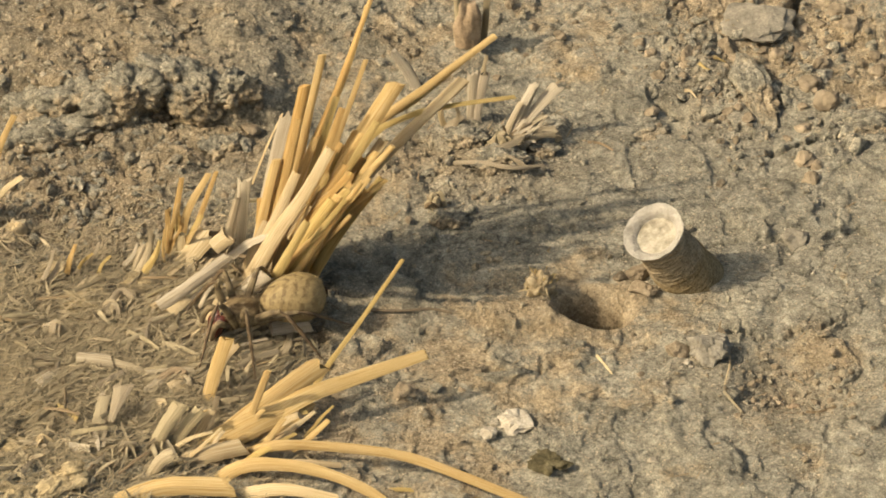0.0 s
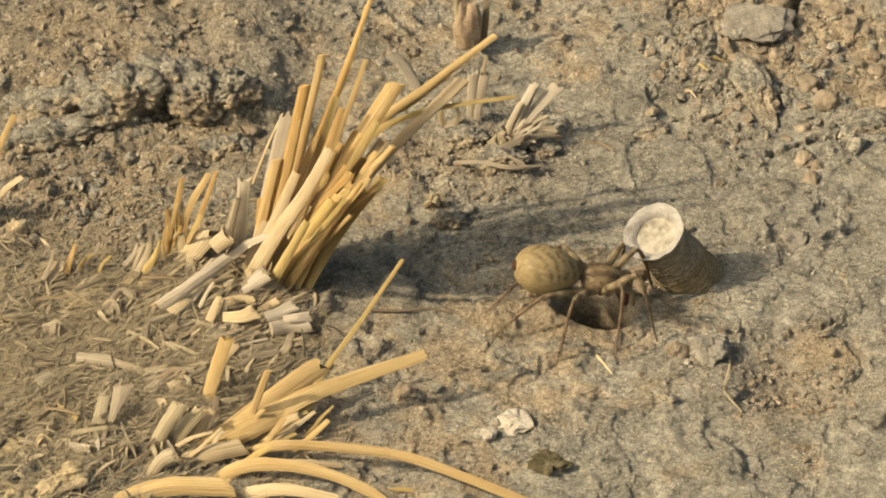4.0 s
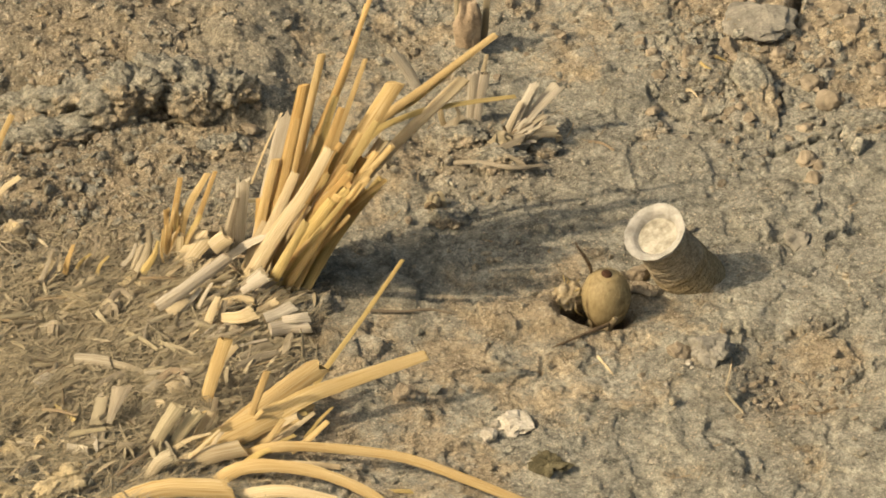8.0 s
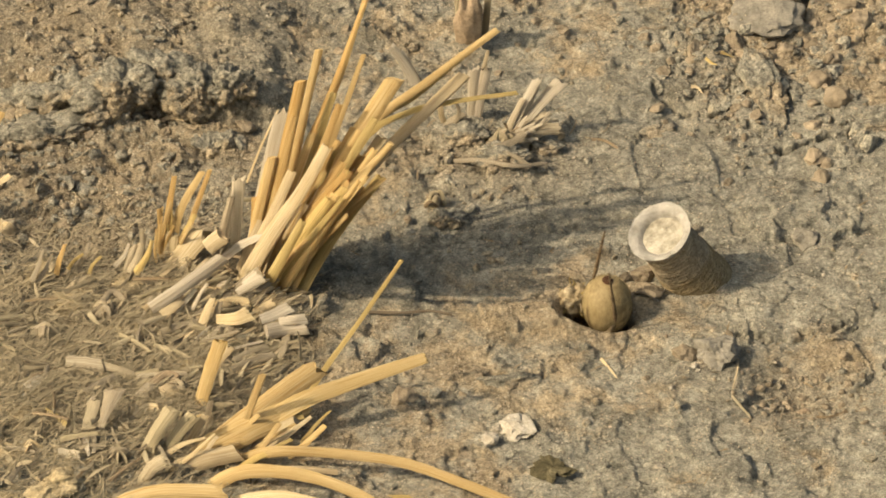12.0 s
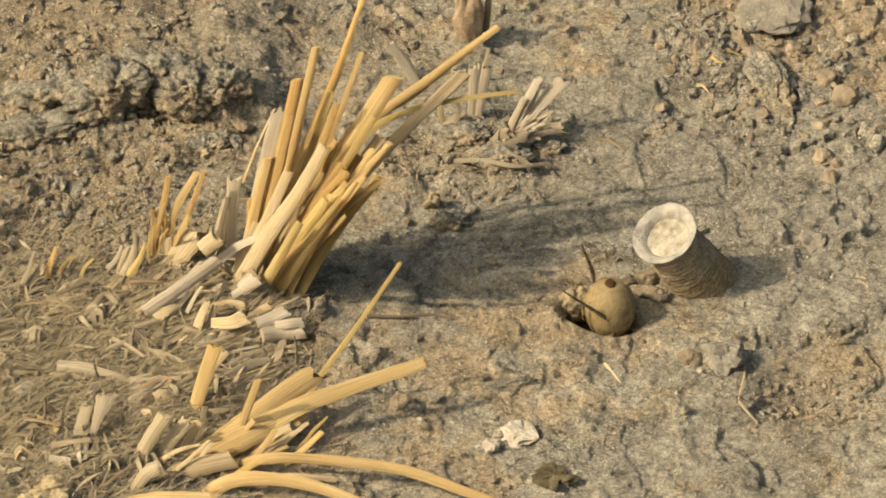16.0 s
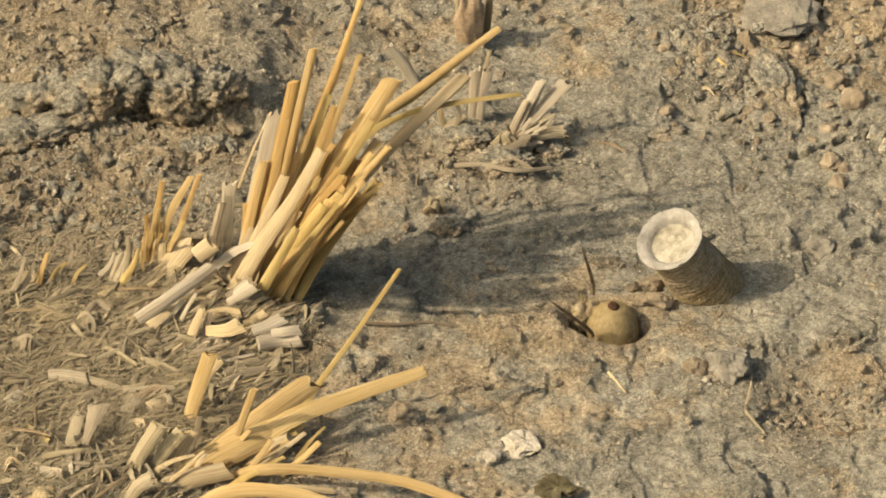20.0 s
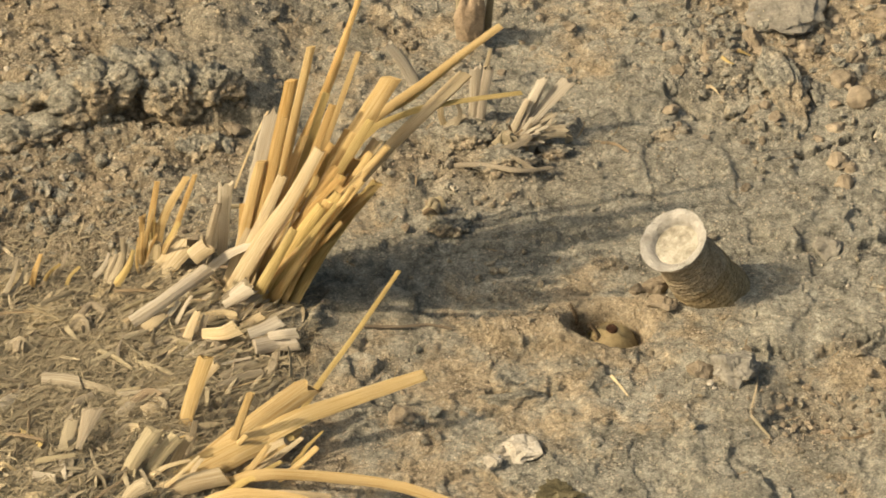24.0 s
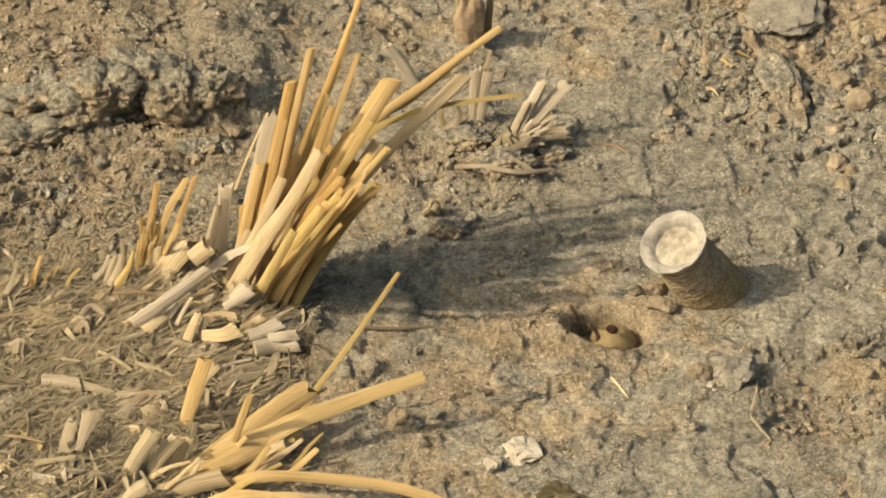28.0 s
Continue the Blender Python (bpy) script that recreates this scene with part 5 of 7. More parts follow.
lying(on_ground((0.0562, 0.0581), (0.0576, 0.0575), (0.0588, 0.0546), up=0.6), 0.45, 0.12, STRAW_PALE, "pale grass husk on the soil", 128)
lying(on_ground((0.0597, 0.0659), (0.0610, 0.0645), (0.0623, 0.0640), up=0.6), 0.4, 0.12, STRAW_OLIVE, "tan grass husk on the soil", 129)
lying(on_ground((0.0633, 0.0694), (0.0646, 0.0692), (0.0662, 0.0687), up=0.6), 0.4, 0.12, STRAW_OLIVE, "tan grass husk on the soil", 130)
lying(on_ground((0.0634, -0.0388), (0.0630, -0.0439), (0.0616, -0.0514), up=0.5), 0.22, 0.15, STRAW_PALE, "thin tan grass sliver beside the stone", 131)
lying(on_ground((0.0614, -0.0532), (0.0632, -0.0555), (0.0652, -0.0578), up=0.6), 0.3, 0.2, CHAFF, "brown straw sliver in the rubble", 132)
lying(on_ground((0.0338, -0.0402), (0.0355, -0.0430), (0.0372, -0.0462), up=0.3), 0.34, 0.12, STRAW_PALE, "pale grass husk on the soil", 133)
lying(on_ground((0.0333, 0.0378), (0.0362, 0.0372), (0.0391, 0.0343), up=0.4), 0.35, 0.25, STRAW_BROWN, "thin brown root lying on the crust", 134)
lying(on_ground((0.0792, -0.0581), (0.0822, -0.0576), (0.0861, -0.0550), up=0.5), 0.3, 0.25, STRAW_BROWN, "thin root in the rubble", 138)


def crumple(x, y, material, label, seed, size=2.4, count=7):
    """A crumpled leaf base: short strips curled over one another."""
    g = thing("leaf_base", label, "leaf", pose(x, y, height(x, y)), group="crumpled leaf bases")
    rnd = random.Random(seed)
    for k in range(count):
        a = rnd.uniform(0, 6.28)
        d = Vector((math.cos(a), math.sin(a) * 0.8, 0)) * size * MM
        o = Vector((rnd.uniform(-1, 1), rnd.uniform(-1, 1), 0)) * size * 0.4 * MM
        pts = [o - d * rnd.uniform(0.4, 1), o - d * 0.2 + Vector((0, 0, size * rnd.uniform(0.3, 1.0))) * MM, o + d * 0.3 + Vector((0, 0, size * rnd.uniform(0.2, 1.1))) * MM, o + d * rnd.uniform(0.4, 1)]
        blade("strip", [tuple(q) for q in pts], rnd.uniform(0.7, 1.5), rnd.uniform(0.5, 1.3), material, g, seed=seed * 10 + k, n=10, twist=rnd.uniform(-40, 40), ragged=1.2, turn=rnd.uniform(-60, 60), depth=rnd.uniform(0.05, 0.35))


crumple(-0.0868, -0.0714, STRAW_PALE, "pale crumpled leaf base in the litter", 1501, 2.0, 5)
crumple(-0.0677, -0.0742, STRAW_GREY, "grey crumpled leaf base in the litter", 1507, 2.2, 6)
crumple(-0.0728, -0.0255, STRAW_GREY, "grey crumpled leaf base in the litter", 1508, 2.6, 8)
crumple(-0.0856, -0.0323, STRAW_GREY, "grey crumpled leaf base in the litter", 1511, 2.6, 7)
crumple(-0.0661, -0.0027, STRAW_GREY, "grey crumpled leaf base beside the stub", 1513, 2.4, 7)
crumple(-0.0963, 0.0039, STRAW_PALE, "pale crumpled leaf base on the soil", 1514, 2.2, 7)
crumple(-0.0562, -0.0531, STRAW_GREY, "grey crumpled leaf base in the litter", 1515, 2.4, 7)
crumple(0.0130, 0.0343, CHAFF, "brown matted leaf base under the frayed stub", 1520, 2.6, 8)
crumple(0.0170, 0.0357, STRAW_GREY, "grey matted leaf base under the frayed stub", 1521, 2.0, 6)
crumple(-0.0468, -0.0338, STRAW_GREY, "grey crumpled leaf base in the heap", 1516, 2.2, 7)


def build_root_knot():
    g = thing("root_knot", "curled knot of dry brown root and leaf base", "root", pose(-0.0021, 0.0117, height(-0.0021, 0.0117)))
    rnd = random.Random(77)
    for k in range(11):
        a, r = rnd.uniform(0, 6.28), rnd.uniform(0.6, 2.6)
        pts = []
        for j in range(4):
            b = a + j * rnd.uniform(0.5, 0.9)
            pts.append((r * math.cos(b) * MM, r * 0.8 * math.sin(b) * MM, (0.5 + 3.6 * math.sin(j * 1.05) * rnd.uniform(0.4, 1)) * MM))
        blade("root", pts, rnd.uniform(0.4, 0.8), 0.3, rnd.choice([CHAFF, STRAW_GREY, STRAW_BROWN]), g, seed=200 + k, depth=0.7, n=10)


build_root_knot()


# ---- stones and clods ----
stone("grey_stone", 0.0587, -0.0389, 4.9, 4.9, 3.2, CLOD_PALE, "angular grey stone lying on the soil", "stone", 17, 60, 0.18, 4, facets=10, rough=0.28, cut=(0.5, 0.75))
stone("clod", 0.0524, -0.0388, 3.6, 3.4, 2.2, CLOD_TAN, "rounded tan clod beside the grey stone", "clod", 12, 40, 0.35, group="clods")
stone("white_stone", 0.0155, -0.0637, 4.2, 4.4, 1.3, CLOD_WHITE, "chalky white stone half sunk in soil", "stone", 13, 25, 0.45, group="white stones", facets=8, rough=0.5)
stone("white_stone", 0.0098, -0.0680, 2.0, 1.9, 1.5, CLOD_WHITE, "small chalky white stone", "stone", 14, 70, 0.35, group="white stones")
stone("white_stone", 0.0118, -0.0637, 1.5, 1.2, 0.9, CLOD_WHITE, "small chalky white stone", "stone", 15, 20, 0.35, group="white stones")
stone("pebble", 0.0454, -0.0754, 1.3, 1.3, 1.1, CLOD_WHITE, "small round pale pebble", "pebble", 16, 0, 0.3, 2, group="pale pebbles")
stone("clod", -0.0084, -0.0532, 2.9, 2.6, 2.1, CLOD_TAN, "brown angular clod on the bare soil", "clod", 17, 15, 0.3, group="clods", facets=8)
for k, (x, y, r) in enumerate((
        (0.0537, -0.0431, 0.9), (0.0545, -0.0445, 0.6), (0.0664, 0.0267, 0.9), (-0.0797, 0.0261, 1.0), (-0.0924, 0.0543, 1.1),
        (0.0728, -0.0001, 0.7), (0.0831, -0.0105, 0.6), (0.0587, 0.0249, 0.5), (0.0486, -0.0504, 0.6),
        (-0.0826, 0.0404, 0.8), (-0.0176, -0.0791, 0.6), (0.0044, -0.0750, 0.5), (0.0850, -0.0520, 1.0), (-0.0116, -0.0625, 0.6), (0.0088, -0.0412, 0.6))):
    stone("pebble", x, y, r, r * 0.85, r * 0.7, CLOD_WHITE if k < 9 else CLOD_TAN, "tiny pale pebble on the soil", "pebble", 30 + k, k * 40, 0.3, 2, group="pale pebbles")
stone("clod", 0.0439, -0.0102, 3.4, 2.6, 2.2, CLOD_TAN, "tan crumbling clod at the foot of the turret", "clod", 18, 30, 0.3, group="clods", facets=8)
stone("clod", 0.0450, -0.0165, 3.4, 2.2, 1.9, CLOD_TAN, "tan crumbling clod at the foot of the turret", "clod", 19, -10, 0.3, group="clods", facets=8)
stone("clod", 0.0398, -0.0121, 1.8, 1.6, 1.2, CLOD_TAN, "tan crumbling clod beside the burrow", "clod", 20, 60, 0.3, group="clods")
stone("soil_slab", 0.0734, 0.0852, 9.4, 9.5, 2.6, CLOD_GREY, "broad flat slab of grey caked soil", "clod", 21, 5, 0.30, 4, facets=10, rough=0.2)
stone("clod", 0.0227, -0.0765, 3.9, 3.0, 0.9, CLOD_DARK, "flat dark mossy patch of soil", "clod", 22, -20, 0.40, 4, group="clods", rough=0.7)
stone("clod", 0.0798, 0.0037, 3.2, 3.6, 1.8, CLOD_GREY, "low grey lump of crust", "clod", 23, 20, 0.4, group="clods")
stone("soil_slab", 0.0722, 0.0590, 5.2, 15.5, 3.4, SOIL, "long ridge of grey caked crust beside the crack", "clod", 24, 15, 0.32, 5, facets=9, rough=0.30, cut=(0.5, 0.8))
stone("seed", 0.0768, -0.0531, 1.5, 0.8, 0.7, CLOD_STUMP, "reddish dry seed lying in the rubble", "seed", 25, 15, 0.3, 2, rough=0.1)


def scatter_clods():
    """Separate clods on the broken ground, built from a few shared lumps."""
    rnd = random.Random(12)
    kinds = [(rock_mesh("clod", m, (MM, MM * 0.9, MM * 0.75), 300 + i, 3, 0.26, 9, cut=(0.5, 0.8)), m) for i, m in enumerate((SOIL, CLOD_TAN, CLOD_TAN, CLOD_TAN, CLOD_TAN, SOIL, CLOD_TAN))]
    spots = []
    for count, cx, cy, rx, ry, lo, hi in (
            (130, 0.0921, 0.0692, 0.020, 0.032, 0.6, 3.0), (90, 0.0553, 0.0789, 0.011, 0.020, 0.5, 1.9), (70, 0.0664, 0.0540, 0.009, 0.018, 0.5, 1.8), (220, 0.0780, -0.0500, 0.015, 0.009, 0.3, 1.3), (130, -0.0780, 0.0105, 0.026, 0.014, 0.4, 1.5),
            (18, -0.0593, 0.0470, 0.022, 0.010, 1.2, 3.2), (14, -0.0905, 0.0425, 0.016, 0.012, 1.2, 3.4), (12, -0.0217, 0.0649, 0.02, 0.014, 0.8, 1.8), (12, 0.0234, 0.0743, 0.02, 0.012, 0.7, 1.8),
            (14, 0.0008, 0.0207, 0.016, 0.010, 0.8, 1.7), (12, 0.0155, 0.0901, 0.02, 0.010, 1.0, 2.4), (8, 0.0519, -0.0405, 0.016, 0.01, 0.5, 1.3), (6, -0.0104, -0.0484, 0.012, 0.01, 0.5, 1.2)):
        for _ in range(count):
            x, y = rnd.gauss(cx, rx * 0.6), rnd.gauss(cy, ry * 0.6)
            r = lo + (hi - lo) * rnd.random() ** 2
            if math.hypot(x - PIT[0], y - PIT[1]) > 0.011 and all(math.hypot(x - a, y - b) > 0.75 * (r + c) * MM for a, b, c in spots):
                spots.append((x, y, r))
    for count, cx, cy, rx, ry, lo, hi in ((26, 0.0915, 0.0760, 0.011, 0.018, 2.2, 4.2), (14, 0.0560, 0.0800, 0.007, 0.012, 1.6, 2.8), (10, 0.0965, 0.0400, 0.008, 0.008, 1.8, 3.4), (10, -0.0890, 0.0150, 0.014, 0.008, 1.2, 2.2)):
        for _ in range(count):
            x, y, r = rnd.gauss(cx, rx), rnd.gauss(cy, ry), rnd.uniform(lo, hi)
            if all(math.hypot(x - a, y - b) > 0.7 * (r + c) * MM for a, b, c in spots if c > 1.5):
                spots.append((x, y, r))
    spots.sort(key=lambda q: -q[2])
    verts, faces = [], []
    for k, (x, y, r) in enumerate(spots):
        me, m = rnd.choice(kinds)
        at = pose(x, y, height(x, y) + 0.05 * r * MM, rnd.uniform(-20, 20), rnd.uniform(-20, 20), rnd.uniform(0, 360)) @ Matrix.Diagonal((r * rnd.uniform(0.85, 1.2), r, r * rnd.uniform(0.7, 1.0), 1))
        if k < 270:
            ob = tagged(new("clod", me), "loose grey clod of dry soil" if m is not CLOD_TAN else "loose tan clod of dry soil", "clod", "loose clods")
            ob.matrix_basis = at
        else:
            first = len(verts)
            verts += [at @ v.co for v in me.vertices]
            faces += [[first + i for i in f.vertices] for f in me.polygons]
    heap = mesh_of("soil_rubble", verts, faces, clod_material("rubble", (0.14, 0.112, 0.072), (0.245, 0.20, 0.132), (0.34, 0.285, 0.195), per="Island"), False)
    tagged(new("soil_rubble", heap), "small loose tan clods among the larger ones", "soil rubble", kind="stuff")


scatter_clods()


def build_lumps():
    """Big caked lumps of the broken ledge, with hollows between and under them."""
    for k, (x, y, sx, sy, sz, lift) in enumerate((
            (-0.0775, 0.0457, 10.0, 6.0, 5.5, 0.4), (-0.0573, 0.0475, 7.0, 5.5, 5.2, 1.6), (-0.0482, 0.0474, 5.2, 4.6, 4.6, 2.0), (-0.0720, 0.0480, 7.5, 6.0, 5.6, 1.2),
            (-0.0897, 0.0390, 9.0, 5.0, 4.4, -0.3), (-0.0988, 0.0377, 6.0, 5.0, 4.0, -0.3), (-0.0633, 0.0527, 8.0, 6.5, 4.2, 0.4), (-0.0531, 0.0351, 4.5, 3.5, 2.6, -0.6),
            (-0.0493, 0.0369, 3.6, 3.0, 2.4, -0.5), (-0.0949, 0.0512, 7.0, 6.0, 4.0, 0.0), (-0.0855, 0.0501, 7.0, 6.0, 4.0, 0.0), (0.0994, 0.0444, 6.0, 4.5, 2.4, -0.6), (0.0124, 0.0290, 6.5, 4.0, 1.8, -0.3), (0.0053, 0.0374, 4.5, 3.6, 1.6, -0.3), (0.0229, 0.0359, 4.0, 3.0, 1.4, -0.4), (0.0008, 0.0083, 4.0, 2.8, 1.6, -0.4), (0.0144, -0.0465, 6.0, 2.0, 1.2, -0.3), (0.0772, -0.0325, 8.0, 3.0, 1.0, -0.4), (0.0452, 0.0441, 6.0, 5.5, 1.0, -0.4))):
        rnd = random.Random(900 + k)
        bm = bmesh.new()
        bmesh.ops.create_icosphere(bm, subdivisions=5, radius=1)
        off = Vector((k * 7.3, k * 2.9, 1.0))
        for v in bm.verts:
            q = v.co * 1.3 + off
            v.co *= 1 + 0.48 * (noise.fractal(q, 0.62, 2.1, 7)) + 0.08 * (noise.noise(q * 8))
            v.co = Vector((v.co.x * sx, v.co.y * sy, v.co.z * sz)) * MM
        me = bpy.data.meshes.new("soil_lump")
        bm.to_mesh(me)
        bm.free()
        me.polygons.foreach_set("use_smooth", [True] * len(me.polygons))
        me.materials.append(SOIL)
        ob = tagged(new("soil_lump", me), "rough caked lump of grey-tan soil on broken ground", "soil lump", "soil lumps")
        ob.matrix_basis = pose(x, y, height(x, y) + lift * MM, 0, 0, rnd.uniform(-25, 25))


build_lumps()


def litter_clumps():
    """Matted clumps of rotted leaf, tan and rough."""
    for k, (x, y, sx, sy, sz) in enumerate(((-0.0918, -0.0710, 5.5, 4.5, 3.0), (-0.0802, -0.0814, 5.0, 4.5, 3.4), (-0.0837, -0.0861, 5.0, 4.0, 3.0), (-0.0926, -0.0880, 5.5, 4.5, 3.0), (-0.0799, -0.0203, 6.0, 4.5, 2.2),
                                            (-0.0909, -0.0267, 6.0, 4.5, 2.0), (-0.0694, -0.0322, 5.5, 4.0, 1.8), (-0.0880, -0.0096, 5.5, 4.0, 1.8), (-0.0676, -0.0132, 4.5, 3.5, 2.0), (-0.0738, -0.0746, 4.5, 3.5, 2.2), (-0.0892, -0.0593, 5.0, 4.0, 1.8), (-0.0539, -0.0449, 5.0, 3.5, 1.8))):
        bm = bmesh.new()
        bmesh.ops.create_icosphere(bm, subdivisions=5, radius=1)
        off = Vector((k * 4.3, k * 1.9, 8.0))
        for v in bm.verts:
            q = Vector((v.co.x * 1.4, v.co.y * 2.4, v.co.z * 2.0)) + off
            v.co *= 1 + 0.4 * noise.fractal(q, 0.8, 2.1, 4) + 0.05 * noise.noise(q * 8)
            v.co = Vector((v.co.x * sx * 0.85, v.co.y * sy * 0.85, v.co.z * sz * 0.6)) * MM
        me = bpy.data.meshes.new("litter_clump")
        bm.to_mesh(me)
        bm.free()
        me.polygons.foreach_set("use_smooth", [True] * len(me.polygons))
        me.materials.append(LITTER)
        ob = tagged(new("litter_clump", me), "matted clump of rotted tan grass litter", "litter clump", "litter clumps")
        ob.matrix_basis = pose(x, y, height(x, y) - 0.4 * MM, 0, 0, k * 37 % 90 - 30)


litter_clumps()


def scatter_straw():
    """Loose shreds of straw and leaf in the litter, each a thing of its own, from shared shapes."""
    rnd = random.Random(55)
    shapes = []
    for i in range(9):
        ln, b = rnd.uniform(4, 11), rnd.uniform(-0.3, 0.3)
        pts = [(-ln / 2 * MM, 0, 0), (0, b * MM, rnd.uniform(0, 0.5) * MM), (ln / 2 * MM, 0, rnd.uniform(-0.3, 0.6) * MM)]
        m = (STRAW_GREY, CHAFF, STRAW_GREY, CHAFF, STRAW_BROWN)[i % 5]
        shapes.append(swept("straw_fragment", pts, gutter(rnd.uniform(0.1, 0.7), 0.12), taper(rnd.uniform(0.3, 0.75), rnd.uniform(0.15, 0.5)), m, seed=600 + i, n=8, ragged=0.8, turn=rnd.uniform(-40, 40)))
    x, y, z, _ = scatter_places(130, litter_weight, 77)
    for a, b, c in zip(x, y, z):
        ob = tagged(new("straw_fragment", rnd.choice(shapes)), "loose shred of dry straw in the litter", "straw", "loose straw")
        ob.matrix_basis = pose(a, b, c + rnd.uniform(0.5, 2.0) * MM, rnd.uniform(-25, 25), rnd.uniform(-18, 18), rnd.gauss(25, 60))


scatter_straw()


def foot_pile():
    """Broken sheaths and straw ends heaped at the foot of the tall tuft."""
    rnd = random.Random(21)
    places = ((-0.0554, -0.0182), (-0.0570, -0.0250), (-0.0515, -0.0205), (-0.0489, -0.0236), (-0.0532, -0.0285), (-0.0458, -0.0229), (-0.0433, -0.0199), (-0.0420, -0.0243), (-0.0401, -0.0265), (-0.0444, -0.0281), (-0.0481, -0.0318),
              (-0.0412, -0.0316), (-0.0369, -0.0268), (-0.0542, -0.0350), (-0.0380, -0.0361), (-0.0355, -0.0339), (-0.0586, -0.0149), (-0.0504, -0.0144), (-0.0396, -0.0195), (-0.0595, -0.0286), (-0.0430, -0.0367), (-0.0504, -0.0370), (-0.0465, -0.0174), (-0.0391, -0.0423), (-0.0415, -0.0458), (-0.0566, -0.0401), (-0.0632, -0.0273), (-0.0667, -0.0347))
    for k, (x, y) in enumerate(places * 3):
        x, y = x + rnd.gauss(0, 2.2) * MM, y + rnd.gauss(0, 2.5) * MM
        ln, a = rnd.uniform(4, 12), radians(rnd.gauss(38, 26))
        d = Vector((math.cos(a), math.sin(a), rnd.uniform(-0.05, 0.3))) * ln * MM / 2
        z = height(x, y) + rnd.uniform(0.6, 1.8) * MM
        pts = [tuple(-d), (0, 0, rnd.uniform(0, 0.12) * MM), tuple(d)]
        m = rnd.choice([STRAW_WHITE, STRAW_PALE, STRAW_GREY, STRAW_GREY, CHAFF, CHAFF])
        w = rnd.uniform(0.22, 0.8)
        ob = part("straw_fragment", swept("straw_fragment", pts, gutter(rnd.uniform(0.05, 0.3), 0.1), taper(w, w * rnd.uniform(0.2, 1.0)), m, seed=800 + k, n=4, ragged=1.0, slant=0.4, turn=rnd.uniform(-35, 35)))
        ob.matrix_basis = pose(x, y, z)
        tagged(ob, "brown torn leaf sheath in the heap" if m is CHAFF else "broken pale straw sheath in the heap", "straw", "heap of broken straw")


foot_pile()


# ---- the clay turret with its silk-lined mouth ----
def lathe(name, profile, material, k=48, wave=0.0, seed=1, loop=False):
    """A turned body from (radius, along) pairs in metres, closed by fans at both ends, or by joining its ends to a ring."""
    verts, faces = [], []
    for i, (r, z) in enumerate(profile):
        for j in range(k):
            a = 2 * math.pi * j / k
            q = Vector((math.cos(a) * 2.2, math.sin(a) * 2.2, z * 700 + seed))
            f = 1 + wave * noise.fractal(q, 0.75, 2.1, 5)
            verts.append((r * f * math.cos(a), r * f * math.sin(a), z))
    n = len(profile)
    for i in range(n - 1):
        for j in range(k):
            q = (j + 1) % k
            faces.append((i * k + j, i * k + q, (i + 1) * k + q, (i + 1) * k + j))
    if loop:
        faces += [((n - 1) * k + j, (n - 1) * k + (j + 1) % k, (j + 1) % k, j) for j in range(k)]
    else:
        faces += [tuple(reversed(range(k))), tuple(range((n - 1) * k, n * k))]
    return mesh_of(name, verts, faces, material)


def clay_material():
    p = Paint("ringed_clay")
    c = p.coords()
    xyz = p.add("SeparateXYZ", Vector=c)
    n = p.noise(c, 420, 5, 0.7)
    rings = p.math("SINE", p.math("ADD", p.math("MULTIPLY", xyz.outputs["Z"], 5600.0), p.math("MULTIPLY", p.noise(c, 200, 4), 16.0)))
    color = p.ramp(n, (0.28, (0.165, 0.130, 0.080)), (0.5, (0.29, 0.236, 0.152)), (0.75, (0.41, 0.345, 0.232)))
    foot = p.add("MapRange", Value=p.math("ADD", xyz.outputs["Z"], p.math("MULTIPLY", p.noise(c, 300, 4), -0.006)), i1=0.0045, i2=0.0025).outputs[0]
    color = p.mix(foot, color, p.ramp(n, (0.3, (0.19, 0.14, 0.073)), (0.7, (0.36, 0.285, 0.16))))
    color = p.mix(0.8, color, p.ramp(p.noise(c, 1900, 4, 0.75), (0.3, 0.5), (0.5, 1.0), (0.7, 1.4)), "MULTIPLY")
    bump = p.math("ADD", p.math("MULTIPLY", rings, 0.10), p.math("ADD", n, p.math("MULTIPLY", p.noise(c, 1700, 4, 0.75), 0.4)))
    return p.done(color, 0.92, bump, 0.0009, 1.0, 0.1)


def silk_material(name, a, b, c3):
    p = Paint(name)
    c = p.coords()
    n = p.noise(c, 380, 5, 0.65)
    f = p.noise(c, 1700, 5, 0.75)
    color = p.ramp(n, (0.3, a), (0.5, b), (0.72, c3))
    return p.done(color, 0.6, p.math("ADD", n, p.math("MULTIPLY", f, 0.6)), 0.0011, 0.9, 0.2)


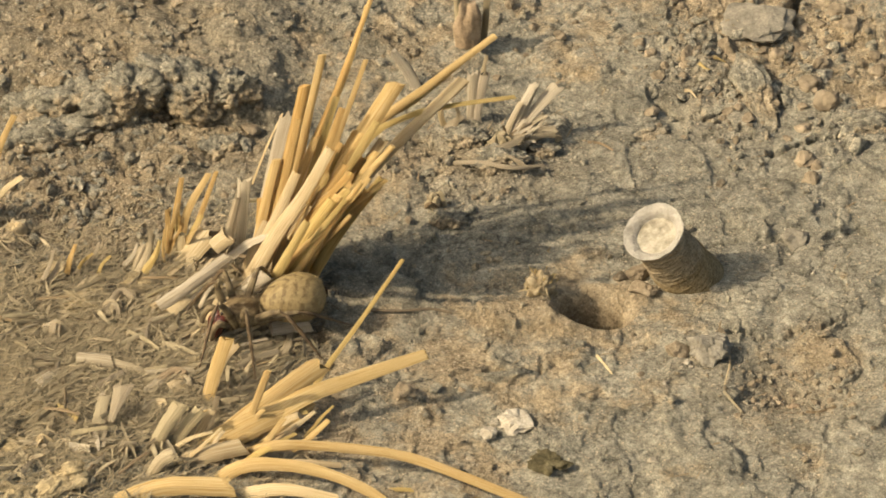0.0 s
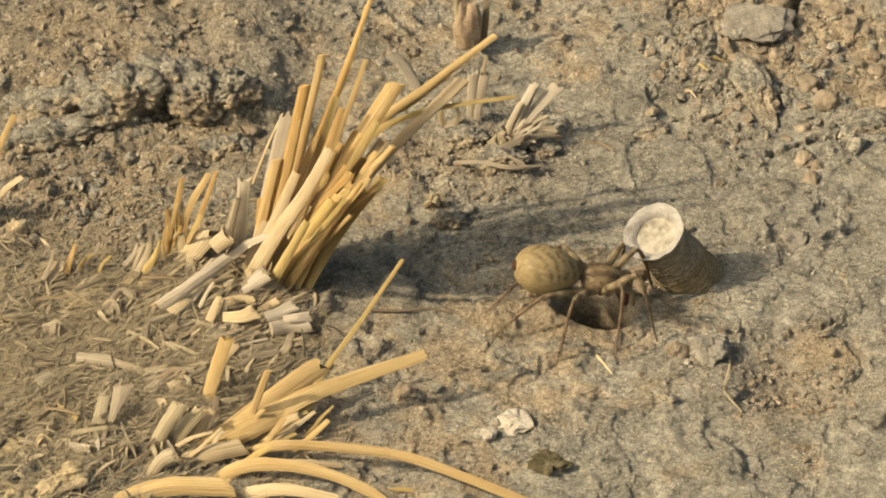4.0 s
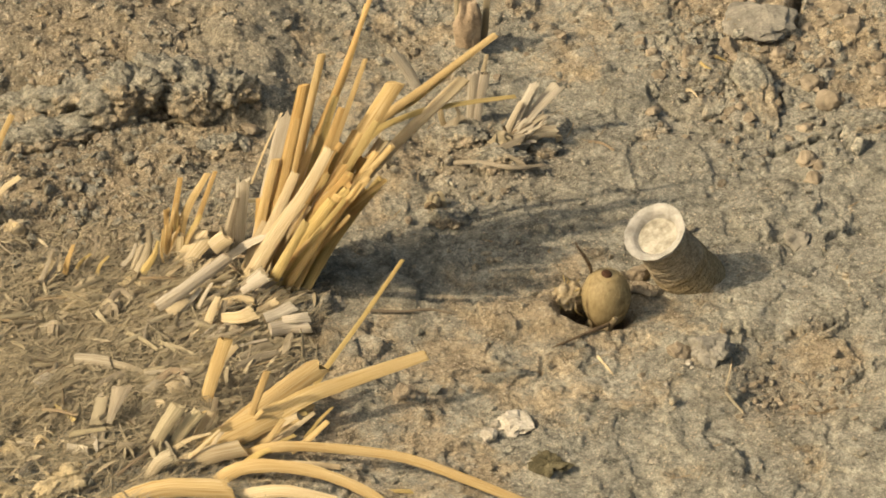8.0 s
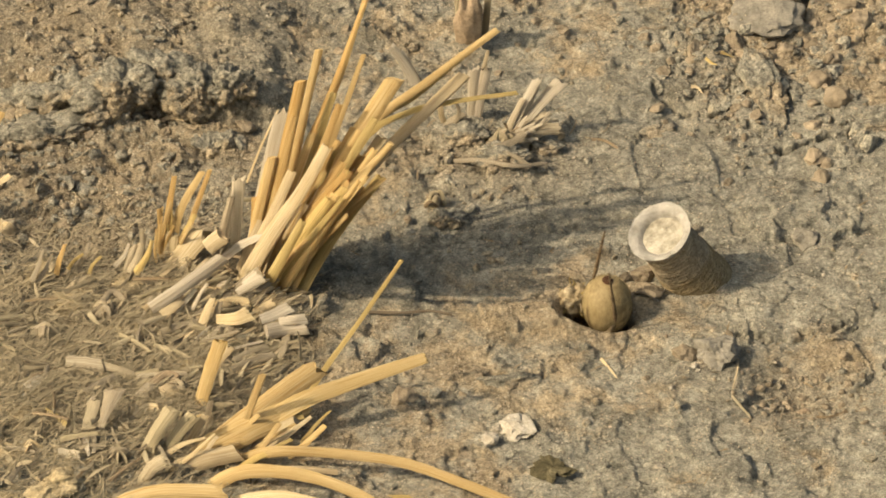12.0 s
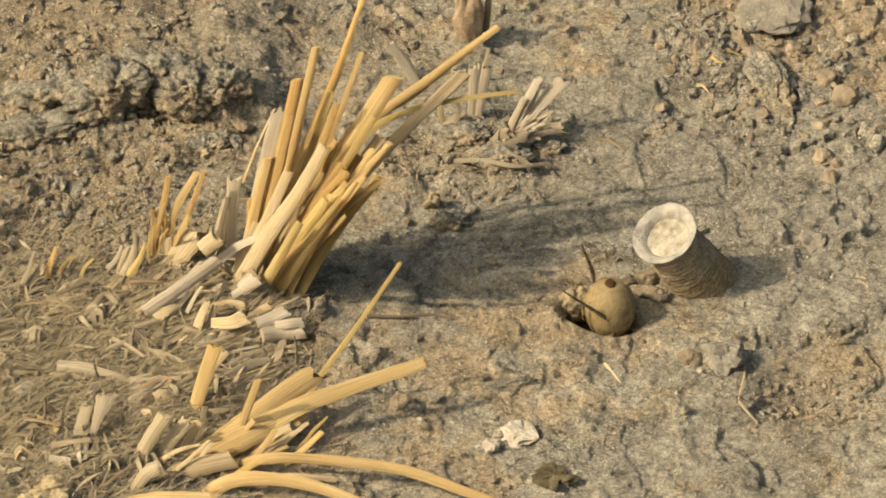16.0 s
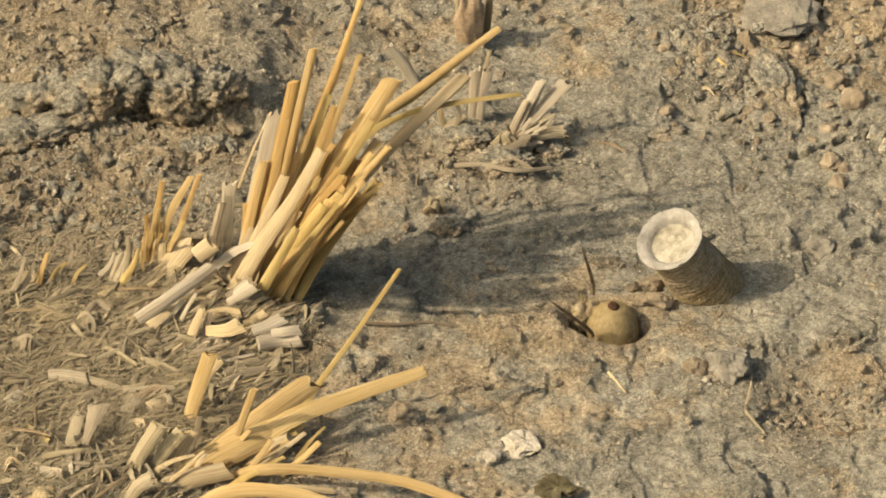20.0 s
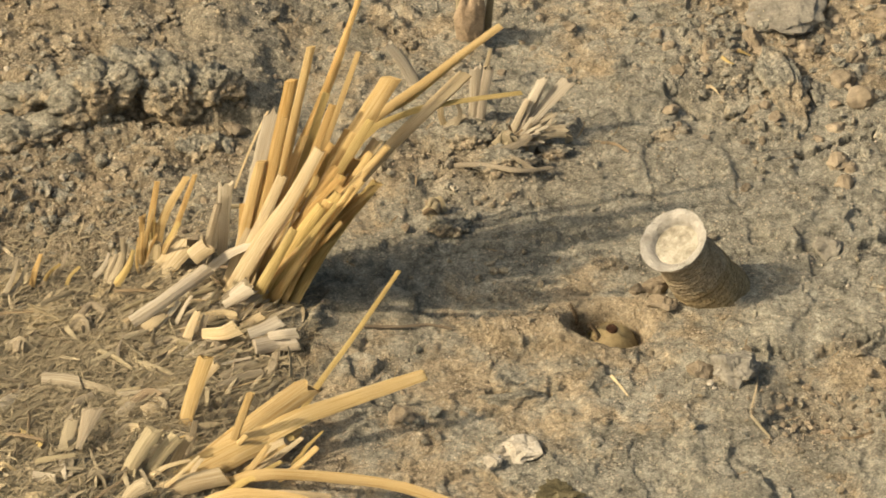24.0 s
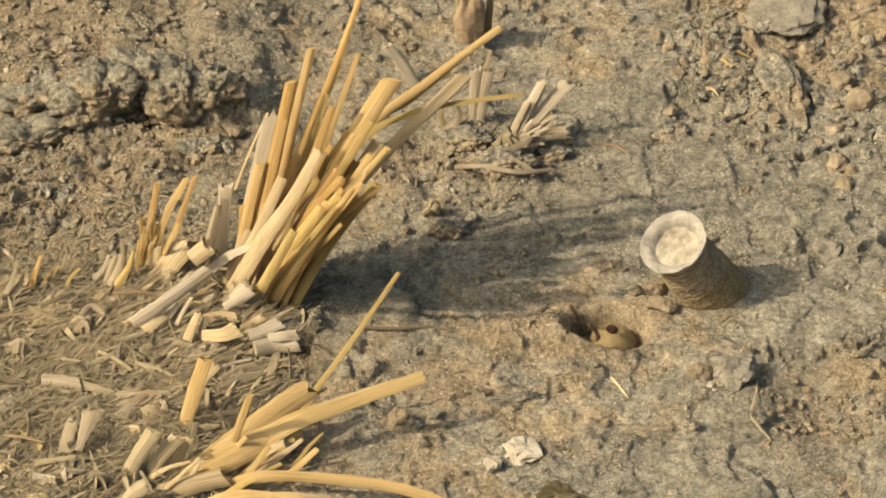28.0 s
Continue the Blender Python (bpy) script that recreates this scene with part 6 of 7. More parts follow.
def build_turret():
    foot = Vector((0.0538, -0.0105, 0.0))
    axis = Vector((-8.0, -4.2, 15.6)).normalized()
    m = Matrix.Translation(Vector((foot.x, foot.y, height(foot.x, foot.y) + 0.0006)) - axis * 0.002) @ axis.to_track_quat("Z", "Y").to_matrix().to_4x4()
    g = thing("clay_turret", "short leaning clay tube with a white silk-lined mouth", "burrow turret", m)
    body = [(0.0078, -0.004), (0.0075, -0.001), (0.0071, 0.0015)]
    for i, f in enumerate(np.linspace(0.0, 1, 53)):  # laid in rings, each a small swelling
        body.append(((6.95 - 1.25 * f + 0.045 * math.sin(i * 1.45) + 0.05 * math.sin(i * 0.53)) * MM, (2.5 + 13.8 * f) * MM))
    body += [(0.0050, 0.0160), (0.0044, 0.0148), (0.0030, 0.0142)]
    part("tube", lathe("tube", body, clay_material(), 64, wave=0.035), g)
    # the mouth faces a little more to the front than the tube
    tip = Vector((0, 0, 0.0163))
    front = (m.to_3x3().inverted() @ Vector((-0.12, -0.72, 0.68))).normalized()
    turn = Vector((0, 0, 1)).lerp(front, 0.22).normalized().to_track_quat("Z", "Y").to_matrix().to_4x4()
    at = Matrix.Translation(tip) @ turn @ Matrix.Translation(-tip)
    rim = [(0.0052, 0.0138), (0.0056, 0.0152), (0.0061, 0.0164), (0.0066, 0.0173), (0.00705, 0.0178), (0.0072, 0.01800), (0.0071, 0.01815), (0.0065, 0.0180), (0.0058, 0.0177), (0.0052, 0.0171), (0.0047, 0.0163), (0.0043, 0.0154)]
    part("rim", lathe("rim", rim, silk_material("white_silk", (0.28, 0.256, 0.206), (0.42, 0.39, 0.322), (0.56, 0.525, 0.44)), 96, wave=0.05, seed=5, loop=True), g, "flared whitish silk rim", at)
    bed = [(0.0048, 0.0160), (0.0045, 0.0157), (0.0040, 0.0154), (0.0033, 0.0153), (0.0026, 0.0154), (0.0018, 0.0156), (0.0009, 0.0155), (0.0003, 0.0155)]
    part("silk_bed", lathe("silk_bed", bed, silk_material("cream_silk", (0.20, 0.175, 0.12), (0.42, 0.38, 0.285), (0.66, 0.615, 0.49)), 96, wave=0.08, seed=9), g, "cream silk lining", at)


build_turret()


# ---- the crumpled burrow plug ----
def build_plug():
    bm = bmesh.new()
    bmesh.ops.create_icosphere(bm, subdivisions=4, radius=1)
    for v in bm.verts:
        q = v.co.copy()
        v.co *= 1.08 + 0.4 * noise.fractal(q * 2.2 + Vector((3, 1, 7)), 0.7, 2.0, 4) + 0.12 * noise.noise(q * 7)
        v.co = Vector((v.co.x * 2.9, v.co.y * 2.6, v.co.z * 4.0)) * MM
    me = bpy.data.meshes.new("plug")
    bm.to_mesh(me)
    bm.free()
    me.polygons.foreach_set("use_smooth", [True] * len(me.polygons))
    me.materials.append(silk_material("plug_silk", (0.22, 0.165, 0.09), (0.43, 0.345, 0.205), (0.62, 0.525, 0.35)))
    g = tagged(new("burrow_plug", me), "crumpled tan plug of silk and soil at the burrow", "burrow plug")
    rnd = random.Random(4)
    for k in range(80):
        a, h = rnd.uniform(0, 6.28), rnd.uniform(-0.8, 0.95)
        r = math.sqrt(1 - h * h)
        p0 = Vector((2.6 * r * math.cos(a), 2.4 * r * math.sin(a), 3.5 * h))
        d = Vector((rnd.uniform(-1, 1), rnd.uniform(-1, 1), rnd.uniform(-0.6, 1))).normalized() * rnd.uniform(1.2, 2.6)
        blade("flake", [p0 * MM, (p0 * 1.08 + d * 0.5) * MM, (p0 * 1.1 + d) * MM], rnd.uniform(0.12, 0.3), 0.1, rnd.choice([STRAW_OLIVE, STRAW_PALE, STRAW_GREY]), g, seed=400 + k, n=6)
    return g


plug = build_plug()


# ---- the wolf spider ----
UPPER, LOWER = 0.0100, 0.0165  # lengths of the two keyed pieces of a leg
ABDOMEN_TIP = Vector((-0.0152, 0, 0.0010))  # the spinnerets, in the spider's space


def pod(name, sections, material, k=24, wave=0.02, seed=3):
    """A rounded body from (x, half width, half height, centre z) sections, in mm."""
    verts, faces = [], []
    for x, w, h, cz in sections:
        for j in range(k):
            a = 2 * math.pi * j / k
            p = Vector((x, w * math.cos(a), cz + h * math.sin(a)))
            p += Vector((0, math.cos(a), math.sin(a))) * wave * w * noise.noise(p * 0.9 + Vector((seed, 0, 0))) * 2
            verts.append(p * MM)
    n = len(sections)
    for i in range(n - 1):
        for j in range(k):
            q = (j + 1) % k
            faces.append((i * k + j, (i + 1) * k + j, (i + 1) * k + q, i * k + q))
    faces += [tuple(range(k)), tuple(reversed(range((n - 1) * k, n * k)))]
    return mesh_of(name, verts, faces, material)


def egg(x0, x1, w, h, cz, blunt=0.5, n=18, power=0.62):
    """Sections of an egg from x0 to x1, widest at blunt."""
    out = []
    for i in range(n + 1):
        f = 0.5 - 0.5 * math.cos(math.pi * (0.04 + 0.92 * i / n))
        g = f ** (math.log(0.5) / math.log(blunt))
        r = math.sin(math.pi * g) ** power
        out.append((x0 + (x1 - x0) * f, w * r, h * r, cz))
    return out


def limb(name, pts, radii, material, k=8, bristles=0, seed=0):
    """A jointed limb piece along points in mm, its radii in mm, with short bristles."""
    rnd = random.Random(seed)
    n = len(pts) * 4
    line = spline(pts, n)
    verts, faces, uvs = [], [], []
    for i, c in enumerate(line):
        t = line[min(i + 1, n)] - line[max(i - 1, 0)]
        t = t / np.linalg.norm(t)
        s = np.cross(t, [0.0, 1.0, 0.0]); s = s / np.linalg.norm(s)
        u = np.cross(s, t)
        f = i / n * (len(radii) - 1)
        r = np.interp(f, range(len(radii)), radii)
        for j in range(k):
            a = 2 * math.pi * j / k
            verts.append((c + r * (math.cos(a) * s + math.sin(a) * u)) * MM)
    for i in range(n):
        for j in range(k):
            q = (j + 1) % k
            faces.append((i * k + j, i * k + q, (i + 1) * k + q, (i + 1) * k + j))
    faces += [tuple(reversed(range(k))), tuple(range(n * k, n * k + k))]
    for _ in range(bristles):
        i = rnd.randrange(1, n)
        a = rnd.uniform(0, 6.28)
        d = np.array([rnd.uniform(0.2, 0.6), math.cos(a), math.sin(a)])
        f = i / n * (len(radii) - 1)
        p = line[i] + np.array([0, math.cos(a), math.sin(a)]) * np.interp(f, range(len(radii)), radii) * 0.8
        e, b = p + d * rnd.uniform(0.5, 1.0), len(verts)
        w = 0.035
        verts += [(p + np.array([0, 0, w])) * MM, (p + np.array([w, w, -w])) * MM, (p + np.array([-w, -w, 0])) * MM, e * MM]
        faces += [(b, b + 1, b + 3), (b + 1, b + 2, b + 3), (b + 2, b, b + 3)]
    return mesh_of(name, verts, faces, material)


def hairs(name, sections, material, count, length, seed):
    """Short hairs lying back over a rounded body of those sections."""
    rnd = random.Random(seed)
    verts, faces = [], []
    for _ in range(count):
        i = rnd.randrange(1, len(sections) - 1)
        f = rnd.random()
        x, w, h, cz = [a + (b - a) * f for a, b in zip(sections[i], sections[i + 1])]
        a = rnd.uniform(0, 6.28)
        n = Vector((0, math.cos(a), math.sin(a)))
        p = Vector((x, w * math.cos(a), cz + h * math.sin(a))) * 0.99
        e = p + (n * rnd.uniform(0.3, 0.7) + Vector((-1, rnd.uniform(-0.4, 0.4), rnd.uniform(-0.4, 0.4))) * 0.8) * length * rnd.uniform(0.5, 1.1)
        t = Vector((0, -n.z, n.y)) * 0.05
        b = len(verts)
        verts += [(p - t) * MM, (p + t) * MM, (p + n * 0.07 + Vector((0.05, 0, 0))) * MM, e * MM]
        faces += [(b, b + 1, b + 3), (b + 1, b + 2, b + 3), (b + 2, b, b + 3)]
    return mesh_of(name, verts, faces, material, False)


def build_spider():
    coat = spider_material("carapace_hair", (0.20, 0.145, 0.072), (0.36, 0.285, 0.16), (0.06, 0.038, 0.02), stripe=0.75)
    back = spider_material("abdomen_hair", (0.240, 0.180, 0.083), (0.345, 0.270, 0.135), (0.075, 0.047, 0.02), 0.7)
    leg_coat = spider_material("leg_hair", (0.17, 0.130, 0.070), (0.34, 0.275, 0.16), (0.05, 0.034, 0.019), 0.0, 0.65)
    dark_leg = spider_material("leg_end_hair", (0.12, 0.082, 0.044), (0.23, 0.17, 0.095), (0.032, 0.02, 0.012), 0.0, 0.5)
    p = Paint("dark_jaw")
    jaw_paint = p.done(p.ramp(p.noise(p.coords(), 500, 3), (0.3, (0.03, 0.008, 0.005)), (0.7, (0.11, 0.026, 0.014))), 0.25, gloss=0.5)
    p = Paint("spinneret_brown")
    nipple_paint = p.done(p.ramp(p.noise(p.coords(), 900, 3), (0.3, (0.022, 0.012, 0.007)), (0.7, (0.085, 0.042, 0.022))), 0.8, gloss=0.1)
    p = Paint("eye_black")
    eye_paint = p.done(p.ramp(p.noise(p.coords(), 900, 2), (0.3, (0.008, 0.007, 0.006)), (0.7, (0.02, 0.016, 0.012))), 0.08, gloss=0.6)
    g = thing("wolf_spider", "large tan and brown hairy wolf spider by its burrow", "spider")
    cz = [(0.2, 0.9, 0.9, 0.2), (0.8, 2.6, 1.9, 0.3), (2.0, 3.6, 2.5, 0.5), (3.8, 3.9, 2.9, 0.7), (5.6, 3.5, 2.9, 0.9), (7.0, 2.4, 2.6, 1.0), (8.2, 1.9, 2.2, 0.9), (8.9, 1.3, 1.5, 0.7), (9.1, 0.6, 0.7, 0.7)]
    part("carapace", pod("carapace", cz, coat, wave=0.03), g, "tan head shield with a pale stripe")
    part("abdomen", pod("abdomen", egg(-15.2, -0.2, 5.7, 5.4, 1.0, 0.42, power=0.52), back, 36, 0.025), g, "egg-shaped olive-tan abdomen with dark brown chevrons")
    part("hair_coat", hairs("hair_coat", cz, coat, 2200, 1.1, 41), g, "short tan hair on the head shield")
    part("hair_coat", hairs("hair_coat", egg(-15.2, -0.2, 5.7, 5.4, 1.0, 0.42, power=0.52), back, 2600, 0.6, 42), g, "short tan hair on the abdomen")
    part("spinnerets", pod("spinnerets", [(-15.75, 0.6, 0.5, 1.0), (-15.6, 1.1, 0.9, 1.0), (-15.2, 1.5, 1.2, 1.0), (-14.6, 1.3, 1.0, 1.0), (-14.2, 0.6, 0.5, 1.0)], nipple_paint, 14), g, "small dark brown spinnerets")
    for y in (-1, 1):
        part("jaw", pod("jaw", [(7.8, 0.7, 0.9, 0.2), (8.9, 1.5, 2.0, -0.6), (10.2, 1.8, 2.5, -1.8), (11.2, 1.5, 2.2, -2.8), (11.6, 0.7, 1.0, -3.8)], jaw_paint, 14), g, "glossy dark red-brown jaw", Matrix.Translation((0, y * 1.15 * MM, 0)))
        for x, dy, z, r in ((8.75, 0.75, 1.7, 0.55), (7.4, 1.35, 2.9, 0.42), (9.0, 0.5, 0.5, 0.25)):
            part("eye", pod("eye", egg(x - r, x + r, r, r, z, n=8), eye_paint, 10, 0.0), g, at=Matrix.Translation((0, y * dy * MM, 0)))
        palp = part("palp", limb("palp", [(8.0, 0, -0.8), (10.4, 0, 0.8), (11.8, 0, -0.6), (12.4, 0, -3.0)], [0.7, 0.8, 0.65, 0.5], leg_coat, 8, 20, 7), g, "short hairy palp")
        palp.matrix_basis = pose(0, y * 1.6 * MM, 0, 0, 0, y * 8)
    legs = []
    upper = limb("leg", [(0, 0, 0), (3.5, 0, 0.5), (7.0, 0, 0.5), (10.0, 0, 0)], [0.75, 0.95, 0.8, 0.5], leg_coat, 8, 170, 11)
    lower = limb("shin", [(0, 0, 0), (2.4, 0, 0.6), (7.5, 0, 0.5), (12.5, 0, 0.1), (16.5, 0, -0.1)], [0.22, 0.46, 0.36, 0.24, 0.13], dark_leg, 8, 170, 12)
    for side in (-1, 1):
        for k in range(4):
            a = part("leg", upper, g)
            legs.append((side, k, a, part("shin", lower, a, "thin darker end of a leg")))
    return g, legs


spider, spider_legs = build_spider()


def crossing():
    """The spider's way over the litter to the burrow: seconds; place; heading, pitch (nose down) and roll in degrees."""
    return [(t, pose(x, y, z, roll, pitch, heading)) for t, x, y, z, heading, pitch, roll in (
        (0.0, -0.0405, -0.0330, 0.0090, -161, 0, 0),
        (0.3, -0.0394, -0.0325, 0.0090, -162, 0, 0),
        (0.5, -0.0385, -0.0321, 0.0090, -163, 0, 0),
        (0.6, -0.0362, -0.0300, 0.0090, -170, 0, 0),
        (0.8, -0.0325, -0.0294, 0.0090, -194, 0, 0),
        (1.0, -0.0247, -0.0403, 0.0120, -185, 0, 0),
        (1.2, -0.0191, -0.0390, 0.0120, -170, 0, 0),
        (1.4, -0.0090, -0.0418, 0.0125, -82, 0, 0),
        (1.6, -0.0039, -0.0384, 0.0120, -46, 8, 0),
        (1.8, -0.0027, -0.0390, 0.0120, -36, 8, 0),
        (2.2, -0.0028, -0.0391, 0.0120, -38, 8, 0),
        (2.4, -0.0031, -0.0391, 0.0120, -36, 8, 0),
    )] + [(t, pose(x, y, z, roll, pitch, heading)) for t, x, y, z, heading, pitch, roll in (
        (2.6, 0.0079, -0.0344, 0.0120, 11, -2, 0),
        (2.8, 0.0194, -0.0224, 0.0135, 10, -14, 0),
        (3.0, 0.0214, -0.0237, 0.0135, 8, -16, 0),
        (3.5, 0.0247, -0.0246, 0.0130, 8, -10, 0),
        (4.1, 0.0307, -0.0266, 0.0125, 3, 18, 0),
        (4.6, 0.0305, -0.0203, 0.0105, 3, 48, 0),
        (5.1, 0.0325, -0.0223, 0.0060, 20, 72, 0),
    )]


def sinking():
    """Head down in the burrow, going deeper: seconds; place of the spinnerets; pitch and heading."""
    rows = []
    for t, x, y, z, pitch in (
        (5.5, 0.0321, -0.0229, 0.0180, 84),
        (5.6, 0.0344, -0.0229, 0.0137, 88),
        (5.8, 0.0363, -0.0229, 0.0130, 92),
        (6.0, 0.0362, -0.0229, 0.0124, 92),
        (6.4, 0.0362, -0.0229, 0.0114, 92),
        (7.0, 0.0358, -0.0229, 0.0110, 90),
        (7.5, 0.0362, -0.0229, 0.0111, 90),
        (8.5, 0.0360, -0.0229, 0.0111, 90),
        (9.5, 0.0360, -0.0229, 0.0106, 90),
        (10.0, 0.0361, -0.0229, 0.0105, 90),
        (10.5, 0.0361, -0.0229, 0.0104, 90),
        (11.0, 0.0358, -0.0229, 0.0103, 90),
    ):
        turn = pose(0, 0, 0, 0, pitch, 20)
        rows.append((t, Matrix.Translation(Vector((x, y, z)) - turn @ ABDOMEN_TIP) @ turn))
    for t, x, y, z, pitch in (
        (11.5, 0.0356, -0.0229, 0.0100, 90),
        (12.0, 0.0355, -0.0229, 0.0095, 90),
        (12.5, 0.0355, -0.0229, 0.0091, 90),
        (14.5, 0.0356, -0.0229, 0.0093, 90),
        (15.0, 0.0355, -0.0229, 0.0093, 90),
        (15.5, 0.0354, -0.0229, 0.0093, 90),
        (16.0, 0.0353, -0.0229, 0.0094, 90),
        (16.5, 0.0354, -0.0229, 0.0093, 90),
        (17.0, 0.0354, -0.0229, 0.0091, 90),
        (17.5, 0.0354, -0.0229, 0.0088, 90),
        (18.0, 0.0354, -0.0229, 0.0088, 90),
        (18.5, 0.0353, -0.0229, 0.0083, 90),
    ):
        turn = pose(0, 0, 0, 0, pitch, 20)
        rows.append((t, Matrix.Translation(Vector((x, y, z)) - turn @ ABDOMEN_TIP) @ turn))
    for t, x, y, z, pitch in (
        (19.0, 0.0352, -0.0229, 0.0070, 90),
        (19.5, 0.0350, -0.0229, 0.0064, 90),
        (20.0, 0.0352, -0.0229, 0.0053, 90),
        (20.5, 0.0353, -0.0229, 0.0051, 90),
        (21.0, 0.0351, -0.0229, 0.0039, 90),
        (21.5, 0.0351, -0.0229, 0.0038, 90),
        (22.5, 0.0349, -0.0229, 0.0021, 90),
        (23.5, 0.0344, -0.0229, 0.0000, 88),
        (28.0, 0.0344, -0.0229, 0.0003, 88),
    ):
        turn = pose(0, 0, 0, 0, pitch, 20)
        rows.append((t, Matrix.Translation(Vector((x, y, z)) - turn @ ABDOMEN_TIP) @ turn))
    return rows


# knees and tips of the two hind legs while the body is in the burrow: seconds and place
NEAR_KNEE = (
    (5.1, 0.0376, -0.0285, 0.0012),
    (14.5, 0.0366, -0.0272, 0.0012),
    (18.5, 0.0360, -0.0272, 0.0012),
    (19.5, 0.0311, -0.0278, 0.0012),
    (21.5, 0.0310, -0.0274, 0.0012),
    (23.5, 0.0312, -0.0280, 0.0012),
    (28.0, 0.0312, -0.0277, 0.0012),
)
FAR_KNEE = (
    (5.1, 0.0317, -0.0198, 0.0053),
    (6.4, 0.0329, -0.0198, 0.0093),
    (12.5, 0.0325, -0.0198, 0.0072),
    (17.0, 0.0317, -0.0198, 0.0073),
    (19.0, 0.0316, -0.0198, 0.0059),
    (20.5, 0.0309, -0.0198, 0.0057),
    (21.5, 0.0301, -0.0198, 0.0041),
    (23.5, 0.0273, -0.0198, -0.0015),
    (28.0, 0.0273, -0.0198, -0.0012),
)
NEAR_TIP = (
    (5.1, 0.0245, -0.0381, 0.0015),
    (5.5, 0.0245, -0.0381, 0.0015),
    (8.5, 0.0242, -0.0378, 0.0026),
    (10.0, 0.0234, -0.0368, 0.0020),
    (10.5, 0.0253, -0.0371, 0.0076),
    (11.0, 0.0216, -0.0330, 0.0028),
    (11.5, 0.0199, -0.0285, 0.0006),
    (12.0, 0.0356, -0.0303, 0.0173),
    (12.5, 0.0232, -0.0312, 0.0094),
    (14.5, 0.0294, -0.0273, 0.0158),
    (15.0, 0.0233, -0.0310, 0.0099),
    (15.5, 0.0241, -0.0309, 0.0112),
    (17.0, 0.0287, -0.0283, 0.0156),
    (17.5, 0.0302, -0.0359, 0.0137),
    (18.0, 0.0350, -0.0295, 0.0173),
    (18.5, 0.0326, -0.0281, 0.0171),
    (19.0, 0.0341, -0.0349, 0.0157),
    (19.5, 0.0195, -0.0320, 0.0118),
    (20.0, 0.0220, -0.0322, 0.0140),
    (20.5, 0.0218, -0.0324, 0.0138),
    (21.0, 0.0279, -0.0383, 0.0131),
    (21.5, 0.0293, -0.0382, 0.0133),
    (23.5, 0.0294, -0.0382, 0.0138),
    (28.0, 0.0294, -0.0379, 0.0138),
)
FAR_TIP = (
    (5.1, 0.0146, -0.0209, 0.0006),
    (5.5, 0.0232, -0.0251, 0.0151),
    (6.4, 0.0275, -0.0267, 0.0187),
    (7.0, 0.0287, -0.0226, 0.0215),
    (7.5, 0.0281, -0.0223, 0.0212),
    (8.5, 0.0316, -0.0283, 0.0177),
    (9.0, 0.0236, -0.0250, 0.0168),
    (9.5, 0.0233, -0.0250, 0.0164),
    (10.0, 0.0290, -0.0227, 0.0204),
    (10.5, 0.0312, -0.0228, 0.0206),
    (11.0, 0.0329, -0.0199, 0.0214),
    (11.5, 0.0324, -0.0220, 0.0207),
    (12.0, 0.0343, -0.0226, 0.0202),
    (14.5, 0.0305, -0.0240, 0.0195),
    (15.0, 0.0297, -0.0247, 0.0190),
    (17.0, 0.0296, -0.0246, 0.0192),
    (17.5, 0.0303, -0.0238, 0.0193),
    (18.0, 0.0315, -0.0231, 0.0194),
    (18.5, 0.0321, -0.0227, 0.0191),
    (19.0, 0.0313, -0.0225, 0.0188),
    (19.5, 0.0300, -0.0235, 0.0183),
    (20.0, 0.0291, -0.0230, 0.0184),
    (20.5, 0.0287, -0.0223, 0.0185),
    (21.0, 0.0277, -0.0257, 0.0159),
    (21.5, 0.0282, -0.0257, 0.0153),
    (23.5, 0.0261, -0.0271, 0.0087),
    (28.0, 0.0261, -0.0272, 0.0090),
)


def tip_at(rows, t):
    x = [r[0] for r in rows]
    return Vector([np.interp(t, x, [r[i] for r in rows]) for i in (1, 2, 3)])


def bone(a, b, bend):
    """The pose of a leg piece that runs from a to b, its upper side towards bend."""
    x = (b - a).normalized()
    y = bend.cross(x).normalized()
    return Matrix.Translation(a) @ Matrix((x, y, x.cross(y))).transposed().to_4x4()


def leg_pose(hip, foot, out):
    """The two pieces of a leg from hip to foot, the knee lifted towards out."""
    d = foot - hip
    reach = min(max(d.length, 0.0072), (UPPER + LOWER) * 0.985)
    x = d.normalized()
    k = (UPPER ** 2 - LOWER ** 2 + reach ** 2) / (2 * reach)
    h = math.sqrt(max(UPPER ** 2 - k * k, 1e-9))
    o = (out - x * out.dot(x)).normalized()
    knee = hip + x * k + o * h
    return bone(hip, knee, o), bone(knee, hip + x * reach, o)


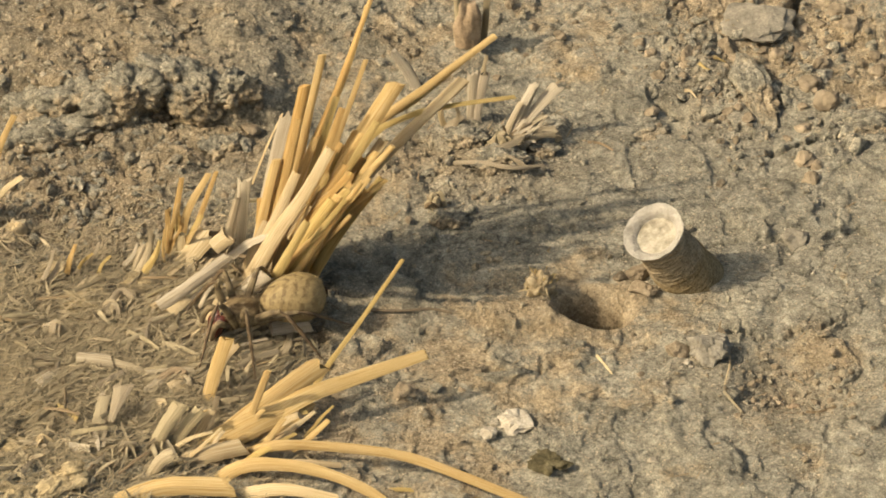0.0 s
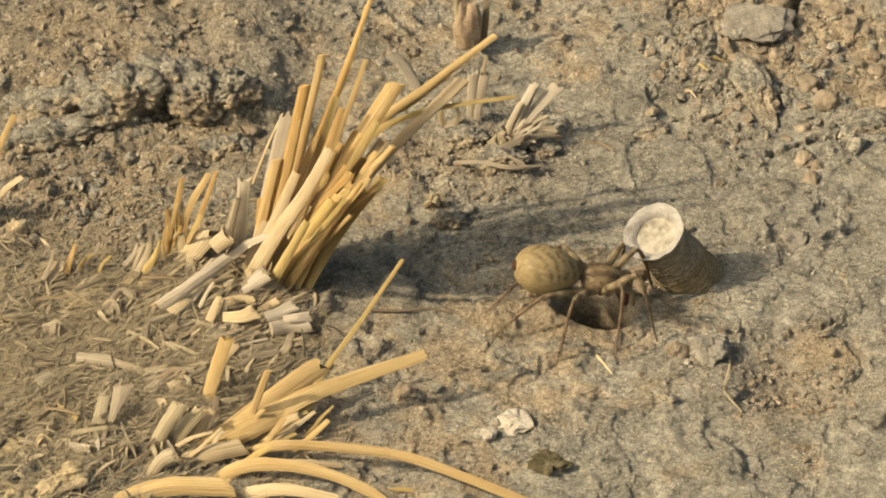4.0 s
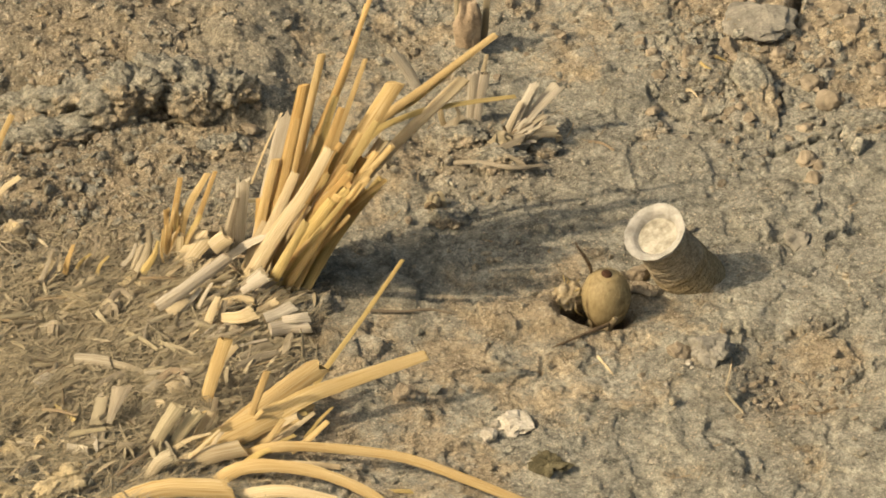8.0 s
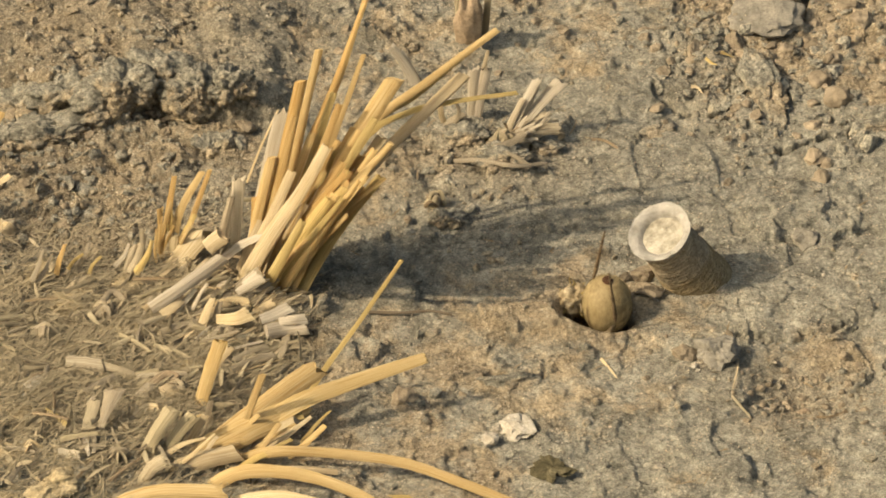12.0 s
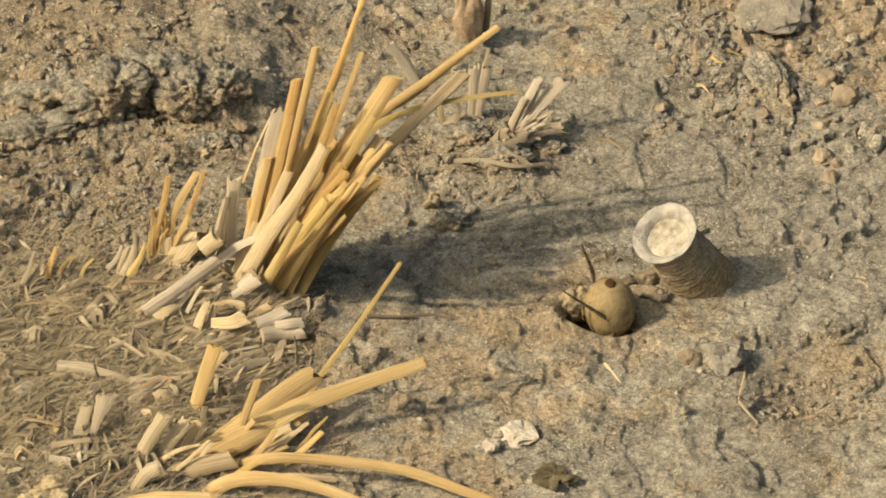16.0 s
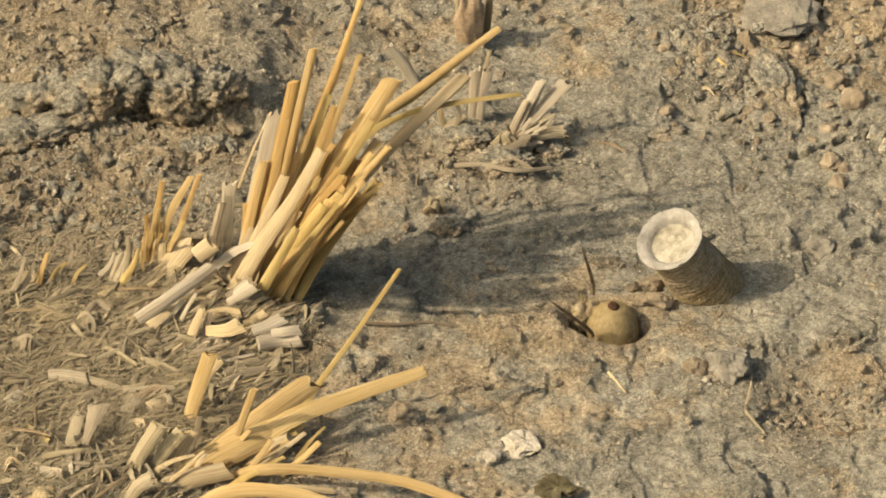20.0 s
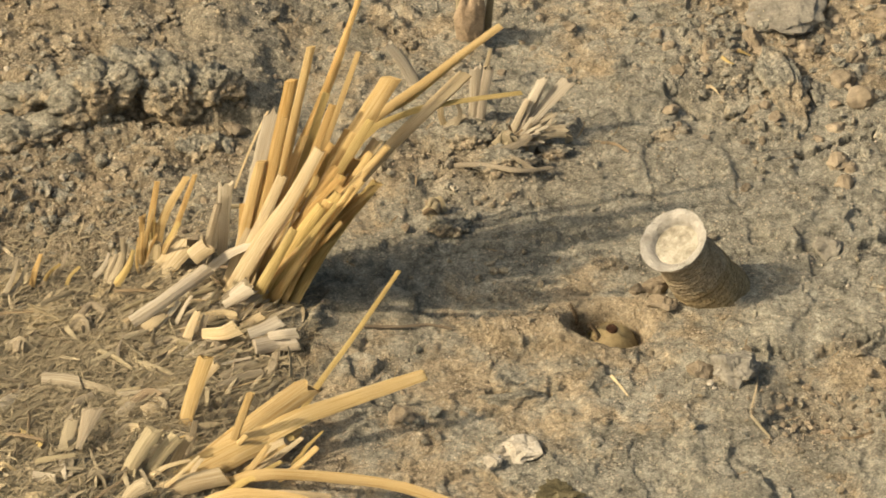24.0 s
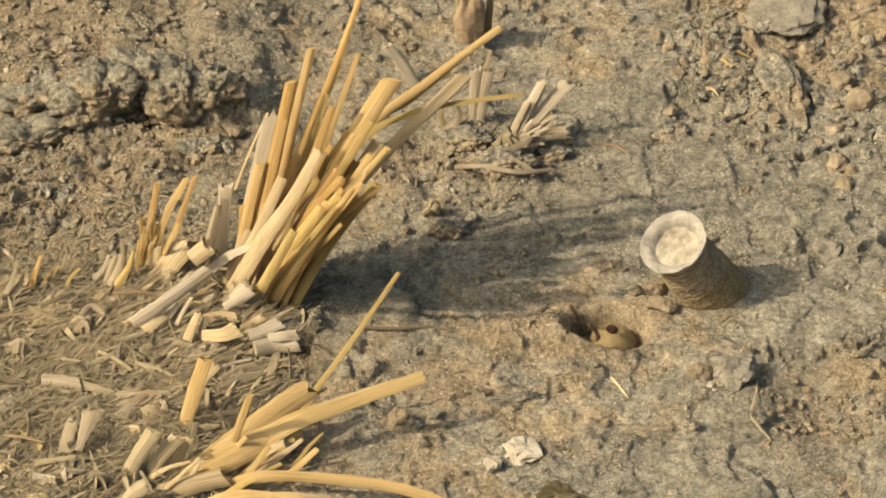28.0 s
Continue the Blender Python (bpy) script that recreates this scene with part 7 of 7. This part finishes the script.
def motions():
    body = crossing() + sinking()
    walk(spider, body)
    hip_x, spread = (6.2, 4.7, 3.0, 1.5), (52, 14, -28, -62)
    stance = ((16.0, 10.5), (6.5, 16.5), (-10.0, 15.5), (-20.5, 4.0))
    # where the feet were set down: seconds, side (near -1), leg
    feet = {(2.6, -1, 3): (-0.0037, -0.0534), (2.6, -1, 0): (0.0225, -0.0485), (2.6, -1, 1): (0.0175, -0.0503), (2.6, 1, 3): (-0.0106, -0.0247)}
    for t in (1.6, 1.8, 2.2, 2.4):
        feet.update({(t, -1, 3): (-0.0184, -0.0543), (t, -1, 2): (0.0004, -0.0569), (t, -1, 1): (0.0097, -0.0533), (t, -1, 0): (0.0115, -0.0525), (t, 1, 0): (0.0176, -0.0386), (t, 1, 3): (-0.0231, -0.0307)})
    for t in (2.8, 3.0, 3.5):
        feet.update({(t, -1, 3): (0.0130, -0.0420), (t, -1, 2): (0.0292, -0.0400), (t, -1, 1): (0.0308, -0.0348), (t, -1, 0): (0.0373, -0.0316), (t, 1, 3): (0.0000, -0.0277), (t, 1, 2): (0.0179, -0.0038), (t, 1, 1): (0.0405, -0.0262), (t, 1, 0): (0.0392, -0.0300)})
    rnd = random.Random(3)
    for side, k, upper, lower in spider_legs:
        hip = Vector((hip_x[k] * MM, side * 2.4 * MM, -1.6 * MM))
        up_rows, low_rows = [], []
        for t, m in body:
            inv = m.inverted()
            if t < 4.6:
                heading = m.to_3x3() @ Vector((1, 0, 0))
                a = math.atan2(heading.y, heading.x)
                at = m.translation
                sx, sy = stance[k][0] * MM, side * stance[k][1] * MM
                if t < 2.85:
                    sx += rnd.uniform(-2.5, 2.5) * MM
                f = Vector((at.x + sx * math.cos(a) - sy * math.sin(a), at.y + sx * math.sin(a) + sy * math.cos(a), 0))
                if (round(t, 1), side, k) in feet:
                    f.x, f.y = feet[round(t, 1), side, k]
                r = math.hypot(f.x - PIT[0], f.y - PIT[1])
                f.z = (height(f.x, f.y) if r > 0.0095 else -0.001) + 0.0003
                foot = inv @ f
                out = Vector((max(-0.9, min(0.9, (foot.x - hip.x) / 0.012)), side * (0.5 if k in (0, 3) else 0.9), 0.55 if side < 0 or t < 2.7 else 0.1))
            elif k == 3:
                knee = inv @ tip_at(NEAR_KNEE if side < 0 else FAR_KNEE, t)
                tip = inv @ tip_at(NEAR_TIP if side < 0 else FAR_TIP, t)
                over = inv.to_3x3() @ Vector((0.3, -0.6 if side < 0 else 0.6, 1.0))
                a, b = bone(hip, knee, over), bone(knee, tip, over)
                up_rows.append((t, a))
                low_rows.append((t, a.inverted() @ b))
                continue
            elif k == 2 and t < 5.7 and t >= 5.4:
                foot = inv @ (Vector((0.0245, -0.0346, 0.0006)) if side < 0 else Vector((0.0133, -0.0274, 0.0006)))
                out = inv.to_3x3() @ Vector((0.2, -0.4 * -side, 1.0))
            else:
                # tucked along the walls of the shaft, ahead of the body
                foot = hip + Vector((9.0 + 1.5 * k, side * (1.2 + 0.5 * k), 1.5 - k)) * MM
                out = Vector((0.1, side * 1.0, 0.3))
            a, b = leg_pose(hip, foot, out)
            up_rows.append((t, a))
            low_rows.append((t, a.inverted() @ b))
        walk(upper, up_rows)
        walk(lower, low_rows)
    walk(plug, [(t, pose(x, y, z, rx, ry, 20)) for t, x, y, z, rx, ry in (
        (0.0, 0.0218, -0.0188, 0.0040, 0, -12),
        (3.5, 0.0218, -0.0188, 0.0040, 0, -12),
        (5.2, 0.0218, -0.0188, 0.0040, 0, -12),
        (5.5, 0.0253, -0.0188, 0.0034, 0, -5),
        (5.6, 0.0266, -0.0194, 0.0065, 0, 0),
        (5.8, 0.0276, -0.0194, 0.0037, 0, 5),
        (6.0, 0.0280, -0.0194, 0.0028, 0, 5),
        (6.4, 0.0278, -0.0194, 0.0020, 0, 5),
        (8.5, 0.0278, -0.0194, 0.0013, 0, 5),
        (10.5, 0.0280, -0.0194, 0.0010, 0, 5),
        (12.5, 0.0283, -0.0194, 0.0009, 0, 8),
        (14.5, 0.0275, -0.0194, 0.0009, 0, 8),
        (17.0, 0.0282, -0.0194, 0.0006, 0, 8),
        (19.0, 0.0282, -0.0194, -0.0005, 0, 10),
        (20.0, 0.0291, -0.0194, -0.0009, 0, 12),
        (21.0, 0.0284, -0.0194, -0.0018, 0, 14),
        (21.5, 0.0284, -0.0194, -0.0023, 0, 14),
        (23.5, 0.0294, -0.0194, -0.0088, 0, 16),
        (28.0, 0.0294, -0.0194, -0.0088, 0, 16),
    )])


motions()
